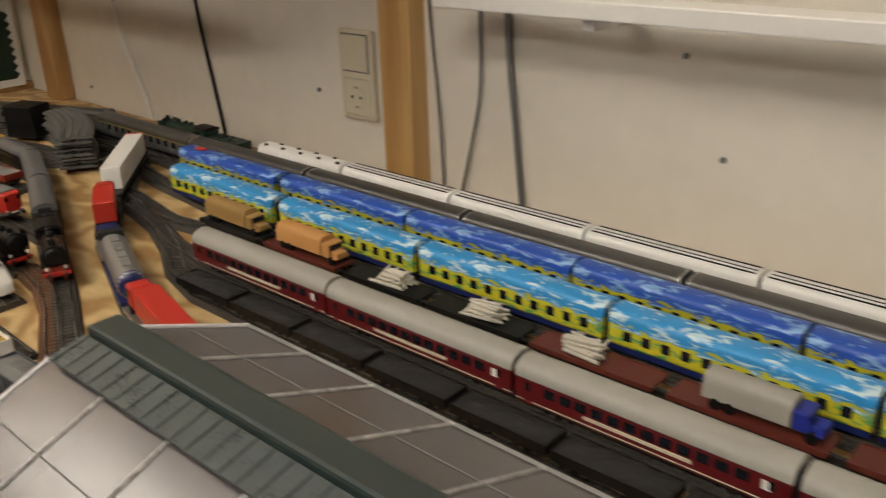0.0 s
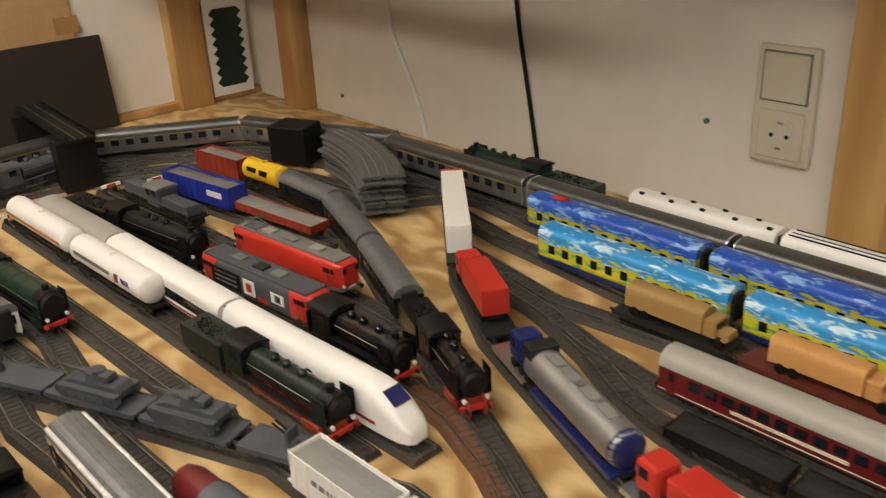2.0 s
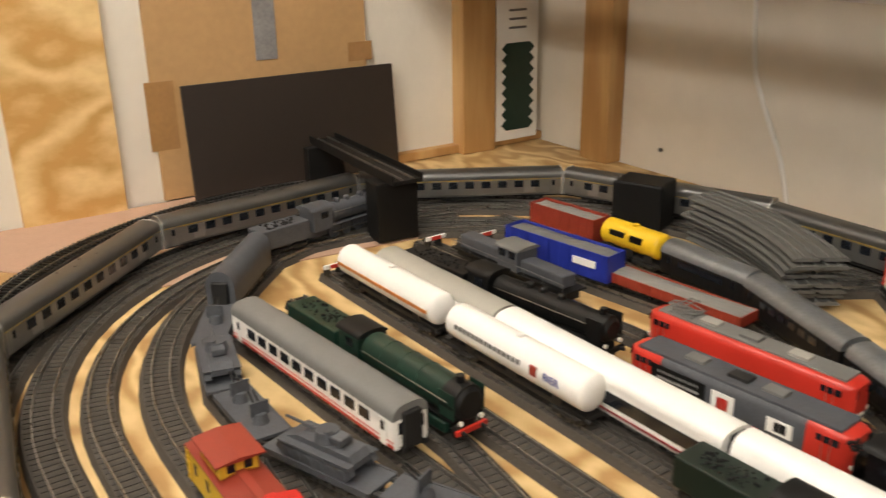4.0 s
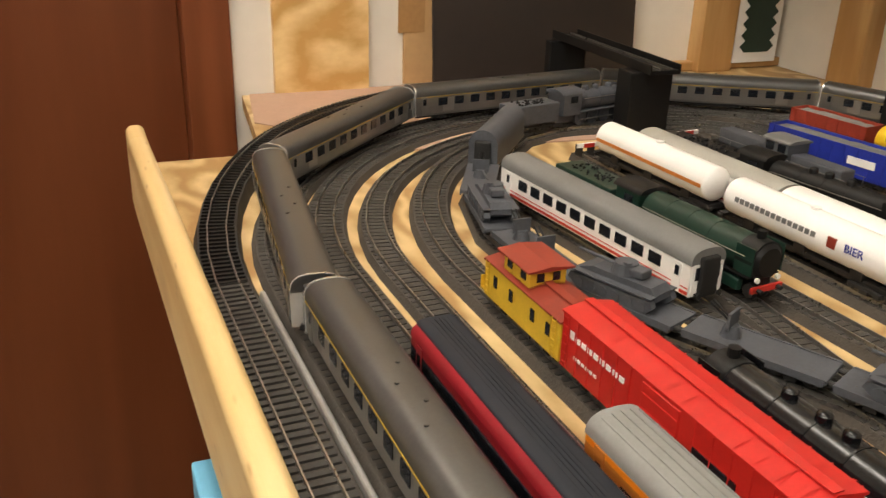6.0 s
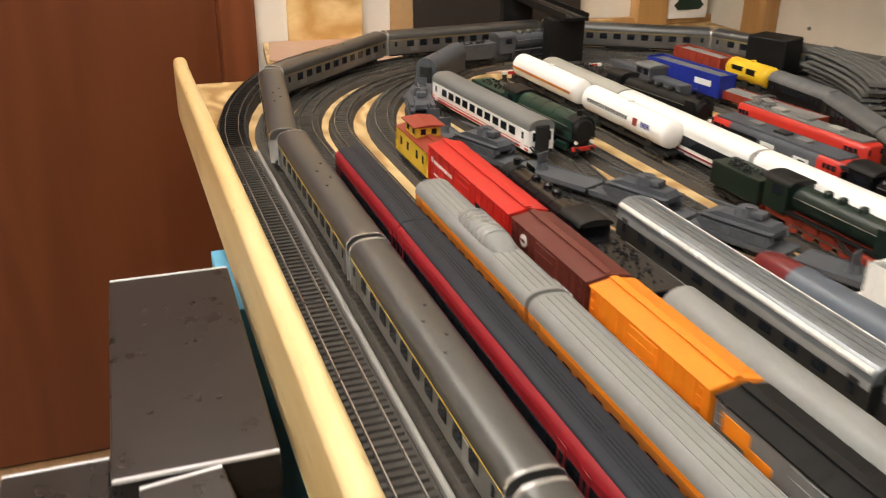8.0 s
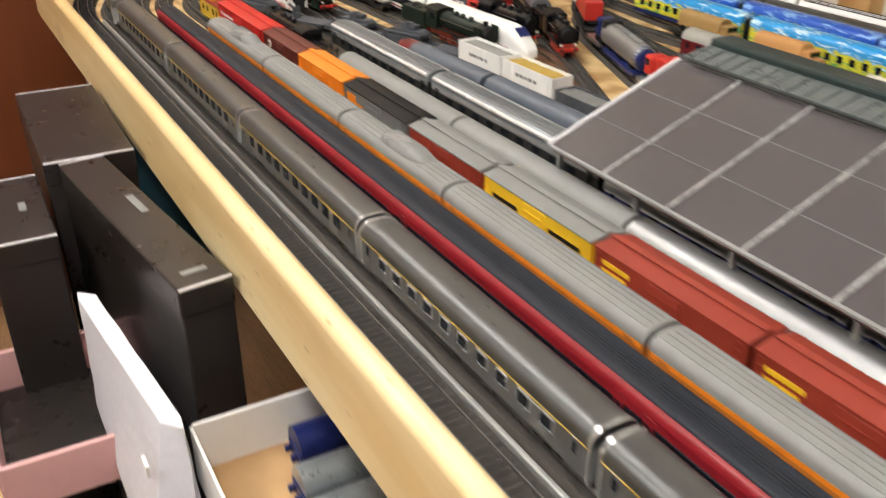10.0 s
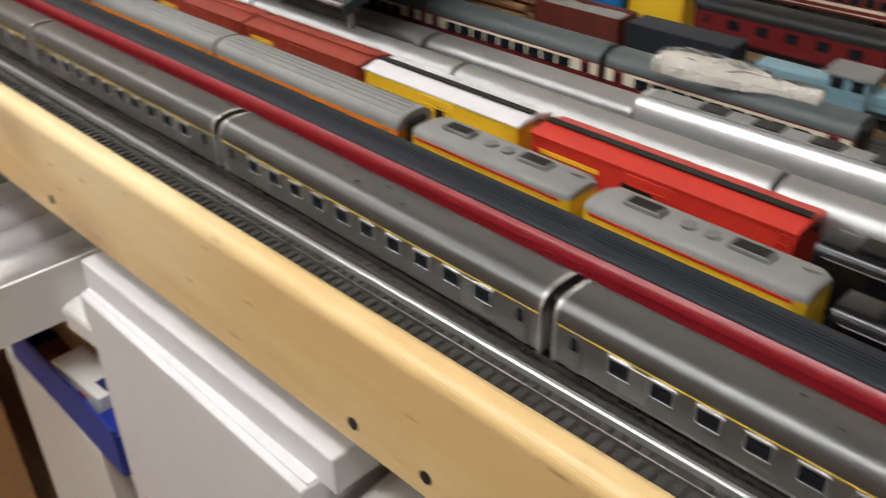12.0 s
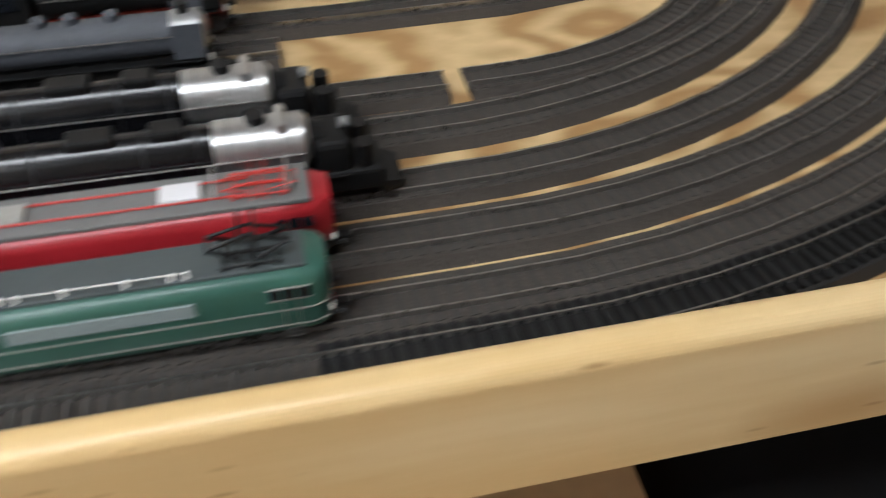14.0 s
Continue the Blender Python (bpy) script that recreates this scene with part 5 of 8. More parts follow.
cars = [
    (-0.318, -0.122, BRED, BRED, "bright red box car with white lettering", (*[(-0.45 + 0.033 * k, -0.45 + 0.033 * k + 0.022, 0.63, 0.72 + 0.05 * (k == 0), W) for k in range(9)], *[(-0.42 + 0.022 * k, -0.42 + 0.022 * k + 0.014, 0.32, 0.37, W) for k in range(6)], (0.14, 0.30, 0.45, 0.60, GLASS), (0.10, 0.42, 0.2, 0.26, W)), None, 15),
    (-0.115, 0.008, BROWN, BROWN, "dark brown box car with a white emblem", (*[(0.13 + 0.03 * k, 0.15 + 0.03 * k, 0.44, 0.52, W) for k in range(8)], *[(0.13 + 0.03 * k, 0.15 + 0.03 * k, 0.30, 0.36, W) for k in range(6)], (-0.42, -0.26, 0.26, 0.30, W)), None, 13),
    (0.014, 0.148, ORANGE, ORANGE, "bright orange box car", ((-0.4, -0.2, 0.3, 0.4, BLACK), (0.2, 0.4, 0.3, 0.4, BLACK)), None, 13),
    (0.154, 0.306, MIDGREY, BLACK, "grey box car with a black roof and orange swoosh", ((-0.46, -0.30, 0.55, 0.85, ORANGE), (-0.32, -0.18, 0.35, 0.65, ORANGE), (-0.2, -0.06, 0.15, 0.45, ORANGE)), None, 0),
    (0.312, 0.446, OXIDE, GREYR, "brown box car with a light grey roof", ((-0.4, -0.15, 0.5, 0.62, W), (0.2, 0.4, 0.3, 0.5, W)), None, 13),
    (0.453, 0.602, YELLOW, GREYR, "yellow refrigerator car with a light grey roof", ((-0.4, -0.15, 0.6, 0.7, BLACK), (0.15, 0.42, 0.6, 0.7, BLACK)), None, 0),
    (0.608, 0.757, OXIDE, OXIDE, "oxide red box car with yellow lettering", ((-0.44, -0.24, 0.72, 0.82, Y), (-0.44, -0.26, 0.55, 0.64, Y), (0.2, 0.42, 0.35, 0.48, Y)), None, 0),
    (0.763, 0.912, OXIDE, OXIDE, "oxide red box car with yellow lettering", ((-0.44, -0.24, 0.72, 0.82, Y), (-0.44, -0.26, 0.55, 0.64, Y), (0.2, 0.42, 0.35, 0.48, Y)), None, 0),
    (0.918, 1.072, OXIDE, OXIDE, "oxide red box car with yellow lettering", ((-0.44, -0.24, 0.72, 0.82, Y), (-0.44, -0.26, 0.55, 0.64, Y), (0.2, 0.42, 0.35, 0.48, Y)), None, 0),
    (1.080, 1.238, YELLOW, PAPER, "yellow box car with a white roof and black running board", ((-0.42, -0.15, 0.62, 0.70, BLACK), (0.0, 0.06, 0.45, 0.8, BLACK), (0.15, 0.42, 0.3, 0.4, BLACK)), BLACK, 0),
    (1.250, 1.436, RED, RED, "bright red box car with a black running board", ((-0.46, -0.2, 0.70, 0.78, Y), (-0.1, 0.02, 0.4, 0.75, BLACK), (0.2, 0.4, 0.2, 0.34, Y)), BLACK, 0),
]
for x0, x1, side, roof, label, logo, wm, ribs in cars:
    t = boxcar(label, x1 - x0, side, roof, logo=logo, walk_m=wm, ribs=ribs)
    if "emblem" in label:
        for s in (-1, 1):
            e = part("emblem", cyl(bmnew(), (-0.038, s * 0.0166, 0.036), (-0.038, s * 0.0180, 0.036), 0.0052, seg=20), W, t, "round white emblem")
            part("emblem_core", box(bmnew(), -0.0412, -0.0348, s * 0.0174 - 0.0009, s * 0.0174 + 0.0009, 0.0348, 0.0372), BROWN, e)
    front(t, x0, x1, 4)


def big_steam(label, x0, x1, line, tender_x0):
    """A large American steam locomotive: cased boiler with hatches, bright smokebox, bulky pilot, long curved tender."""
    t = thing("steam_locomotive", label, "locomotive", "large black steam locomotives")
    h = (x1 - x0) / 2
    prof = [(y, z) for y, z in roof_profile(0.029, 0.021, 0.0485, 16, 2.1)]
    part("boiler", loft(bmnew(), [(-h + 0.032, prof), (h - 0.066, prof)]), BLACKG, t, smooth=True)
    sm = cyl(bmnew(), (h - 0.067, 0, 0.034), (h - 0.024, 0, 0.034), 0.0145, seg=24)
    cyl(sm, (h - 0.024, 0, 0.034), (h - 0.021, 0, 0.034), 0.0145, 0.0115, seg=24)
    part("smokebox", sm, SILVER, t, "silver-white smokebox", True)
    for k, x in enumerate((h - 0.060, h - 0.045, h - 0.031)):
        part("smokebox_band", cyl(bmnew(), (x, 0, 0.034), (x + 0.0012, 0, 0.034), 0.0149, seg=24), SILVERR, t)
    part("chimney", cyl(bmnew(), (h - 0.046, 0, 0.046), (h - 0.046, 0, 0.0525), 0.0045, 0.0052, seg=14), BLACK, t)
    part("feed_heater", cyl(bmnew(), (h - 0.034, -0.0095, 0.0475), (h - 0.034, 0.0095, 0.0475), 0.0028, seg=12), SILVER, t)
    for x, w in ((-h + 0.058, 0.026), (-h + 0.112, 0.022), (h - 0.088, 0.016)):
        part("sand_dome", box(bmnew(), x - w / 2, x + w / 2, -0.0065, 0.0065, 0.0455, 0.0515, 0.0018), BLACK, t)
    for x in (-h + 0.045, -h + 0.085, -h + 0.135, -h + 0.16):
        part("boiler_band", loft(bmnew(), [(x, [(y * 1.02, z + 0.0003) for y, z in prof]), (x + 0.0012, [(y * 1.02, z + 0.0003) for y, z in prof])]), BLACK, t)
    cab = part("cab", box(bmnew(), -h, -h + 0.034, -0.0160, 0.0160, 0.017, 0.046, 0.001), BLACKG, t)
    part("cab_roof", loft(bmnew(), [(-h - 0.004, roof_profile(0.034, 0.0455, 0.0515, 10, 2.2)), (-h + 0.036, roof_profile(0.034, 0.0455, 0.0515, 10, 2.2))]), BLACKG, t, smooth=True)
    for s in (-1, 1):
        o = part("cab_window", window_mesh(0.013, 0.009), None, cab)
        o.location = (-h + 0.017, s * 0.0161, 0.038)
        part("number_plate", box(bmnew(), -h + 0.008, -h + 0.024, s * 0.0160 - 0.0004, s * 0.0160 + 0.0004, 0.024, 0.028), OCHRE, cab)
        part("running_board", box(bmnew(), -h + 0.032, h - 0.004, s * 0.0135 - 0.0035, s * 0.0135 + 0.0035, 0.0195, 0.0209, 0.0003), BLACK, t)
        part("handrail", cyl(bmnew(), (-h + 0.036, s * 0.0148, 0.036), (h - 0.024, s * 0.0152, 0.036), 0.0004, seg=6), RAIL, t)
        part("air_tank", cyl(bmnew(), (-h + 0.05, s * 0.0145, 0.0165), (-h + 0.10, s * 0.0145, 0.0165), 0.0025, seg=10), BLACKG, t)
        for x in (h - 0.045, -0.004):
            part("cylinder_block", box(bmnew(), x - 0.011, x + 0.011, s * 0.0140 - 0.0032, s * 0.0140 + 0.0032, 0.0065, 0.0185, 0.0018), BLACK, t)
        for k in range(8):
            x = -h + 0.040 + k * 0.0185 + (0.014 if k > 3 else 0)
            part("driving_wheel", cyl(bmnew(), (x, s * 0.0066, 0.0090), (x, s * 0.0092, 0.0090), 0.0086, seg=18), BLACK, t)
        for xa, xb in ((-h + 0.038, -h + 0.098), (-h + 0.126, h - 0.055)):
            part("coupling_rod", box(bmnew(), xa, xb, s * 0.0105 - 0.0005, s * 0.0105 + 0.0005, 0.0075, 0.0090), RAIL, t)
    part("frame", box(bmnew(), -h, h - 0.004, -0.0055, 0.0055, 0.006, 0.020), BLACK, t)
    part("pilot_deck", box(bmnew(), h - 0.024, h + 0.014, -0.0155, 0.0155, 0.0085, 0.0215, 0.002), BLACK, t)
    part("pump_shield", box(bmnew(), h - 0.019, h - 0.002, -0.0140, 0.0140, 0.0195, 0.0385, 0.003), BLACK, t)
    for s in (-1, 1):
        part("air_pump", cyl(bmnew(), (h + 0.005, s * 0.0085, 0.0205), (h + 0.005, s * 0.0085, 0.0345), 0.0048, seg=12), BLACK, t)
    part("smokebox_front", cyl(bmnew(), (h - 0.022, 0, 0.034), (h - 0.014, 0, 0.034), 0.0105, 0.0085, seg=20), BLACK, t)
    part("headlamp", cyl(bmnew(), (h - 0.006, 0, 0.0415), (h - 0.001, 0, 0.0415), 0.0028, seg=14), MIDGREY, t)
    bm = bmnew()
    secs = [(h + 0.012, [(-0.0155, 0.013), (0.0155, 0.013), (0.0155, 0.004), (-0.0155, 0.004)]), (h + 0.024, [(-0.0115, 0.0095), (0.0115, 0.0095), (0.009, 0.0035), (-0.009, 0.0035)])]
    part("cowcatcher", loft(bm, secs), BLACK, t)
    # long tender with rolled sides
    xb, xa = -h - 0.005, -h - (x0 - tender_x0)
    td = part("tender", loft(bmnew(), [(xa, roof_profile(0.032, 0.0105, 0.0455, 16, 4.5)), (xb, roof_profile(0.032, 0.0105, 0.0455, 16, 4.5))]), BLACKG, t, "glossy black tender", True)
    part("coal_bunker", box(bmnew(), xb - 0.075, xb - 0.010, -0.0125, 0.0125, 0.044, 0.0495, 0.001), BLACK, td)
    bm = bmnew()
    for k in range(50):
        ball(bm, (random.uniform(xb - 0.072, xb - 0.013), random.uniform(-0.0105, 0.0105), 0.0495 + random.uniform(-0.001, 0.002)), random.uniform(0.0015, 0.0027), seg=6)
    tagged(part("coal", bm, BLACK, td), kind="stuff")
    part("water_hatch", box(bmnew(), xa + 0.018, xa + 0.034, -0.007, 0.007, 0.0450, 0.0480, 0.001), BLACK, td)
    for s in (-1, 1):
        part("handrail", cyl(bmnew(), (xa + 0.006, s * 0.0163, 0.040), (xb - 0.006, s * 0.0163, 0.040), 0.0004, seg=6), RAIL, td)
    part("tender_frame", box(bmnew(), xa + 0.001, xb - 0.001, -0.012, 0.012, 0.006, 0.011), BLACK, td)
    bogies(t, (xa + 0.025, (xa + xb) / 2, xb - 0.025))
    return front(t, x0, x1, line)


big_steam("large black articulated steam locomotive with a silver smokebox", 1.655, 1.890, 3, 1.478)
big_steam("large black articulated steam locomotive with a silver smokebox", 1.640, 1.875, 4, 1.446)

# plain silver coaches on the sixth line
sj = (0.03, 0.315, 0.585, 0.857, 1.128, 1.398, 1.67)
for k in range(6):
    t = coach("satin grey streamliner coach with a rounded silver roof", sj[k + 1] - sj[k] - 0.006, SILVER if k > 1 else GREYR, SILVERR if k > 1 else GREYR, zs=0.031, zt=0.046, windows=9, win=(0.012, 0.0065), winz=0.024, group="silver streamliner coaches", power=2.1)
    front(t, sj[k] + 0.003, sj[k + 1] - 0.003, 5)

# polished train on the seventh line
for x0, x1 in ((-0.130, 0.157), (0.167, 0.480)):
    t = coach("grey fluted streamliner coach with bright chrome roof edges", x1 - x0, DARK, SATGREY, zs=0.033, zt=0.046, windows=9, win=(0.012, 0.006), winz=0.0235, group="chrome coaches", power=2.6, roofribs=True, stripes=((0.0285, 0.0345, CHROME), (0.0085, 0.013, SILVER)))
    for s in (-1, 1):
        part("cornice", cyl(bmnew(), ((x0 - x1) / 2 + 0.002, s * 0.0146, 0.0405), ((x1 - x0) / 2 - 0.002, s * 0.0146, 0.0405), 0.0024, seg=10), EDGE, t, "bright chrome roof edge")
    front(t, x0, x1, 6)
for x0, x1 in ((0.488, 0.75), (0.758, 1.03), (1.038, 1.255)):
    t = coach("low silver articulated coach with a satin roof", x1 - x0, NAVY, SILVERR, zs=0.0235, zt=0.0335, windows=8, win=(0.012, 0.006), winz=0.0185, group="low silver coaches", power=2.8, stripes=((0.0215, 0.0238, EDGE),))
    front(t, x0, x1, 6)


def nose_unit(label, L, body, roof, nose_m, w=0.032, group="", nose=0.05, win=GLASS, z_low=0.014, stripe=None):
    """The end car of a fast train, tapering to a low rounded nose at +x."""
    t = thing("power_car", label, "train power car", group)

    def p(f, zt):
        zm = 0.0125 + (zt - 0.0125) * 0.42
        arc_ = [math.pi - math.pi * k / 14 for k in range(15)]
        bow = [(math.copysign(abs(math.cos(a)) ** 0.62, math.cos(a)) * w / 2 * f, zm + (zt - zm) * math.sin(a) ** 0.85 if math.sin(a) > 1e-6 else zm) for a in arc_]
        return [(-w / 2 * f, 0.006)] + bow + [(w / 2 * f, 0.006)]

    h = L / 2
    part("body", loft(bmnew(), [(-h, p(1, 0.0455)), (h - nose, p(1, 0.0455))]), body, t, smooth=True)
    part("nose", loft(bmnew(), [(h - nose, p(1, 0.0455)), (h - nose * 0.72, p(1.0, 0.0435)), (h - nose * 0.45, p(0.96, 0.036)), (h - nose * 0.2, p(0.85, 0.0255)), (h - nose * 0.06, p(0.66, 0.019)), (h, p(0.4, z_low))]), nose_m, t, smooth=True)
    part("windscreen", box(bmnew(), -0.0085, 0.0085, -0.0088, 0.0088, -0.0006, 0.0008, 0.0006, pose(h - nose * 0.50, 0, 0.0383, 0, 33, 0)), win, t)
    part("underframe", box(bmnew(), -h + 0.004, h - 0.012, -0.011, 0.011, 0.004, 0.0075), DARK, t)
    bogies(t, (-h + 0.042, h - 0.058))
    for s in (-1, 1):
        if stripe:
            part("stripe", box(bmnew(), -h + 0.0005, h - nose * 0.72, s * (w / 2) - 0.0004, s * (w / 2) + 0.0003, 0.0125, 0.0155), stripe, t)
        part("window_band", box(bmnew(), -h + 0.006, h - nose - 0.035, s * (w / 2 - 0.0006) - 0.0004, s * (w / 2 - 0.0006) + 0.0012, 0.0195, 0.0280), GLASS, t)
    return t


tg = nose_unit("silver high-speed power car with a cream nose", 0.33, mat("bright_silver_paint", (0.66, 0.66, 0.67), 0.3, metal=0.75, var=0.05), CHROME, mat("pale_yellow_nose", (0.78, 0.76, 0.55), 0.35, var=0.04), nose=0.06)
put(tg, 1.427, -0.775, TILT)
part("roof_panel", box(bmnew(), -0.160, 0.085, -0.0078, 0.0078, 0.0448, 0.0458, 0.0004), GREYR, tg, "grey roof panel")
for k in range(5):
    part("roof_grille", box(bmnew(), -0.12 + k * 0.04, -0.10 + k * 0.04, -0.006, 0.006, 0.0456, 0.0472, 0.0004), DARK, tg)

# clear plastic sleeve left on the roofs behind the power car
rng_wrap = random.Random(31)
rings = []
for k in range(15):
    u = k / 14
    g = 0.55 + 0.45 * math.sin(math.pi * min(1.0, u * 1.25 + 0.12)) ** 0.5
    dome = [math.pi * j / 10 for j in range(11)]
    rings.append((-0.062 + 0.124 * u, [(-0.019 * g * math.cos(a) + rng_wrap.uniform(-0.001, 0.001), 0.0005 + 0.015 * g * math.sin(a) ** 0.7 * rng_wrap.uniform(0.85, 1.1) if 0 < j < 10 else 0.0) for j, a in enumerate(dome)]))
wrap = solo("plastic_sleeve", loft(bmnew(), rings), SLEEVE, "crumpled clear plastic sleeve lying on coach roofs", "packaging")
wrap.matrix_world = pose(1.300, -0.718, ZR + 0.0463, 0, 0, 8)

# black steam locomotive at the head of the sixth line
bk = steam_loco("black steam locomotive with tender beside a red box car", BLACKG, L=0.165, tender=0.100, frame_m=BLACK, boiler_r=0.0145, detail=BLACK, front=BLACK)
front(bk, -0.250, -0.085, 5, True)

# ---- yard trains ----


def line(t, xa, ya, xb, yb):
    """Stand a car with its rear at a and its front at b."""
    return put(t, (xa + xb) / 2, (ya + yb) / 2, math.degrees(math.atan2(yb - ya, xb - xa)))


def run(a, b):
    return math.hypot(b[0] - a[0], b[1] - a[1])


# white high-speed train
ice = nose_unit("white high-speed train power car with a red stripe", 0.262, WHITE, WHITE, WHITE, nose=0.052, stripe=RJRED, win=NAVY, group="white high-speed train")
line(ice, -0.206, -0.595, 0.056, -0.581)
for s in (-1, 1):
    part("lettering_bar", box(bmnew(), 0.030, 0.052, s * 0.0160 - 0.0004, s * 0.0160 + 0.0002, 0.019, 0.0265), MAROONR, ice)
    for x in (0.008, 0.062):
        part("door", box(bmnew(), x - 0.004, x + 0.004, s * 0.0160 - 0.0004, s * 0.0160 + 0.0003, 0.010, 0.031), GLASS, ice)
# the black window band is drawn taller to include shade on the coach side
w1 = coach("white high-speed train coach with a dark band of windows and side shade", 0.252, WHITE, WHITE, zs=0.036, zt=0.0455, windows=11, win=(0.015, 0.006), winz=0.0252, stripes=((0.0120, 0.0140, RJRED), (0.0180, 0.0295, GLASS)), group="white high-speed train", power=2.3)
line(w1, -0.463, -0.603, -0.211, -0.596)
w2 = coach("white high-speed train coach with a light grey roof", 0.20, WHITE, MAROONR, zs=0.036, zt=0.0455, windows=9, win=(0.015, 0.006), winz=0.0252, stripes=((0.0120, 0.0140, RJRED), (0.0180, 0.0295, GLASS)), group="white high-speed train", power=2.3)
line(w2, -0.668, -0.611, -0.468, -0.603)
# tank cars
tc = tank_car("white tank car with a red band round its tank", 0.180, WHITE, band=STRIPEO)
line(tc, -0.702, -0.643, -0.522, -0.635)
tc2 = tank_car("white beer tank car with lettering and an emblem", 0.180, WHITE, logo=(*[(-0.40 + 0.034 * k, -0.40 + 0.034 * k + 0.024, 0.04, 0.30, MIDGREY) for k in range(15)], (0.17, 0.215, -0.12, 0.40, OXIDE)))
tx = bpy.data.curves.new("lettering", "FONT")
tx.body, tx.size, tx.extrude = "BIER", 0.0095, 0.0002
tx.materials.append(BLUE)
o = new("lettering", tx)
o.parent = tc2
o.matrix_basis = pose(0.047, -0.0169, 0.0300, 90, 0, 0)
line(tc2, -0.500, -0.635, -0.320, -0.627)
gs = steam_loco("dark green steam locomotive with red wheels", DEEPGREEN, L=0.155, tender=0.07, frame_m=OXIDE, detail=BLACK)
line(gs, -0.150, -0.628, 0.005, -0.620)
# coach and green steam locomotive beside the caboose
wc = coach("white and red coach with a dark grey roof", 0.255, WHITE, MIDGREY, windows=10, win=(0.0135, 0.009), stripes=((0.0105, 0.0128, RED), (0.0150, 0.0158, RED)), power=2.8)
for e in (-1, 1):
    part("end_wall", box(bmnew(), e * 0.1278 - 0.0006, e * 0.1278 + 0.0006, -0.0140, 0.0140, 0.011, 0.034, 0.0004), WHITE, wc, "white end wall")
    for y in (-0.0088, 0.0, 0.0088):
        part("end_window", box(bmnew(), e * 0.1286 - 0.0004, e * 0.1286 + 0.0004, y - 0.0030, y + 0.0030, 0.012 if y == 0 else 0.0215, 0.0315, 0.0003), GLASS, wc)
line(wc, -0.625, -0.792, -0.372, -0.765)
gs2 = steam_loco("dark green express steam locomotive with black smokebox", DGREEN, L=0.165, tender=0.085, frame_m=BLACK, detail=BLACK, boiler_r=0.0152, streamlined=True, front=RED)
line(gs2, -0.525, -0.733, -0.362, -0.717)


def buffer_stop(x, y, a):
    t = thing("buffer_stop", "small red and white buffer stop", "buffer stop", "buffer stops")
    part("beam", box(bmnew(), -0.0015, 0.0015, -0.015, 0.015, 0.011, 0.016, 0.0005), WHITE, t)
    part("red_panel", box(bmnew(), 0.0005, 0.0022, -0.007, 0.007, 0.0112, 0.0158), RED, t)
    for s in (-1, 1):
        part("brace", box(bmnew(), -0.012, 0.0, s * 0.008 - 0.001, s * 0.008 + 0.001, 0, 0.012, 0.0, ), DARK, t)
    put(t, x, y, a, ZR - 0.002)


for x, y in ((-0.733, -0.645), (-0.712, -0.614), (-0.745, -0.500), (-0.72, -0.440), (-0.645, -0.727)):
    buffer_stop(x, y, 3)
# two modern red locomotives
r1 = electric_loco("bright red modern electric locomotive with grey roof boxes", 0.196, RED, MIDGREY, w=0.034, panto=1, panto_m=MIDGREY, boxes=((-0.04, KERB), (0.0, MIDGREY), (0.045, KERB)), front=WHITE, round_=0.014, insul=False, stripes=((0.0085, 0.0125, MIDGREY),))
line(r1, -0.398, -0.477, -0.203, -0.457)
r2 = electric_loco("red modern locomotive with grey roof and black patterned sides", 0.196, DGREY, DGREY, w=0.034, panto=0, boxes=((-0.04, MIDGREY), (0.0, DARK), (0.03, MIDGREY)), front=RED, round_=0.016, insul=False, cab_m=RED, roofw=0.003)
for s in (-1, 1):
    for x0, x1, z0, z1, m in ((-0.072, -0.02, 0.012, 0.033, BLACK), (-0.066, -0.026, 0.016, 0.0185, WHITE), (-0.066, -0.026, 0.0215, 0.024, WHITE), (-0.066, -0.026, 0.027, 0.0295, WHITE), (-0.014, 0.006, 0.014, 0.032, WHITE), (0.010, 0.028, 0.012, 0.016, RED), (0.034, 0.055, 0.018, 0.03, WHITE), (0.040, 0.050, 0.020, 0.028, BLACK), (-0.009, 0.001, 0.018, 0.028, RED)):
        part("side_graphic", box(bmnew(), x0, x1, s * 0.0170 - 0.0006, s * 0.0170 + 0.0006, z0, z1), m, r2)
line(r2, -0.357, -0.541, -0.163, -0.521)
bs2 = steam_loco("black steam locomotive with red buffer beam", BLACKG, L=0.125, tender=0.001, frame_m=BLACK)
line(bs2, -0.150, -0.533, -0.022, -0.530)
# black locomotives at the end of the yard
bs3 = steam_loco("large black steam locomotive with tender", BLACK, L=0.18, tender=0.10, frame_m=BLACK, front=BLACK, smoke=BLACK)
line(bs3, -0.572, -0.562, -0.395, -0.537)


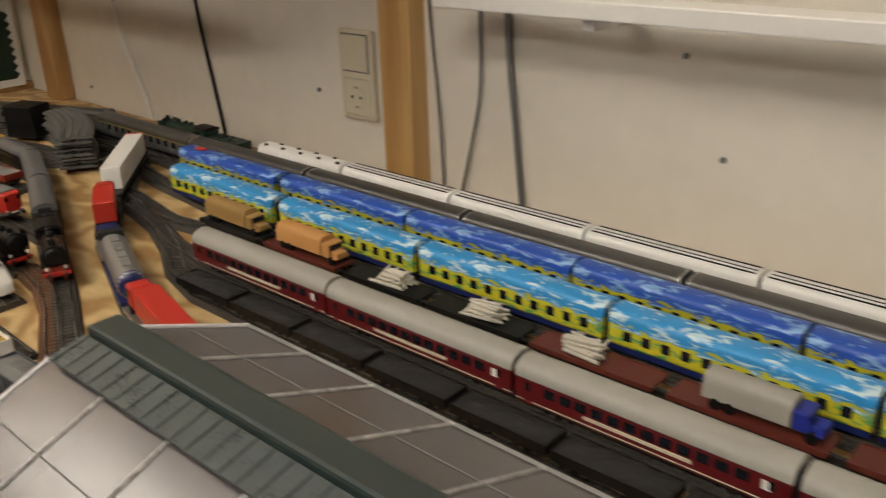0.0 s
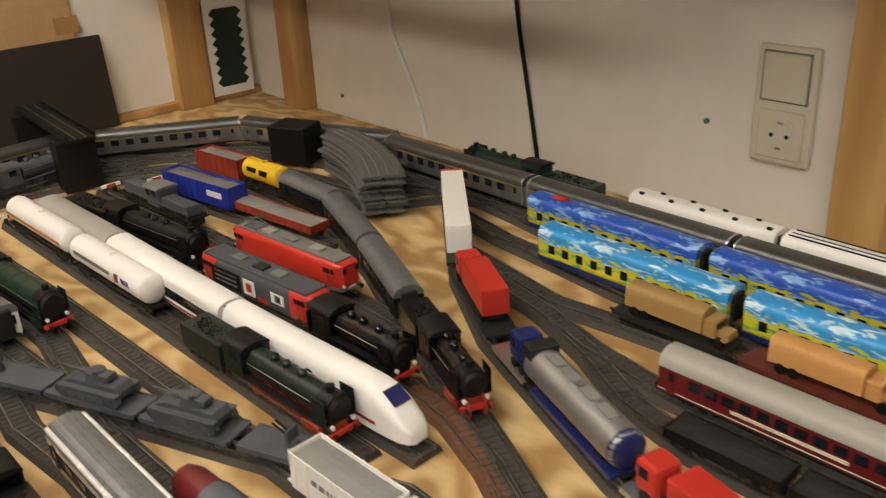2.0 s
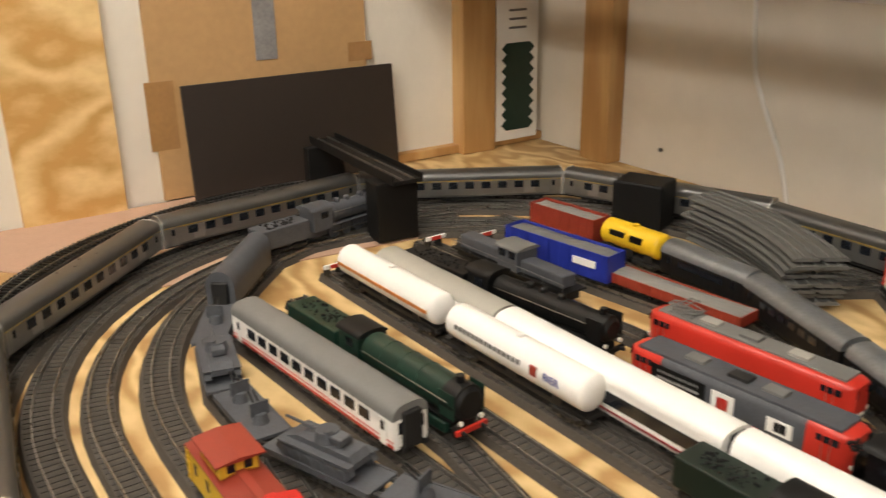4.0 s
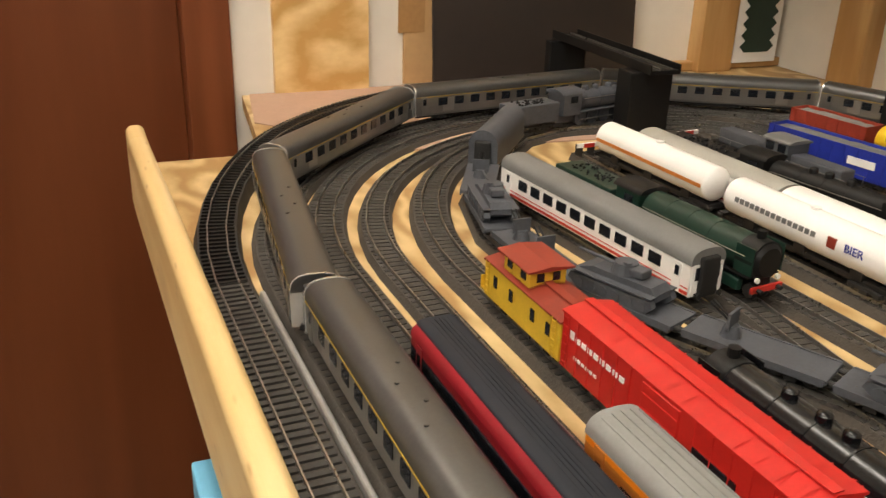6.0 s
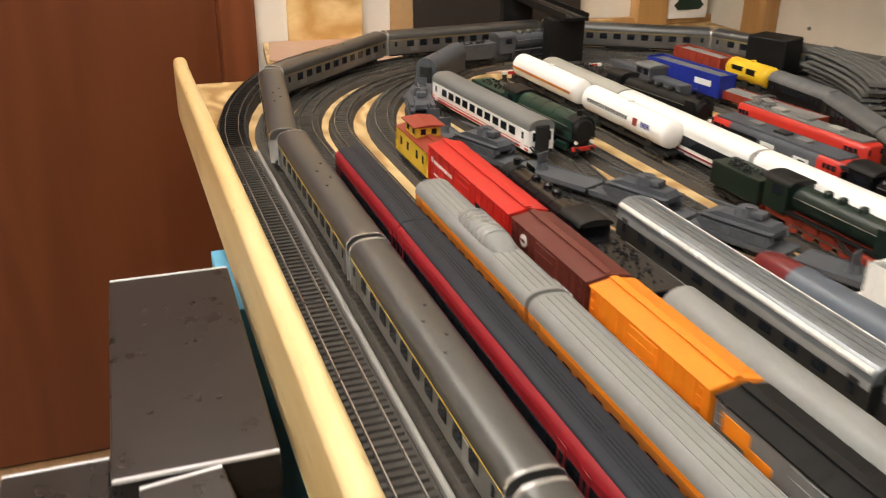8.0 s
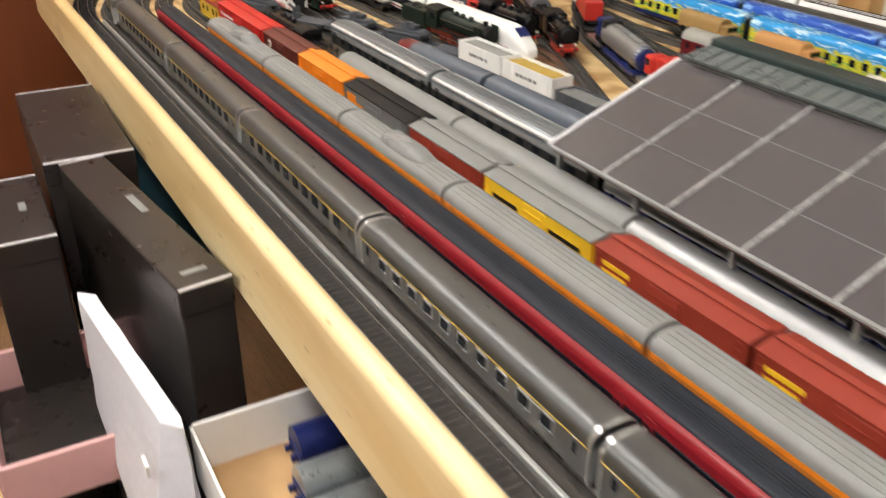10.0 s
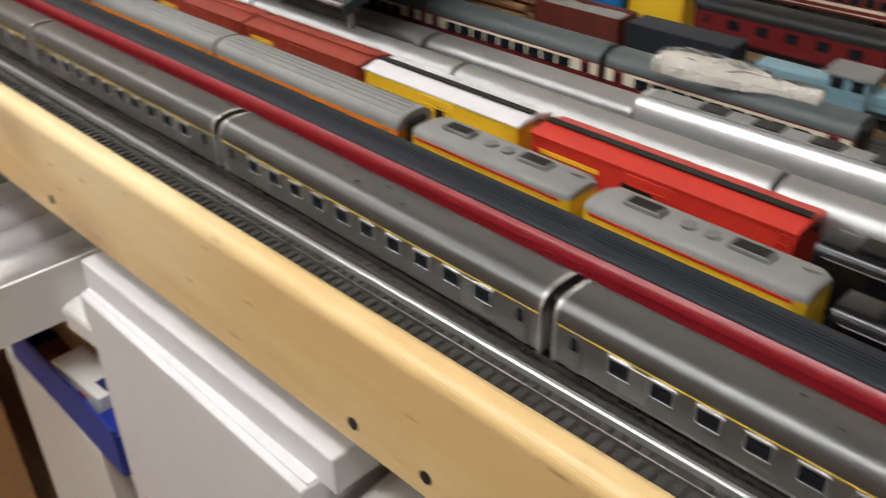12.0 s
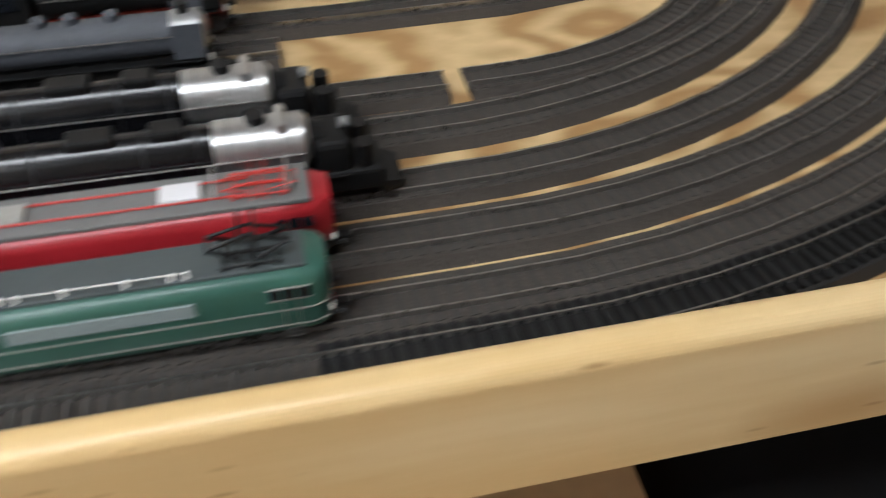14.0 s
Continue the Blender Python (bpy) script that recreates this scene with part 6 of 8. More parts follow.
def centre_cab(label, m, L=0.15):
    """A low switcher with long hoods, central cab, railings and a flat walkway."""
    t = thing("switcher_locomotive", label, "locomotive")
    part("walkway", box(bmnew(), -L / 2, L / 2, -0.0155, 0.0155, 0.013, 0.0155, 0.0004), BLACK, t)
    part("hood", box(bmnew(), -L / 2 + 0.010, -0.012, -0.010, 0.010, 0.0155, 0.032, 0.0018), m, t)
    part("hood", box(bmnew(), 0.020, L / 2 - 0.010, -0.010, 0.010, 0.0155, 0.030, 0.0018), m, t)
    c = part("cab", box(bmnew(), -0.012, 0.020, -0.0155, 0.0155, 0.0155, 0.040, 0.0008), m, t)
    part("cab_roof", loft(bmnew(), [(-0.015, roof_profile(0.034, 0.040, 0.044)), (0.023, roof_profile(0.034, 0.040, 0.044))]), MIDGREY, t)
    for s in (-1, 1):
        for x in (-0.004, 0.012):
            o = part("window", window_mesh(0.010, 0.008), None, c)
            o.location = (x, s * 0.0157, 0.034)
        part("railing", box(bmnew(), -L / 2 + 0.002, L / 2 - 0.002, s * 0.0152 - 0.0003, s * 0.0152 + 0.0003, 0.0235, 0.0241), MIDGREY, t)
        for k in range(7):
            x = -L / 2 + 0.004 + (L - 0.008) * k / 6
            part("stanchion", box(bmnew(), x - 0.0003, x + 0.0003, s * 0.0152 - 0.0003, s * 0.0152 + 0.0003, 0.0155, 0.024), MIDGREY, t)
    part("underframe", box(bmnew(), -L / 2 + 0.004, L / 2 - 0.004, -0.010, 0.010, 0.004, 0.0135), DARK, t)
    bogies(t, (-L / 2 + 0.032, L / 2 - 0.032))
    return t


line(centre_cab("dark grey diesel switcher with railings", DGREY, 0.19), -0.70, -0.492, -0.51, -0.478)


def gondola(label, L, m, load=None, h=0.024, zb=0.010, w=0.031, group="open wagons"):
    """An open wagon: floor, four walls with ribs, optional load."""
    t = thing("open_wagon", label, "freight car", group)
    part("floor", box(bmnew(), -L / 2, L / 2, -w / 2, w / 2, zb - 0.001, zb + 0.002), m, t)
    for s in (-1, 1):
        part("side_wall", box(bmnew(), -L / 2, L / 2, s * (w / 2 - 0.0006) - 0.0006, s * (w / 2 - 0.0006) + 0.0006, zb, zb + h, 0.0002), m, t)
        part("end_wall", box(bmnew(), s * (L / 2 - 0.0006) - 0.0006, s * (L / 2 - 0.0006) + 0.0006, -w / 2, w / 2, zb, zb + h, 0.0002), m, t)
        for k in range(max(3, int(L / 0.014))):
            n = max(3, int(L / 0.014))
            x = -L / 2 + L * (k + 0.5) / n
            part("side_rib", box(bmnew(), x - 0.0006, x + 0.0006, s * (w / 2) - 0.0008, s * (w / 2) + 0.0010, zb, zb + h), m, t)
    if load:
        bm = bmnew()
        n = 14
        grid = [[bm.verts.new((-L / 2 + 0.001 + (L - 0.002) * i / n, -w / 2 + 0.001 + (w - 0.002) * j / 5, zb + h * 0.88 + 0.0035 * math.sin(math.pi * j / 5) * math.sin(math.pi * i / n) ** 0.5 + random.uniform(-0.0007, 0.0007))) for j in range(6)] for i in range(n + 1)]
        for i in range(n):
            for j in range(5):
                bm.faces.new((grid[i][j], grid[i + 1][j], grid[i + 1][j + 1], grid[i][j + 1]))
        part("load", bm, load, t)
    part("underframe", box(bmnew(), -L / 2 + 0.003, L / 2 - 0.003, -0.008, 0.008, 0.005, zb - 0.0005), DARK, t)
    bogies(t, (-L / 2 + 0.02, L / 2 - 0.02))
    return t


g = gondola("blue open wagon with a dark cover", 0.152, BLUE, MIDGREY, h=0.030)
for s in (-1, 1):
    part("lettering_bar", box(bmnew(), 0.028, 0.060, s * 0.0158 - 0.0008, s * 0.0158 + 0.0008, 0.022, 0.030), WHITE, g)
line(g, -0.668, -0.437, -0.518, -0.414)
line(gondola("low brown wagon with a grey load", 0.185, OXIDE, GREYR, h=0.010), -0.546, -0.409, -0.363, -0.388)
line(gondola("brown box wagon with a grey roof", 0.105, OXIDE, GREYR, h=0.030), -0.722, -0.356, -0.617, -0.343)
ty = tank_car("small yellow tank car with black markings", 0.088, YELLOW, r=0.0155, logo=((-0.3, -0.05, 0.1, 0.5, BLACK), (0.05, 0.25, 0.0, 0.5, BLACK)))
line(ty, -0.606, -0.344, -0.518, -0.339)
for xa, ya, xb, yb in ((-0.510, -0.338, -0.395, -0.342), (-0.388, -0.346, -0.248, -0.397), (-0.240, -0.401, -0.108, -0.455)):
    L = run((xa, ya), (xb, yb))
    t = coach("dark coach with a satin grey arched roof", L, BLACK, SATGREY, zs=0.032, zt=0.044, windows=6, win=(0.011, 0.007), group="dark grey-roofed coaches", power=2.0)
    line(t, xa, ya, xb, yb)
bs = steam_loco("black steam locomotive with red wheels and buffer beam", BLACKG, L=0.105, tender=0.055, frame_m=OXIDE)
line(bs, -0.040, -0.483, 0.058, -0.522)


def container_truck(label, cab_m, box_m, L=0.11, trailer=0.085, dark=None):
    """A lorry with a long box body on a flat wagon."""
    t = thing("toy_lorry", label, "model lorry", "model lorries")
    x1 = L / 2
    c = part("cab", box(bmnew(), x1 - 0.023, x1, -0.0128, 0.0128, 0.006, 0.033, 0.0045), cab_m, t)
    o = part("windscreen", window_mesh(0.022, 0.010), None, c)
    o.matrix_basis = pose(x1 + 0.0002, 0, 0.024, 0, 0, 90)
    for s in (-1, 1):
        o = part("side_window", window_mesh(0.009, 0.008), None, c)
        o.location = (x1 - 0.010, s * 0.0130, 0.0245)
    part("box_body", box(bmnew(), -L / 2, x1 - 0.034, -0.0140, 0.0140, 0.009, 0.037, 0.0016), box_m, t)
    part("chassis", box(bmnew(), -L / 2 + 0.002, x1 - 0.004, -0.007, 0.007, 0.004, 0.009), DARK, t)
    for x in (-L / 2 + 0.010, -L / 2 + 0.022, x1 - 0.012):
        for s in (-1, 1):
            part("wheel", cyl(bmnew(), (x, s * 0.009, 0.005), (x, s * 0.0135, 0.005), 0.005, seg=14), BLACK, t)
    return t


def on_flat(flat_m, flat_label, xa, ya, xb, yb, loads):
    """A flat car with things standing on its deck: (thing, place along it, turned)."""
    L = run((xa, ya), (xb, yb))
    f = flat_car(flat_label, L - 0.008, flat_m)
    line(f, xa, ya, xb, yb)
    a = math.atan2(yb - ya, xb - xa)
    for t, u, turned in loads:
        put(t, (xa + xb) / 2 + u * math.cos(a), (ya + yb) / 2 + u * math.sin(a), math.degrees(a) + turned, ZR + 0.0005 + 0.0125)


def plain_box(name, label, m, L, w=0.029, h=0.034, cat="container"):
    t = thing(name, label, cat)
    part("body", box(bmnew(), -L / 2, L / 2, -w / 2, w / 2, 0, h, 0.001), m, t)
    for k in range(int(L / 0.006)):
        x = -L / 2 + 0.003 + k * 0.006
        part("corrugation", box(bmnew(), x - 0.001, x + 0.001, -w / 2 - 0.0004, w / 2 + 0.0004, 0.002, h - 0.002), m, t)
    part("door_frame", box(bmnew(), L / 2 - 0.0004, L / 2 + 0.0006, -w / 2 + 0.002, w / 2 - 0.002, 0.003, h - 0.003), m, t)
    return t


crate = plain_box("container", "long white container with a red rear end", WHITE, 0.195)
part("red_end", box(bmnew(), -0.1025, -0.0965, -0.0150, 0.0150, 0.001, 0.0346, 0.0008), RED, crate, "red rear end")
on_flat(DARK, "flat car carrying a white box body with a red end", -0.335, -0.188, -0.155, -0.340, [(crate, -0.01, 0)])
on_flat(DARK, "flat car carrying a red lorry", -0.152, -0.343, -0.005, -0.424, [(container_truck("red lorry with a red box body", RED, RED, 0.115), 0.0, 180)])
on_flat(SILVER, "bare silver metal flat car", 0.000, -0.427, 0.070, -0.455, [(container_truck("dark blue tractor lorry on a flat car", NAVY, DARK, 0.05), 0.022, 180)])
on_flat(NAVY, "dark blue low-loader flat car", 0.075, -0.457, 0.205, -0.505, [])
tk = tank_car("silver and blue tank trailer with a domed blue end", 0.145, SILVERR, r=0.0165)
part("blue_end", ball(bmnew(), (0.0665, 0, 0.030), 0.0168, sx=0.5, seg=20), NAVY, tk, smooth=True)
for k in range(4):
    part("roof_panel", box(bmnew(), -0.05 + k * 0.027, -0.03 + k * 0.027, -0.005, 0.005, 0.0463, 0.0472, 0.0003), GREYR, tk)
line(tk, 0.062, -0.452, 0.205, -0.505)
on_flat(SILVER, "bare metal flat car carrying a long red lorry", 0.205, -0.505, 0.42, -0.556, [(container_truck("long bright red lorry with a red box body", RED, RED, 0.19), 0.0, 180)])

# hopper cars
hp = gondola("white ribbed hopper car with a grey load", 0.100, WHITE, GREYR, h=0.031)
hp2 = gondola("white ribbed hopper car with a mustard load", 0.104, WHITE, GOLD, h=0.031)
for g_, L_ in ((hp, 0.100), (hp2, 0.104)):
    for e in (-1, 1):
        part("end_platform", box(bmnew(), e * L_ / 2 - 0.007, e * L_ / 2 + 0.003, -0.0145, 0.0145, 0.0100, 0.0120, 0.0003), WHITE, g_)
        part("end_ladder", ladder_bm(e * (L_ / 2 + 0.001), -0.0125, 0.011, 0.040), WHITE, g_)
    for s in (-1, 1):
        for k in range(5):
            part("lettering_bar", box(bmnew(), -0.022 + k * 0.009, -0.016 + k * 0.009, s * 0.0155 - 0.0007, s * 0.0155 + 0.0007, 0.026, 0.030), MIDGREY, g_)
line(hp, 0.030, -0.672, 0.132, -0.668)
line(hp2, 0.136, -0.668, 0.240, -0.664)
line(gondola("dark blue open freight wagon", 0.075, DGREY, MIDGREY, h=0.02), 0.245, -0.664, 0.320, -0.661)
line(gondola("low brown wooden open wagon", 0.085, OXIDE, OXIDE, h=0.014), 0.325, -0.661, 0.410, -0.658)
# slate-blue train with a maroon tail
line(coach("slate-blue streamliner coach with roof vents", 0.165, SLATE, SLATE, zs=0.03, zt=0.045, windows=7, win=(0.012, 0.007), group="slate-blue coaches", power=2.0), 0.030, -0.748, 0.195, -0.738)
line(coach("slate-blue streamliner coach with slate roof", 0.235, SLATE, SLATE, zs=0.03, zt=0.045, windows=8, win=(0.012, 0.007), group="slate-blue coaches", power=2.0), 0.205, -0.737, 0.440, -0.730)
tl = thing("tail_car", "short maroon round-ended observation car", "passenger coach")
part("tail", loft(bmnew(), [(0.024, roof_profile(0.031, 0.008, 0.044, 14, 3)), (-0.004, roof_profile(0.031, 0.008, 0.044, 14, 3)), (-0.016, roof_profile(0.025, 0.008, 0.041, 14, 3)), (-0.022, roof_profile(0.014, 0.009, 0.034, 14, 3))]), MAROON, tl, smooth=True)
part("underframe", box(bmnew(), -0.012, 0.022, -0.010, 0.010, 0.0, 0.0085), DARK, tl)
line(tl, -0.012, -0.7505, 0.028, -0.748)
bm = cyl(bmnew(), (-0.022, 0, 0.016), (0.006, 0, 0.030), 0.012, 0.016, seg=18)
mx = thing("cement_mixer_load", "orange and blue drum on a wagon", "model load")
part("drum", bm, ORANGE, mx, smooth=True)
part("drum_end", cyl(bmnew(), (0.006, 0, 0.030), (0.024, 0, 0.039), 0.016, 0.009, seg=18), BLUE, mx)
part("cradle", box(bmnew(), -0.026, 0.026, -0.010, 0.010, 0.0, 0.016, 0.001), DARK, mx)
line(mx, 0.318, -0.612, 0.358, -0.604)

# grey military train on the inner curve
def army_flat(k, s_mid, L, loads):
    f = flat_car("grey flat car of a military train", L, DGREY, group="grey military train")
    m = couple(f, ARMY, s_mid, L)
    f.matrix_basis = m
    for t, u in loads:
        t.matrix_basis = m @ pose(u, 0, 0.0125)


def gun(label):
    t = thing("toy_gun", label, "model gun", "model guns")
    part("mount", cyl(bmnew(), (0, 0, 0), (0, 0, 0.008), 0.007, 0.005, seg=12), DGREY, t)
    for y in (-0.002, 0.002):
        part("gun_barrel", cyl(bmnew(), (0, y, 0.010), (0.016, y, 0.020), 0.0009, seg=8), BLACK, t)
    part("shield", box(bmnew(), -0.001, 0.001, -0.008, 0.008, 0.006, 0.018, 0.0003), DGREY, t)
    return t


armyl = steam_loco("grey military steam locomotive with tender", DGREY, L=0.13, tender=0.07, frame_m=DGREY, detail=DGREY, front=DGREY)
armyl.matrix_basis = couple(armyl, ARMY, 0.17, 0.13)
van = coach("grey rounded covered van of a military train", 0.125, DGREY, DGREY, w=0.031, zs=0.030, zt=0.047, windows=0, doors=False, group="grey military train", power=2.0, category="freight car", name="covered_van")
van.matrix_basis = couple(van, ARMY, 0.395, 0.11)
tank0 = army_tank(DGREY, "dark grey model tank on a flat car")
spots = [(0.505, 0.09, [("gun", 0.0)]), (0.600, 0.09, [("tank", 0.0)]), (0.690, 0.085, [("gun", -0.02), ("gun", 0.02)]), (0.790, 0.105, [("tank", 0.0)]), (0.895, 0.095, [("gun", 0.02)]), (1.000, 0.105, [("tank", 0.0)]), (1.105, 0.095, [("tank", 0.0)]), (1.205, 0.09, [("gun", 0.0)])]
used = False
for s_mid, L, what in spots:
    loads = []
    for w, u in what:
        if w == "gun":
            loads.append((gun("dark grey anti-aircraft gun on a flat car"), u))
        elif not used:
            used = True
            loads.append((tank0, u))
        else:
            loads.append((copy_thing(tank0, Matrix()), u))
    army_flat(0, s_mid, L, loads)

# ---- trains along the wall ----
yw = YB[0]
for xa, xb in ((-0.395, -0.14),):
    st = steam_loco("black and dark green steam locomotive with tender by the wall", DGREEN, L=0.15, tender=0.085, frame_m=BLACK, detail=BLACK, front=BLACK)
    line(st, -0.245, yw, -0.395, yw)
wr = coach("coach with a plain white roof and small black fittings", 0.19, MIDGREY, WHITE, zs=0.034, zt=0.047, windows=8, group="white-roofed coaches", vents=5, power=3.0)
for k in range(9):
    part("roof_fitting", box(bmnew(), -0.085 + k * 0.021, -0.079 + k * 0.021, -0.010 + 0.014 * (k % 2), -0.007 + 0.014 * (k % 2), 0.0455, 0.0490, 0.0003), BLACK, wr, "small black roof fitting")
line(wr, -0.097, yw, 0.093, yw)
wr2 = coach("coach with a white roof and dark roof rails", 0.203, MIDGREY, WHITE, zs=0.034, zt=0.047, windows=8, group="white-roofed coaches", power=3.0)
for f in (-0.0095, -0.002, 0.008):
    part("roof_rail", box(bmnew(), -0.097, 0.097, f - 0.0004, f + 0.0004, 0.0462, 0.0478), BLACK, wr2)
for k in range(6):
    ob = wr2 if k == 0 else copy_thing(wr2, Matrix())
    line(ob, 0.102 + 0.2085 * k, yw, 0.305 + 0.2085 * k, yw)
# two painted trains
ba = coach("painted coach with dark blue sky and yellow meadow livery", 0.239, LIV_A, LIV_A, zb=0.0125, zs=0.035, zt=0.048, windows=11, win=(0.0085, 0.0095), winz=0.0245, stripes=((0.0075, 0.0128, NAVY),), group="painted coaches", power=3.0, doors=False)
for k, x in enumerate((-0.183, 0.072, 0.318, 0.563, 0.808, 1.053)):
    ob = ba if k == 0 else copy_thing(ba, Matrix())
    line(ob, x, YB[2], x + 0.239, YB[2])
part("roof_box", box(bmnew(), -0.09, -0.07, -0.005, 0.005, 0.047, 0.0505, 0.0008), RED, ba)
bb = coach("painted coach with light blue cloudy sky and green meadow livery", 0.239, LIV_B, LIV_B, zb=0.0125, zs=0.035, zt=0.048, windows=11, win=(0.0085, 0.0095), winz=0.0245, stripes=((0.0075, 0.0128, NAVY),), group="painted coaches", power=3.0, doors=False)
for k, x in enumerate((-0.107, 0.150, 0.400, 0.647, 0.893, 1.140)):
    ob = bb if k == 0 else copy_thing(bb, Matrix())
    line(ob, x, YB[3] + 0.004, x + 0.239, YB[3] + 0.004)
# lorries and scrap on flat cars
yt = YB[4]


def scrap(label):
    t = thing("scrap_load", label, "model load", "white plastic loads")
    for row, (n, half) in enumerate(((7, 0.0105), (6, 0.009), (5, 0.007), (3, 0.004))):
        for k in range(n):
            y = -half + 2 * half * k / (n - 1) + random.uniform(-0.0008, 0.0008)
            z = 0.0024 + row * 0.0036
            c, hl = random.uniform(-0.005, 0.005), random.uniform(0.016, 0.024) - row * 0.0015
            w = random.uniform(-0.003, 0.003)
            bm = cyl(bmnew(), (c - hl, y - w, z), (c + hl, y + w, z + random.uniform(-0.0008, 0.0016)), random.uniform(0.0014, 0.0021), seg=8)
            part("rod", bm, BONE, t)
    for k in range(4):
        x = -0.015 + 0.010 * k + random.uniform(-0.002, 0.002)
        bm = cyl(bmnew(), (x, -0.0125, 0.0045 + random.uniform(0, 0.004)), (x + random.uniform(-0.006, 0.006), 0.011, 0.0125 + random.uniform(0, 0.003)), 0.0015, seg=8)
        part("rod", bm, BONE, t)
    return t


on_flat(DARK, "dark flat car carrying a tan lorry", 0.030, yt, 0.165, yt, [(lorry(TAN, TAN, "tan canvas-covered six-wheel army lorry", 0.112), 0.006, 0)])
on_flat(BROWN, "brown flat car carrying an orange-tan lorry", 0.170, yt, 0.313, yt, [(lorry(PEACH, PEACH, "orange-tan canvas-covered model army lorry", 0.108), 0.012, 0)])
on_flat(BLACK, "black flat car with a white load", 0.318, yt, 0.445, yt, [(scrap("pile of loose off-white plastic rods"), 0.012, 0)])
on_flat(BLACK, "black flat car with a white load", 0.450, yt, 0.580, yt, [(scrap("pile of loose off-white plastic rods"), 0.008, 0)])
on_flat(BROWN, "brown flat car with white loads", 0.585, yt, 0.725, yt, [(scrap("pile of loose off-white plastic rods"), -0.015, 0)])
on_flat(BROWN, "brown flat car with a blue lorry", 0.730, yt, 0.875, yt, [(lorry(BLUE, MAROONR, "blue model lorry with a grey cover", 0.1), 0.012, 0)])
on_flat(BROWN, "brown flat car with a blue lorry", 0.880, yt, 1.025, yt, [(lorry(BLUE, BLUE, "bright blue model lorry with matching blue cover", 0.1), 0.012, 0)])
# maroon coaches
mc = coach("maroon coach with a light grey roof and white signs", 0.237, MAROON, MAROONR, zs=0.033, zt=0.0465, windows=12, win=(0.0105, 0.008), winz=0.0255, stripes=((0.0115, 0.0124, CREAM),), group="maroon coaches", power=2.2)
for s in (-1, 1):
    part("sign", box(bmnew(), 0.098, 0.105, s * 0.0162 - 0.0006, s * 0.0162 + 0.0006, 0.021, 0.0285), WHITE, mc)
    part("lettering_bar", box(bmnew(), -0.05, 0.045, s * 0.0162 - 0.0005, s * 0.0162 + 0.0005, 0.0165, 0.0195), CREAM, mc)
ym = YB[5]
for k, x in enumerate((0.148, 0.392, 0.636, 0.880, 1.124)):
    ob = mc if k == 0 else copy_thing(mc, Matrix())
    line(ob, x, ym, x + 0.237, ym + 0.002)
# low dark wagons
gd = gondola("low black open wagon with bunks", 0.098, BLACK, DARK, h=0.008)
for k in range(9):
    ob = gd if k == 0 else copy_thing(gd, Matrix())
    line(ob, 0.190 + 0.104 * k, -0.431, 0.288 + 0.104 * k, -0.430)

# ---- under and beyond the canopy ----
cm = coach("maroon and cream coach with a slate roof", 0.205, MAROON, GREENROOF, zs=0.034, zt=0.0455, windows=9, win=(0.014, 0.008), winz=0.0265, stripes=((0.0225, 0.0325, CREAM),), group="maroon and cream coaches", power=2.2)
for k, x in enumerate((0.553, 0.766, 0.979, 1.192)):
    ob = cm if k == 0 else copy_thing(cm, Matrix())
    line(ob, x, -0.716, x + 0.205, -0.715)
bl = coach("bright blue coach with a navy roof and yellow base", 0.235, SKYB, NAVY, zs=0.034, zt=0.0455, windows=8, win=(0.014, 0.008), stripes=((0.0085, 0.0125, YELLOW),), group="blue coaches", power=2.4)
for k, x in enumerate((0.490, 0.733)):
    ob = bl if k == 0 else copy_thing(bl, Matrix())
    line(ob, x, -0.534, x + 0.235, -0.532)
line(coach("short bright blue coach with a yellow base", 0.098, SKYB, NAVY, zs=0.034, zt=0.0455, windows=3, win=(0.014, 0.008), stripes=((0.0085, 0.0125, YELLOW),), group="blue coaches", power=2.4), 0.976, -0.532, 1.074, -0.531)
on_flat(BLACK, "black stake car loaded with logs", 0.875, -0.633, 1.035, -0.631, [])
for k in range(9):
    t = thing("log", "brown timber log lying on a stake car", "log", "logs on the stake car")
    bm = cyl(bmnew(), (-0.075, 0, 0), (0.075, 0, 0), 0.0048, 0.0040, seg=10)
    part("trunk", bm, LOGS, t)
    row = 0 if k < 4 else (1 if k < 7 else 2)
    j = k if k < 4 else (k - 4 if k < 7 else k - 7)
    put(t, 0.957 + random.uniform(-0.004, 0.004), -0.632 - 0.0145 + j * 0.0095 + row * 0.0048, random.uniform(-2, 2), ZR + 0.0132 + 0.0048 + row * 0.0084)
line(gondola("brown wagon with a grey tarpaulin", 0.097, BROWN, GREYR, h=0.03), 1.043, -0.630, 1.140, -0.628)
line(plain_box("loaded_crate", "matt black covered load on a wagon", DARKR, 0.105, 0.030, 0.040, "model load"), 1.148, -0.628, 1.253, -0.626)
line(boxcar("short yellow works wagon with a black roof hatch", 0.062, YELLOW, YELLOW, zs=0.038, door=False, walk_m=BLACK), 1.085, -0.531, 1.147, -0.530)
line(centre_cab("light blue diesel locomotive with railings", mat("powder_blue", (0.18, 0.30, 0.36), 0.4), 0.17), 1.262, -0.626, 1.432, -0.622)
line(steam_loco("black steam locomotive with brass fittings", BLACK, L=0.15, tender=0.08, frame_m=OXIDE, front=BLACK), 1.68, -0.742, 1.83, -0.741)
line(steam_loco("black steam locomotive with a grey patched boiler", DGREY, L=0.16, tender=0.09, frame_m=BLACK, front=BLACK, smoke=SILVERR), 1.66, -0.80, 1.82, -0.80)
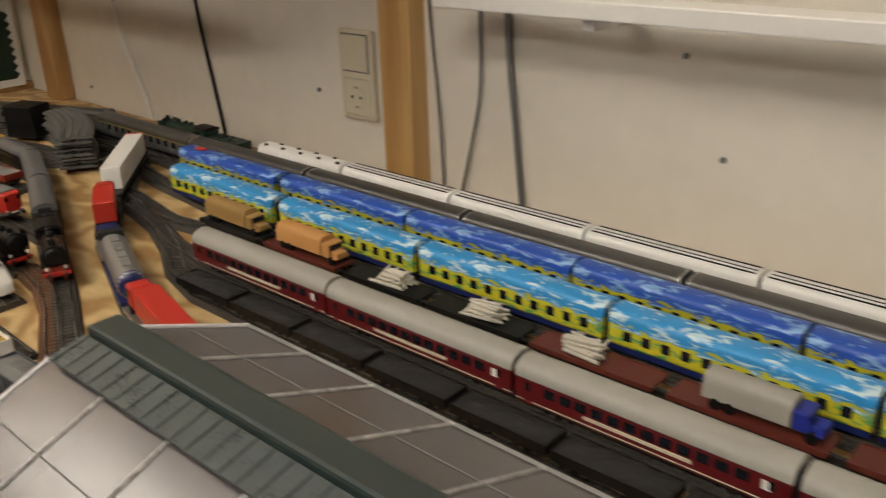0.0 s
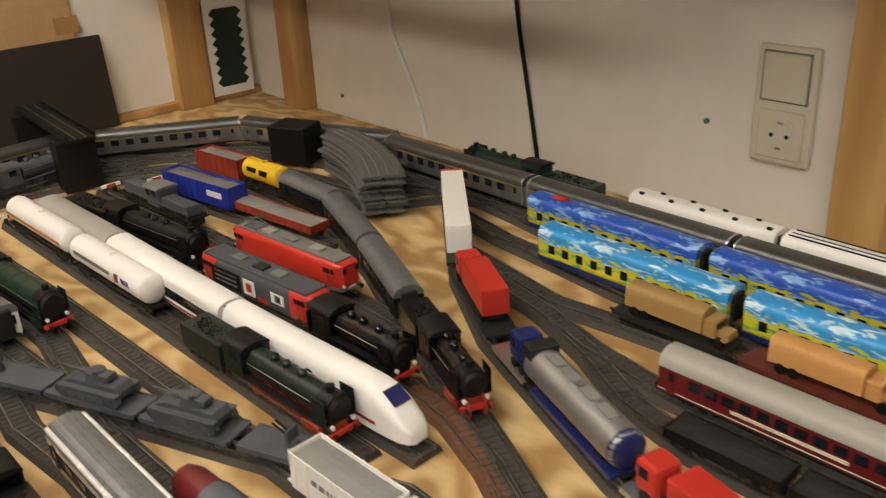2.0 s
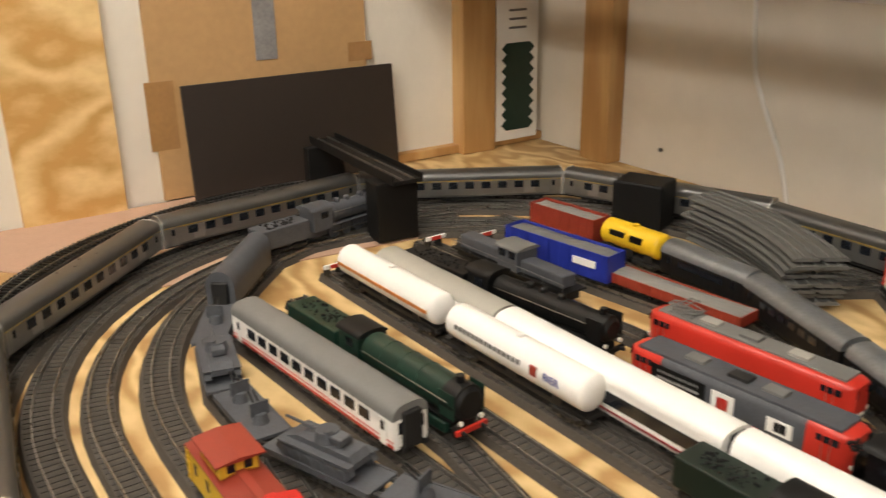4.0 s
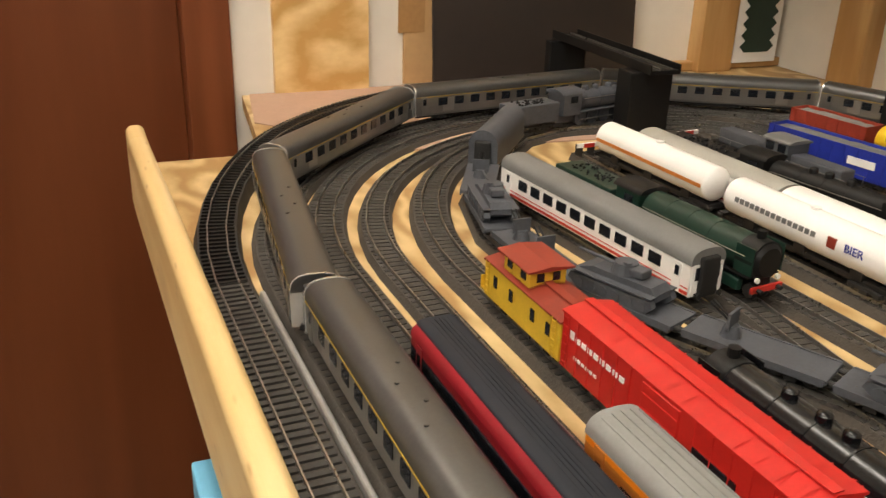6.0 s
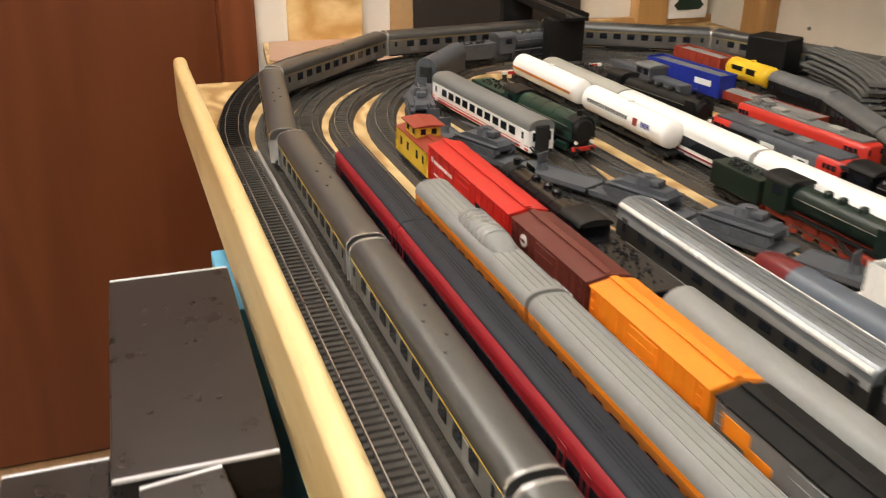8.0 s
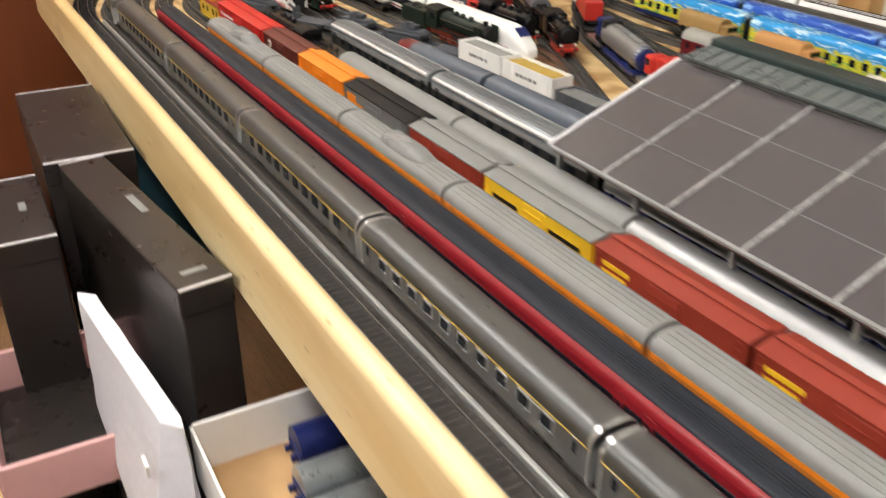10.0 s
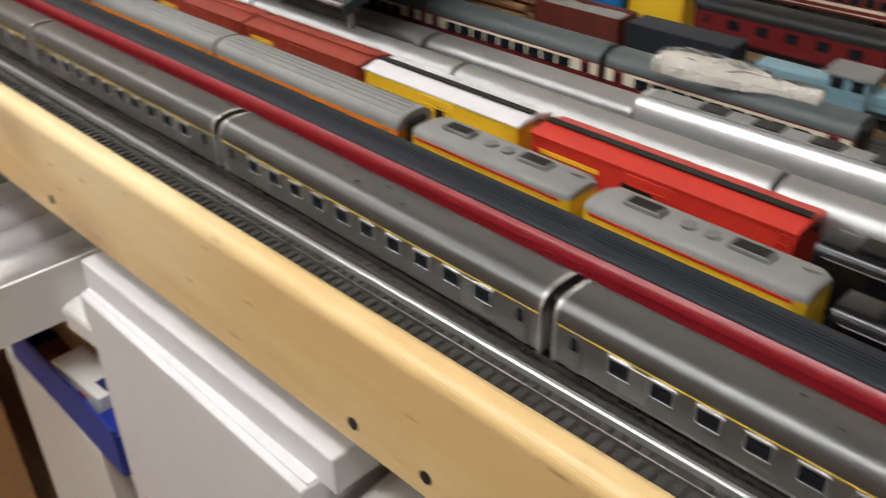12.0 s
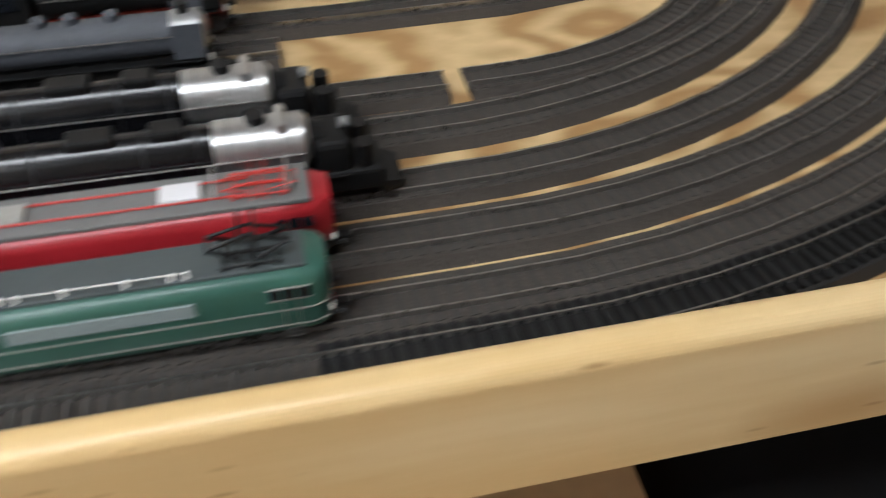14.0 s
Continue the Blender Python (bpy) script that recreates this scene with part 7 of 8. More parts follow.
line(steam_loco("dark green steam locomotive with long tender", DGREEN, L=0.17, tender=0.10, frame_m=BLACK, front=BLACK), 1.78, -0.695, 1.95, -0.692)
line(tank_car("black tank car among the steam locomotives", 0.15, BLACKG), 1.44, -0.672, 1.59, -0.670)
line(gondola("black coal wagon with a heaped load", 0.12, BLACK, BLACK, h=0.026), 1.44, -0.622, 1.56, -0.621)
line(coach("maroon baggage coach with a black roof", 0.20, MAROON, BLACK, windows=5, power=2.4), 1.16, -0.530, 1.36, -0.529)
line(steam_loco("black freight steam locomotive with red wheels", BLACK, L=0.15, tender=0.08, frame_m=OXIDE, front=RED), 1.53, -0.575, 1.68, -0.574)
line(boxcar("dark brown box car at the end of the yard", 0.13, BROWN, DARK), 1.57, -0.615, 1.70, -0.613)
line(gondola("black open wagon with a rusty load", 0.12, BLACK, LOGS, h=0.02), 1.60, -0.655, 1.72, -0.652)

# ---- glazed station canopy ----
can = thing("station_canopy", "glazed station roof with a dark green ridge and grey posts", "model station")
CX0, CX1 = 0.466, 1.000
PL = ((-0.845, TZ + 0.076), (-0.702, TZ + 0.133))   # near slope, eaves to ridge
PR = ((-0.540, TZ + 0.092), (-0.657, TZ + 0.138))   # far slope


def slope(p, n_x, n_s):
    (ya, za), (yb, zb) = p
    d = Vector((0, yb - ya, zb - za))
    up = Vector((0, -(zb - za), yb - ya)).normalized()
    if up.z < 0:
        up = -up
    nx = n_x
    for i in range(nx):
        xa, xb = CX0 + (CX1 - CX0) * i / nx, CX0 + (CX1 - CX0) * (i + 1) / nx
        for j in range(n_s):
            bm = bmnew()
            vs = []
            for off in (0, 0.0012):
                for u, x in ((j / n_s, xa), (j / n_s, xb), ((j + 1) / n_s, xb), ((j + 1) / n_s, xa)):
                    q = Vector((x, ya, za)) + d * u + up * off
                    vs.append(bm.verts.new(q))
            for f in ((0, 1, 2, 3), (7, 6, 5, 4), (0, 4, 5, 1), (1, 5, 6, 2), (2, 6, 7, 3), (3, 7, 4, 0)):
                bm.faces.new([vs[k] for k in f])
            bmesh.ops.recalc_face_normals(bm, faces=bm.faces)
            part("pane", bm, CANGLASS, can)
    for i in range(nx + 1):
        x = CX0 + (CX1 - CX0) * i / nx
        bm = bmnew()
        a, b = Vector((x, ya, za)) + up * 0.0016, Vector((x, yb, zb)) + up * 0.0016
        cyl(bm, a, b, 0.0016 if i not in (0, nx) else 0.0022, seg=6)
        # inner rafters carry the painted glints
        part("rafter", bm, (GLINTGREY if i else PAPER) if i not in (nx,) else CANGREEN, can)
    for j in range(n_s + 1):
        q = Vector((0, ya, za)) + d * (j / n_s) + up * 0.0014
        part("purlin", cyl(bmnew(), (CX0, q.y, q.z), (CX1, q.y, q.z), 0.0006 if 0 < j else 0.0022, seg=6), MIDGREY if j else GREYR, can)


slope(PL, 7, 3)
slope(PR, 7, 2)
part("ridge", box(bmnew(), CX0 + 0.010, CX1 + 0.004, -0.678, -0.652, TZ + 0.143, TZ + 0.154, 0.003), CANGREEN, can, "dark green ridge slab")
fascia = [(-0.707, TZ + 0.1385), (-0.707, TZ + 0.1405), (-0.679, TZ + 0.1475), (-0.679, TZ + 0.1435)]
fc = part("fascia", loft(bmnew(), [(CX0 + 0.010, fascia), (CX1 + 0.003, fascia)]), CANSIDE, can, "sloping grey-green ridge flank")
for k in range(33):
    x = CX0 + 0.016 + 0.016 * k
    rib = [(-0.7075, TZ + 0.1402), (-0.7075, TZ + 0.1414), (-0.680, TZ + 0.1484), (-0.680, TZ + 0.1470)]
    part("rib", loft(bmnew(), [(x - 0.0008, rib), (x + 0.0008, rib)]), CANSIDE, fc)
for y in (-0.702, -0.659):
    for k in range(36):
        x = CX0 + (CX1 - CX0) * (k + 0.5) / 36
        part("clerestory_pane", box(bmnew(), x - 0.0068, x + 0.0068, y - 0.0006, y + 0.0006, TZ + 0.129, TZ + 0.1405), CANGLASS, can)
for x in (CX1,):
    bm = bmnew()
    prof = [(-0.850, TZ + 0.070), (-0.850, TZ + 0.080), (-0.702, TZ + 0.140), (-0.657, TZ + 0.142), (-0.535, TZ + 0.098), (-0.535, TZ + 0.088), (-0.657, TZ + 0.122), (-0.702, TZ + 0.120)]
    part("gable_trim", loft(bm, [(x, prof), (x + 0.004, prof)]), CANGREEN, can, "dark green gable trim")
for k in range(6):
    x = CX0 + 0.006 + (CX1 - CX0 - 0.012) * k / 5
    for y, z in ((-0.836, TZ + 0.077), (-0.543, TZ + 0.094)):
        part("post", box(bmnew(), x - 0.0022, x + 0.0022, y - 0.0022, y + 0.0022, TZ, z, 0.0004), GREYR, can)
part("eaves_beam", box(bmnew(), CX0, CX1, -0.840, -0.833, TZ + 0.070, TZ + 0.077, 0.0005), BROWN, can)

# ---- stack of spare track, bridge and black box ----
for k in range(8):
    t = thing("spare_track", "curved grey spare track piece lying in a stack", "track", "stack of spare track")
    sec = [(-0.029, 0.0012), (-0.029, 0.0030), (-0.025, 0.0052), (0.025, 0.0052), (0.029, 0.0030), (0.029, 0.0012), (0.003, 0.0012), (0.0, 0.0042), (-0.003, 0.0012)]
    pts = arc(-0.63 + 0.004 * math.sin(k * 1.3), -0.66 + 0.003 * math.sin(k), 0.46, math.radians(83.5 + math.sin(k * 2.1)), math.radians(55.0 + 0.8 * math.sin(k * 1.7)), 12)
    z = TZ + 0.0085 + k * 0.0072
    part("roadbed", sweep(bmnew(), pts, sec, z), SPARE, t)
    for o in (-0.018, -0.006, 0.006, 0.018):
        part("rail", sweep(bmnew(), pts, [(o - 0.0006, 0.0052), (o - 0.0006, 0.0070), (o + 0.0006, 0.0070), (o + 0.0006, 0.0052)], z), MIDGREY, t)
bx = solo("black_storage_box", box(bmnew(), -0.034, 0.034, -0.026, 0.026, 0.008, 0.069, 0.003), BLACK, "small matt black box beside the spare track", "box")
bx.matrix_world = pose(-0.662, -0.226, TZ, 0, 0, 22)
br = thing("model_bridge", "black model girder bridge on two piers", "bridge")
for x, y, w in ((-0.822, -0.516, 0.018), (-1.036, -0.506, 0.009)):
    part("pier", box(bmnew(), -w, w, -0.029, 0.029, 0, 0.078, 0.002), BLACK, br).matrix_basis = pose(x, y, TZ + 0.004, 0, 0, -4)
a, b = Vector((-0.798, -0.513, 0)), Vector((-1.040, -0.499, 0))
ang = math.degrees(math.atan2(b.y - a.y, b.x - a.x))
deck = part("deck", box(bmnew(), -0.135, 0.135, -0.021, 0.021, 0.0, 0.005, 0.0006), BLACK, br)
deck.matrix_basis = pose((a.x + b.x) / 2, (a.y + b.y) / 2, TZ + 0.083, 0, 0, ang)
for y in (-0.02, 0.02):
    part("girder", box(bmnew(), -0.135, 0.135, y - 0.001, y + 0.001, 0.004, 0.012, 0.0003), BLACK, deck)
for y in (-0.008, 0.008):
    part("rail", box(bmnew(), -0.135, 0.135, y - 0.0006, y + 0.0006, 0.005, 0.0075), RAIL, deck)

# ---- left wall ----
felt = bmnew()
fp = [(-1.003, -0.968), (-0.93, -0.90), (-0.84, -0.85), (-0.832, -0.80), (-0.80, -0.45), (X0 + 0.006, -0.45), (X0 + 0.006, -0.945)]
ft = [felt.verts.new((x, y, TZ + 0.0018)) for x, y in fp]
fb = [felt.verts.new((x, y, TZ + 0.0002)) for x, y in fp]
felt.faces.new(ft)
for i in range(len(fp)):
    felt.faces.new((ft[i], fb[i], fb[(i + 1) % len(fp)], ft[(i + 1) % len(fp)]))
bmesh.ops.recalc_face_normals(felt, faces=felt.faces)
solo("felt_sheet", felt, BEIGEFELT, "pinkish beige card sheet under the outer curve", "sheet")
solo("plywood_panel", box(bmnew(), X0, X0 + 0.012, -0.908, -0.768, TZ - 0.1, 2.1, 0.001), PLYBOARD, "tall plywood board with bold grain on the wall", "board")
cbx = thing("cardboard_sheet", "brown cardboard sheet taped to the wall", "cardboard")
part("sheet", box(bmnew(), X0 + 0.001, X0 + 0.008, -0.712, -0.362, TZ + 0.004, 1.7, 0.0006), CARD, cbx)
for y0, y1, z0, z1 in ((-0.722, -0.680, 0.93, 1.03), (-0.395, -0.352, 1.03, 1.06)):
    part("packing_tape", box(bmnew(), X0 + 0.0078, X0 + 0.0088, y0, y1, z0, z1), PACKTAPE, cbx, "brown packing tape")
solo("duct_tape_strip", box(bmnew(), X0 + 0.0082, X0 + 0.0095, -0.551, -0.516, 1.046, 1.35, 0.0004), TAPE, "wrinkled silver duct tape strip on cardboard", "tape")
bp = solo("leaning_board", box(bmnew(), -0.003, 0.003, -0.176, 0.176, 0, 0.17, 0.001), BLACKPANEL, "matt black board leaning against the wall behind the tracks", "board")
bp.matrix_basis = pose(X0 + 0.030, -0.497, TZ + 0.002, 0, -5, 0)


def post(name, label, m, *b):
    return solo(name, box(bmnew(), *b, 0.002), m, label, "post", "structure")


post("timber_post_left", "brown timber post on the wall", PINE_V, X0, X0 + 0.035, -0.190, -0.120, TZ, 2.4)
post("timber_post_corner", "brown timber post on the wall", PINE_V, -1.00, -0.935, -0.035, -0.0, TZ, 2.4)
post("timber_post_back", "knotty pine post on the white wall", wood("pine_post_light", (0.66, 0.42, 0.17), (0.46, 0.25, 0.08), 2, True, 0.5, 0.8), 0.113, 0.173, -0.034, 0.0, TZ, 2.4)
post("timber_post_right", "brown timber post on the wall", PINE_V, 1.30, 1.36, -0.034, 0.0, TZ, 2.4)
post("wall_ledge", "tan timber ledge along the wall foot", PINE_V, X0, X0 + 0.02, -0.36, 0.0, TZ + 0.001, TZ + 0.016)
cd = thing("white_carton", "white carton strip with a dark green scalloped print", "carton")
part("carton", box(bmnew(), X0 + 0.001, X0 + 0.030, -0.116, -0.022, TZ + 0.012, 1.32, 0.001), WHITE, cd)
bm = bmnew()
n = 16
pts = []
for i in range(n + 1):
    z = 0.880 + (1.036 - 0.880) * i / n
    pts.append((-0.042 + (0.010 if i % 2 else 0.0), z))
for i in range(n + 1):
    z = 1.036 - (1.036 - 0.880) * i / n
    pts.append((-0.094 - (0.010 if i % 2 else 0.0), z))
fa = [bm.verts.new((X0 + 0.0305, y, z)) for y, z in pts]
fb = [bm.verts.new((X0 + 0.0320, y, z)) for y, z in pts]
bm.faces.new(fa)
bm.faces.new(fb[::-1])
for i in range(len(pts)):
    bm.faces.new((fa[i], fa[(i + 1) % len(pts)], fb[(i + 1) % len(pts)], fb[i]))
bmesh.ops.recalc_face_normals(bm, faces=bm.faces)
part("green_print", bm, DGREEN, cd, "dark green scalloped print")
for z in (1.06, 1.075, 1.09):
    part("lettering_bar", box(bmnew(), X0 + 0.0298, X0 + 0.0306, -0.088, -0.05, z, z + 0.004), MIDGREY, cd)

# ---- back wall ----
sk = thing("wall_socket", "cream double wall plate with a rocker switch over a socket", "socket")
part("plate", box(bmnew(), -0.001, 0.0725, -0.011, -0.0005, 0.945, 1.083, 0.004), CREAM, sk)
part("rocker_border", box(bmnew(), 0.0070, 0.0650, -0.0122, -0.0100, 1.0190, 1.0770, 0.001), MIDGREY, sk, "dark grey border round the rocker")
part("rocker", box(bmnew(), 0.009, 0.063, -0.0145, -0.010, 1.021, 1.075, 0.002), CREAM, sk)
part("socket_frame", box(bmnew(), 0.008, 0.064, -0.0125, -0.010, 0.953, 1.010, 0.002), CREAM, sk)
bm = cyl(bmnew(), (0.036, -0.0130, 0.981), (0.036, -0.0118, 0.981), 0.021, seg=28)
cup = part("socket_ring", bm, CREAM, sk)
part("socket_well", cyl(bmnew(), (0.036, -0.0136, 0.981), (0.036, -0.0128, 0.981), 0.0165, seg=28), CREAM, cup)
for dx in (-0.0095, 0.0095):
    part("pin_hole", cyl(bmnew(), (0.036 + dx, -0.0142, 0.981), (0.036 + dx, -0.0132, 0.981), 0.0025, seg=12), BLACK, cup)
for dz in (-0.0150, 0.0150):
    part("earth_clip", box(bmnew(), 0.033, 0.039, -0.0146, -0.0130, 0.981 + dz - 0.0015, 0.981 + dz + 0.0015), RAIL, cup)


def cable(name, label, pts, r, m):
    """A hanging cable through a few points, as a tube."""
    cu = bpy.data.curves.new(name, "CURVE")
    cu.dimensions, cu.bevel_depth, cu.bevel_resolution = "3D", r, 2
    sp = cu.splines.new("NURBS")
    sp.points.add(len(pts) - 1)
    for p, q in zip(sp.points, pts):
        p.co = (*q, 1)
    sp.use_endpoint_u, sp.order_u = True, 3
    cu.materials.append(m)
    return tagged(new(name, cu), label, "cable", "cables on the wall")


cable("black_cable", "black cable hanging down the wall", [(-0.40, -0.006, 1.6), (-0.392, -0.006, 1.2), (-0.383, -0.006, 1.08), (-0.362, -0.006, 0.97), (-0.341, -0.006, 0.852)], 0.0032, BLACK)
cable("grey_cable", "thin dark cable hanging beside the post", [(0.17, -0.006, 1.6), (0.184, -0.006, 1.13), (0.205, -0.006, 0.95), (0.204, -0.006, 0.852)], 0.0022, MIDGREY)
cable("grey_cable", "dark grey cable hanging down the wall", [(0.31, -0.006, 1.6), (0.321, -0.006, 1.13), (0.335, -0.006, 1.0), (0.350, -0.006, 0.852)], 0.0045, MIDGREY)
cable("white_cable", "white cable curving down the wall", [(-0.70, -0.006, 1.4), (-0.69, -0.006, 1.06), (-0.655, -0.006, 0.985), (-0.612, -0.006, 0.91), (-0.600, -0.006, 0.852)], 0.0035, WHITE)
cable("grey_cable", "slack grey cable on the wall", [(0.27, -0.006, 1.3), (0.285, -0.006, 1.05), (0.262, -0.006, 0.95), (0.235, -0.006, 0.852)], 0.0024, GREYR)
for x, z in ((-0.066, 0.978), (-0.845, 0.888), (0.626, 0.984), (0.572, 1.095)):
    solo("wall_plug", cyl(bmnew(), (x, -0.0035, z), (x, 0.0, z), 0.0035, seg=10), MIDGREY, "small grey wall plug", "plug", group="wall plugs")
pipe = thing("white_tube", "white lamp tube with a cream end cap hanging over the table", "tube lamp")
part("tube", cyl(bmnew(), (-0.205, -0.297, 1.186), (-1.14, -0.30, 1.20), 0.024, seg=28), WHITE, pipe, smooth=True)
part("end_cap", cyl(bmnew(), (-0.190, -0.297, 1.1858), (-0.206, -0.297, 1.186), 0.0248, seg=28), CREAM, pipe)
part("bracket", box(bmnew(), -0.190, -0.165, -0.301, -0.293, 1.198, 1.204, 0.001), RAIL, pipe)
part("hanger", box(bmnew(), -0.176, -0.170, -0.299, -0.295, 1.20, 2.4), RAIL, pipe)
part("hanger", box(bmnew(), -1.10, -1.094, -0.299, -0.295, 1.21, 2.4), RAIL, pipe)
# board and brackets added out of view to darken the wall top
ls = thing("wall_shelf", "unseen broad white board added to shade the upper wall", "shelf")
part("board", box(bmnew(), -1.12, 0.27, -0.345, -0.003, 1.288, 1.308, 0.002), WHITE, ls)
for x in (-0.9, -0.3, 0.2):
    part("bracket", box(bmnew(), x - 0.008, x + 0.008, -0.25, -0.002, 1.274, 1.288, 0.001), WHITE, ls)
sh = thing("wall_shelf", "narrow white shelf board on brackets above the trains", "shelf")
part("board", box(bmnew(), 0.285, 1.9, -0.105, -0.055, 1.142, 1.162, 0.002), WHITE, sh)
for x in (0.5, 1.1, 1.7):
    part("bracket", box(bmnew(), x - 0.008, x + 0.008, -0.09, -0.0, 1.128, 1.142, 0.001), WHITE, sh)

# ---- cartons and packing in front of the table ----
def carton(name, label, m, x0, x1, y0, y1, z0, z1, a=0.0, edge=None, marks=()):
    """A closed carton with a lid lip and worn light edges."""
    t = thing(name, label, "box")
    cx, cy = (x0 + x1) / 2, (y0 + y1) / 2
    w, d = (x1 - x0) / 2, (y1 - y0) / 2
    part("body", box(bmnew(), -w, w, -d, d, 0, z1 - z0 - 0.002, 0.002), m, t)
    part("lid", box(bmnew(), -w - 0.001, w + 0.001, -d - 0.001, d + 0.001, z1 - z0 - 0.03, z1 - z0, 0.002), m, t)
    if edge:
        for s in (-1, 1):
            part("worn_edge", box(bmnew(), s * (w + 0.0006) - 0.0012, s * (w + 0.0006) + 0.0012, -d, d, z1 - z0 - 0.0016, z1 - z0 + 0.0006), edge, t)
    for x, y, ww, dd in marks:
        part("lettering_bar", box(bmnew(), x - ww, x + ww, y - dd, y + dd, z1 - z0 - 0.0005, z1 - z0 + 0.0006), GREYR, t)
    t.matrix_basis = pose(cx, cy, z0, 0, 0, a)
    return t


carton("black_carton", "glossy black cardboard carton with white edges", BOXBLK, -0.275, 0.012, -1.228, -1.126, 0.45, 0.82, 0, PAPER, ((0.02, 0.07, 0.02, 0.004), (-0.03, 0.07, 0.012, 0.008)))
carton("black_carton", "tall glossy black cardboard carton with white edges", BOXBLK, 0.020, 0.372, -1.188, -1.138, 0.43, 0.82, 8, PAPER, ((-0.02, 0.01, 0.025, 0.004), (0.15, 0.0, 0.004, 0.012)))
carton("black_carton", "small glossy black carton lower down", BOXBLK, -0.075, 0.11, -1.305, -1.235, 0.43, 0.775, 0, PAPER, ((0.0, 0.01, 0.012, 0.004),))
carton("light_blue_carton", "light blue carton wedged under the table edge", CYAN, -0.435, -0.29, -1.128, -0.98, 0.45, 0.768, 0)
pk = thing("pink_carton", "open pale pink carton tray", "box")
part("bottom", box(bmnew(), 0.09, 0.30, -1.34, -1.20, 0.58, 0.585), BOXBLK, pk)
for b in ((0.09, 0.30, -1.343, -1.337), (0.09, 0.30, -1.203, -1.198), (0.085, 0.092, -1.34, -1.20), (0.296, 0.302, -1.34, -1.20)):
    part("wall", box(bmnew(), *b, 0.58, 0.635, 0.001), PINK, pk)
fcarton = carton("cardboard_carton", "brown cardboard carton on the floor sealed with tape", CARD, -0.25, 0.475, -1.42, -1.10, 0.0, 0.42, 0, None)
part("packing_tape", box(bmnew(), 0.3625, 0.3645, -0.03, 0.03, 0.15, 0.421), PACKTAPE, fcarton, "shiny brown packing tape")
part("packing_tape", box(bmnew(), 0.3625, 0.3648, -0.161, 0.161, 0.372, 0.419), PACKTAPE, fcarton, "shiny brown packing tape")
solo("black_sheet", box(bmnew(), 0.18, 0.455, -1.30, -1.11, 0.421, 0.428, 0.001), BOXBLK, "glossy black sheet lying on a cardboard carton", "sheet")
carton("black_carton", "low black carton on a brown carton", BOXBLK, 0.02, 0.17, -1.33, -1.24, 0.421, 0.52, 4, PAPER)
# folded white paper bag standing between the cartons
bag = thing("paper_bag", "white folded paper bag standing beside black cartons", "paper bag")
bm = bmnew()
nx_, nz_ = 18, 10
rings = []
for j in range(nz_ + 1):
    v = j / nz_
    hw = 0.024 * (1 - 0.72 * v) + 0.002
    ring = []
    for i in range(2 * nx_):
        u = i / nx_ if i < nx_ else (2 * nx_ - i) / nx_
        side = -1 if i < nx_ else 1
        crump = 0.0013 * math.sin(u * 17 + v * 5) * math.sin(v * 9 + side) * (0.3 + v * (1 - v) * 2)
        ring.append(bm.verts.new((0.175 + 0.02 * v * (1 - u) + (0.318 - 0.03 * v) * u, -1.212 + side * hw * (1 if 0 < u < 1 else 0.6) + crump + 0.03 * (u - 0.5) * v, 0.60 + 0.145 * v + 0.0007 * math.sin(u * 23) * v)))
    rings.append(ring)
for ra, rb in zip(rings, rings[1:]):
    for i in range(2 * nx_):
        k = (i + 1) % (2 * nx_)
        bm.faces.new((ra[i], ra[k], rb[k], rb[i]))
bm.faces.new(rings[0][::-1])
bm.faces.new(rings[-1])
bmesh.ops.recalc_face_normals(bm, faces=bm.faces)
part("bag", bm, PEARL, bag)
part("label", box(bmnew(), 0.445, 0.462, -1.2265, -1.2235, 0.705, 0.716), WHITE, bag)
carton("black_carton", "black carton holding up a paper bag", BOXBLK, 0.18, 0.44, -1.235, -1.19, 0.43, 0.60, 0, None)
# tray of coach shells
tr = thing("carton_tray", "open white carton tray with cardboard floor", "tray")
TX0, TX1, TY0, TY1 = 0.435, 0.870, -1.180, -0.965
part("floor", box(bmnew(), TX0, TX1, TY0, TY1, 0.668, 0.672), CARD, tr)
for b in ((TX0 - 0.004, TX0, TY0, TY1), (TX1, TX1 + 0.004, TY0, TY1), (TX0, TX1, TY0 - 0.003, TY0), (TX0, TX1, TY1, TY1 + 0.003)):
    part("wall", box(bmnew(), *b, 0.664, 0.722, 0.0008), WHITE, tr)


def shell(x, m, m2, y0=-1.145, y1=-0.975, z=0.690, r=0.0175):
    t = thing("coach_shell", "spare satin coach body lying across a tray", "coach body", "coach bodies in the tray")
    bm = loft(bmnew(), [(-(y1 - y0) / 2, roof_profile(2 * r, -0.004, 0.016, 12, 2.2)), ((y1 - y0) / 2, roof_profile(2 * r, -0.004, 0.016, 12, 2.2))])
    part("roof", bm, m, t, smooth=True)
    part("body", box(bmnew(), -(y1 - y0) / 2 - 0.001, (y1 - y0) / 2 + 0.001, -r + 0.001, r - 0.001, -0.017, -0.003, 0.001), m2, t)
    for s in (-1, 1):
        part("coupler", box(bmnew(), -(y1 - y0) / 2 - 0.007, -(y1 - y0) / 2, s * 0.008 - 0.002, s * 0.008 + 0.002, -0.012, -0.006), m2, t)
    t.matrix_basis = pose(x, (y0 + y1) / 2, z, 0, 0, 90)


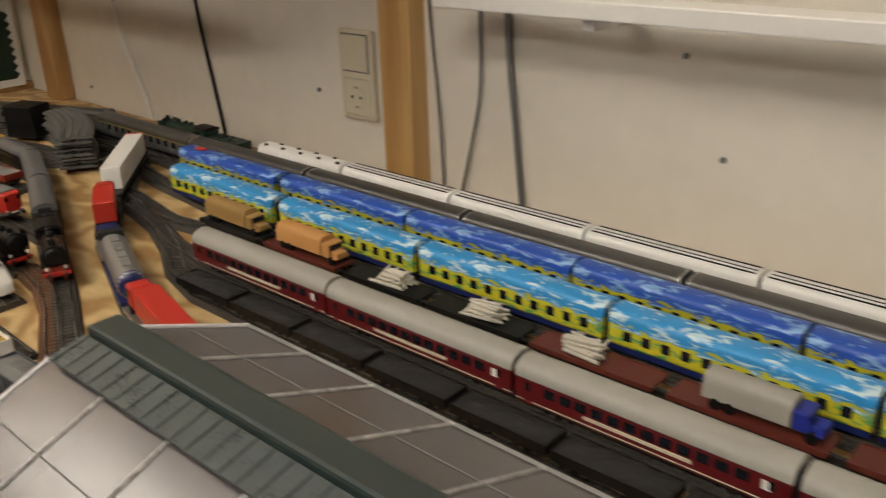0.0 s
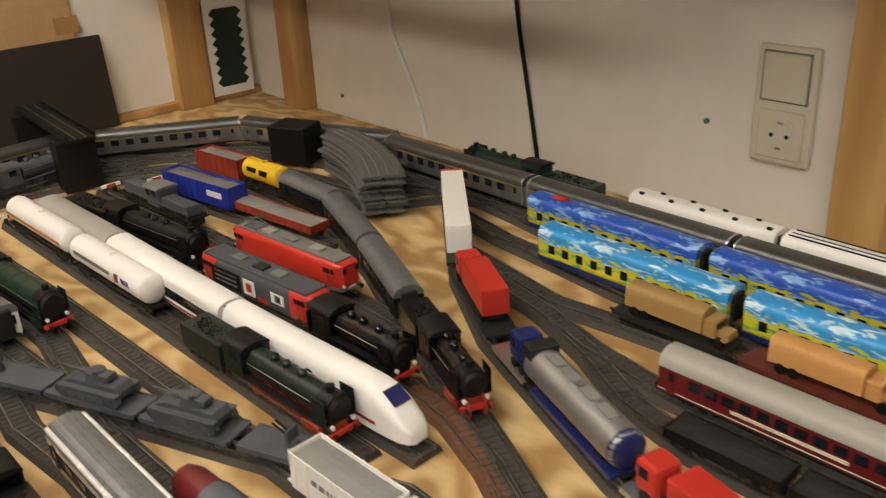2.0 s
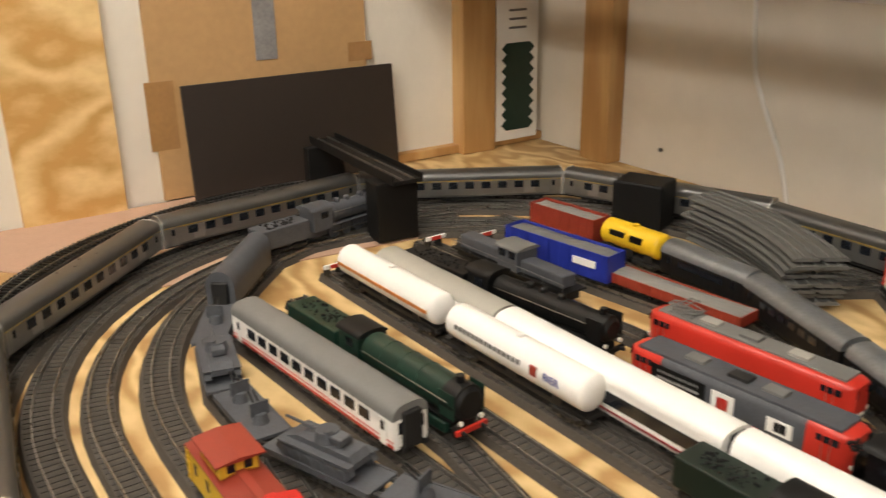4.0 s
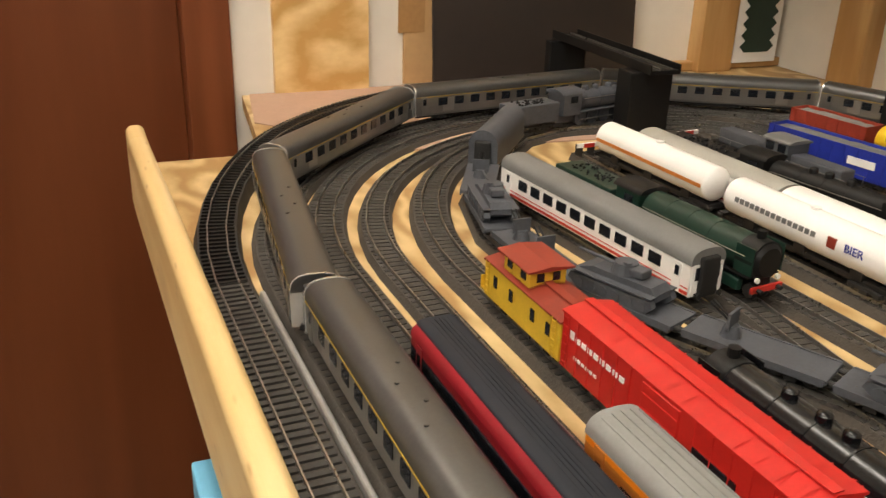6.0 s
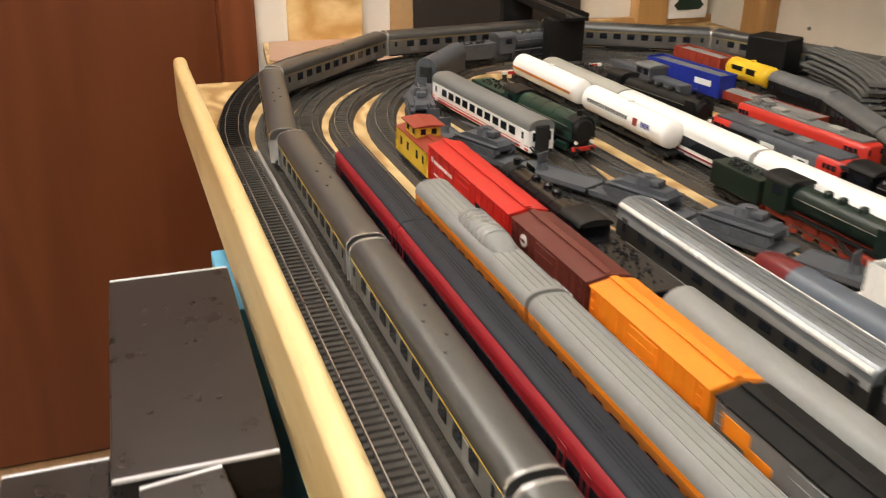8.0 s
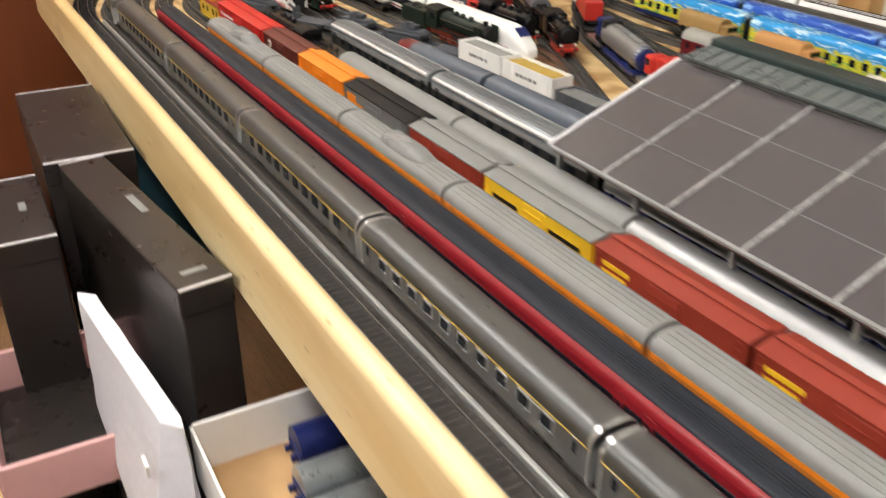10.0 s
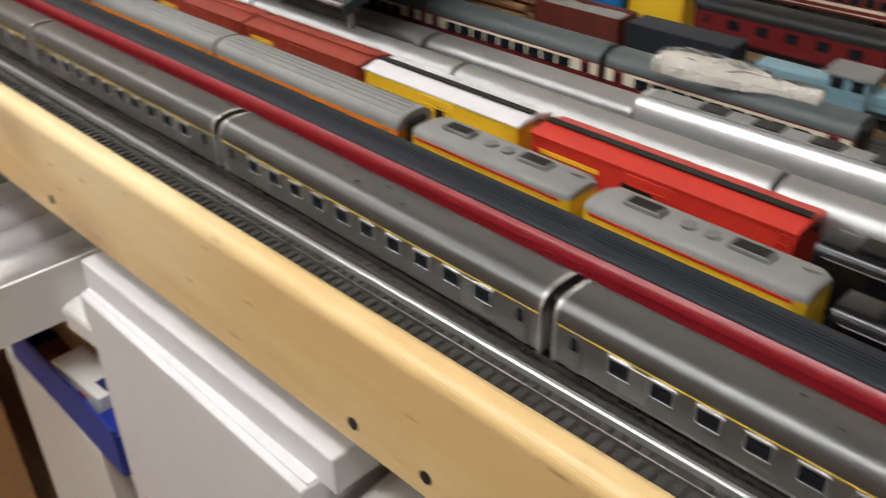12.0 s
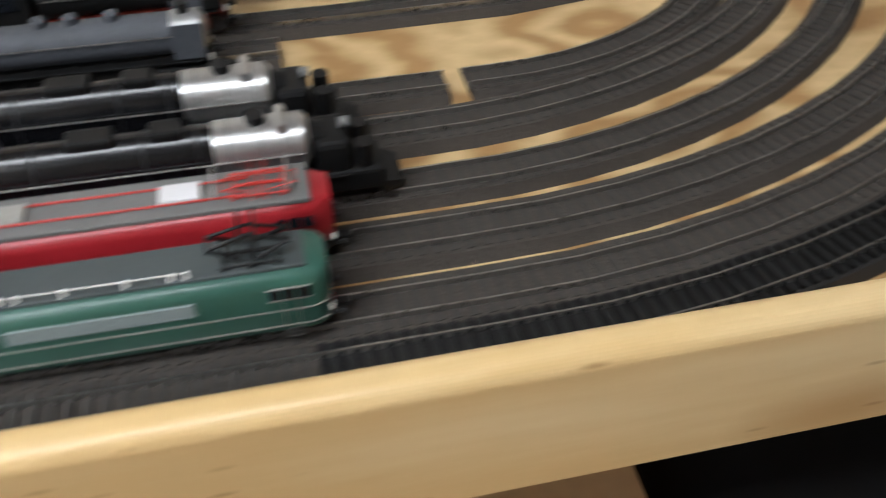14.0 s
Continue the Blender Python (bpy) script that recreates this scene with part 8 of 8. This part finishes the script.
SATIN = mat("satin_grey_shell", (0.38, 0.42, 0.44), 0.28, metal=0.6, var=0.05)
BRIGHT = mat("bright_silver_shell", (0.78, 0.78, 0.80), 0.30, metal=0.65, var=0.02, scale=8)
shell(0.462, NAVY, NAVY, -1.10)
for k in range(3):
    shell(0.512 + 0.044 * k, SATIN, NAVY, -1.115)
for k in range(4):
    shell(0.650 + 0.051 * k, BRIGHT, BLACK, -1.155, r=0.021)
# cartons right of the tray
wb = carton("white_carton", "large plain white carton pushed under the table", PAPER, 0.965, 1.262, -1.110, -0.80, 0.20, 0.745, 0, None)
part("flap", box(bmnew(), -0.148, 0.148, -0.150, -0.10, 0.545, 0.5465), PAPER, wb)
carton("white_carton", "flat white carton lying on a larger one", PAPER, 0.96, 1.275, -1.098, -0.86, 0.746, 0.772, 1.0, None)
carton("white_carton", "plain white carton with a blue carton on top", WHITE, 0.665, 0.900, -1.112, -0.86, 0.06, 0.528, 0, None)
bc = thing("blue_carton", "open blue printed carton with a torn cardboard inside", "box")
part("bottom", box(bmnew(), 0.700, 0.955, -1.112, -1.060, 0.529, 0.532), CARD, bc)
for b in ((0.700, 0.955, -1.1135, -1.1105), (0.700, 0.955, -1.0615, -1.0585), (0.700, 0.703, -1.1105, -1.0615)):
    part("wall", box(bmnew(), *b, 0.529, 0.588, 0.0006), BLUECARD, bc)
end = part("end_wall", box(bmnew(), 0.953, 0.9565, -1.1105, -1.0615, 0.529, 0.580, 0.0006), BLUECARD, bc)
part("orange_print", box(bmnew(), 0.9562, 0.9572, -1.097, -1.080, 0.540, 0.562), STRIPEO, end)
part("flap", box(bmnew(), 0.917, 0.954, -1.1105, -1.0615, 0.580, 0.5815, 0.0004), BLUE, bc, "bright blue folded flap")
part("tear", box(bmnew(), 0.705, 0.86, -1.075, -1.066, 0.560, 0.595, 0.002), CARD, bc, "torn brown cardboard edge")
sc = thing("small_carton", "small white carton with red and blue print", "box")
part("body", box(bmnew(), -0.045, 0.045, -0.017, 0.017, 0, 0.062, 0.001), WHITE, sc)
part("red_print", box(bmnew(), 0.002, 0.016, -0.0178, -0.0168, 0.030, 0.050), RED, sc)
part("blue_print", box(bmnew(), 0.020, 0.040, -0.006, 0.006, 0.0617, 0.0625), NAVY, sc)
sc.matrix_basis = pose(0.868, -1.090, 0.5325, 0, 0, 4)
for x, y, z, w in ((0.900, -1.068, 0.668, 0.030), (0.935, -1.060, 0.636, 0.022)):
    f = thing("foam_block", "small white packing foam block", "packing", "foam blocks")
    part("block", box(bmnew(), -w, w, -0.03, 0.03, -0.016, 0.016, 0.006), WHITE, f)
    f.matrix_basis = pose(x, y, z, 4, 8, 10)
pcarton = thing("packing_carton", "low white packing carton behind a blue one", "box")
part("block", box(bmnew(), -0.05, 0.05, -0.05, 0.05, 0, 0.084, 0.003), WHITE, pcarton)
pcarton.matrix_basis = pose(0.845, -0.985, 0.529)
for k in range(3):
    t = thing("foam_roll", "rolled white foam sheet below the board", "packing", "foam rolls")
    part("roll", cyl(bmnew(), (0, -0.07, 0), (0, 0.07, 0), 0.0235, seg=20), WHITE, t, smooth=True)
    part("core", cyl(bmnew(), (0, -0.073, 0), (0, -0.069, 0), 0.013, seg=14), BROWN, t)
    t.matrix_basis = pose(1.292 + 0.048 * k, -1.04, 0.712, 0, 0, 6)
cable("red_cord", "thin red cord hanging down a white carton", [(0.962, -1.085, 0.560), (0.985, -1.1135, 0.535), (1.03, -1.1135, 0.47), (1.10, -1.1135, 0.40), (1.13, -1.1135, 0.30)], 0.0014, RED)
carton("brown_carton", "brown cardboard carton under foam rolls", CARD, 1.268, 1.42, -1.09, -0.9, 0.30, 0.6875, 0, None)
tr2 = thing("carton_tray", "black tray of spare coach bodies below the board", "tray")
part("floor", box(bmnew(), 1.435, 1.88, -1.14, -0.86, 0.645, 0.6515), BLACK, tr2)
for b in ((1.43, 1.435, -1.14, -0.86), (1.88, 1.885, -1.14, -0.86), (1.43, 1.885, -1.144, -1.14)):
    part("wall", box(bmnew(), *b, 0.635, 0.680, 0.0008), BLACK, tr2)
for k in range(9):
    shell(1.465 + 0.05 * k, SATIN, BLACK, -1.12, -0.88, 0.677, 0.022)
carton("brown_carton", "brown cardboard carton with packing below the board", CARD, 1.895, 2.04, -1.15, -0.95, 0.30, 0.68, 0, None)
# near-black block filling the space below the table's right end
carton("dark_carton", "near-black carton below the right end of the table", BLACK, 2.06, 2.5, -1.25, -0.95, 0.1, 0.62, 0, None)
carton("brown_carton", "tall brown carton under the tray", CARD, 0.50, 0.655, -1.05, -0.95, 0.0, 0.663, 0, None)
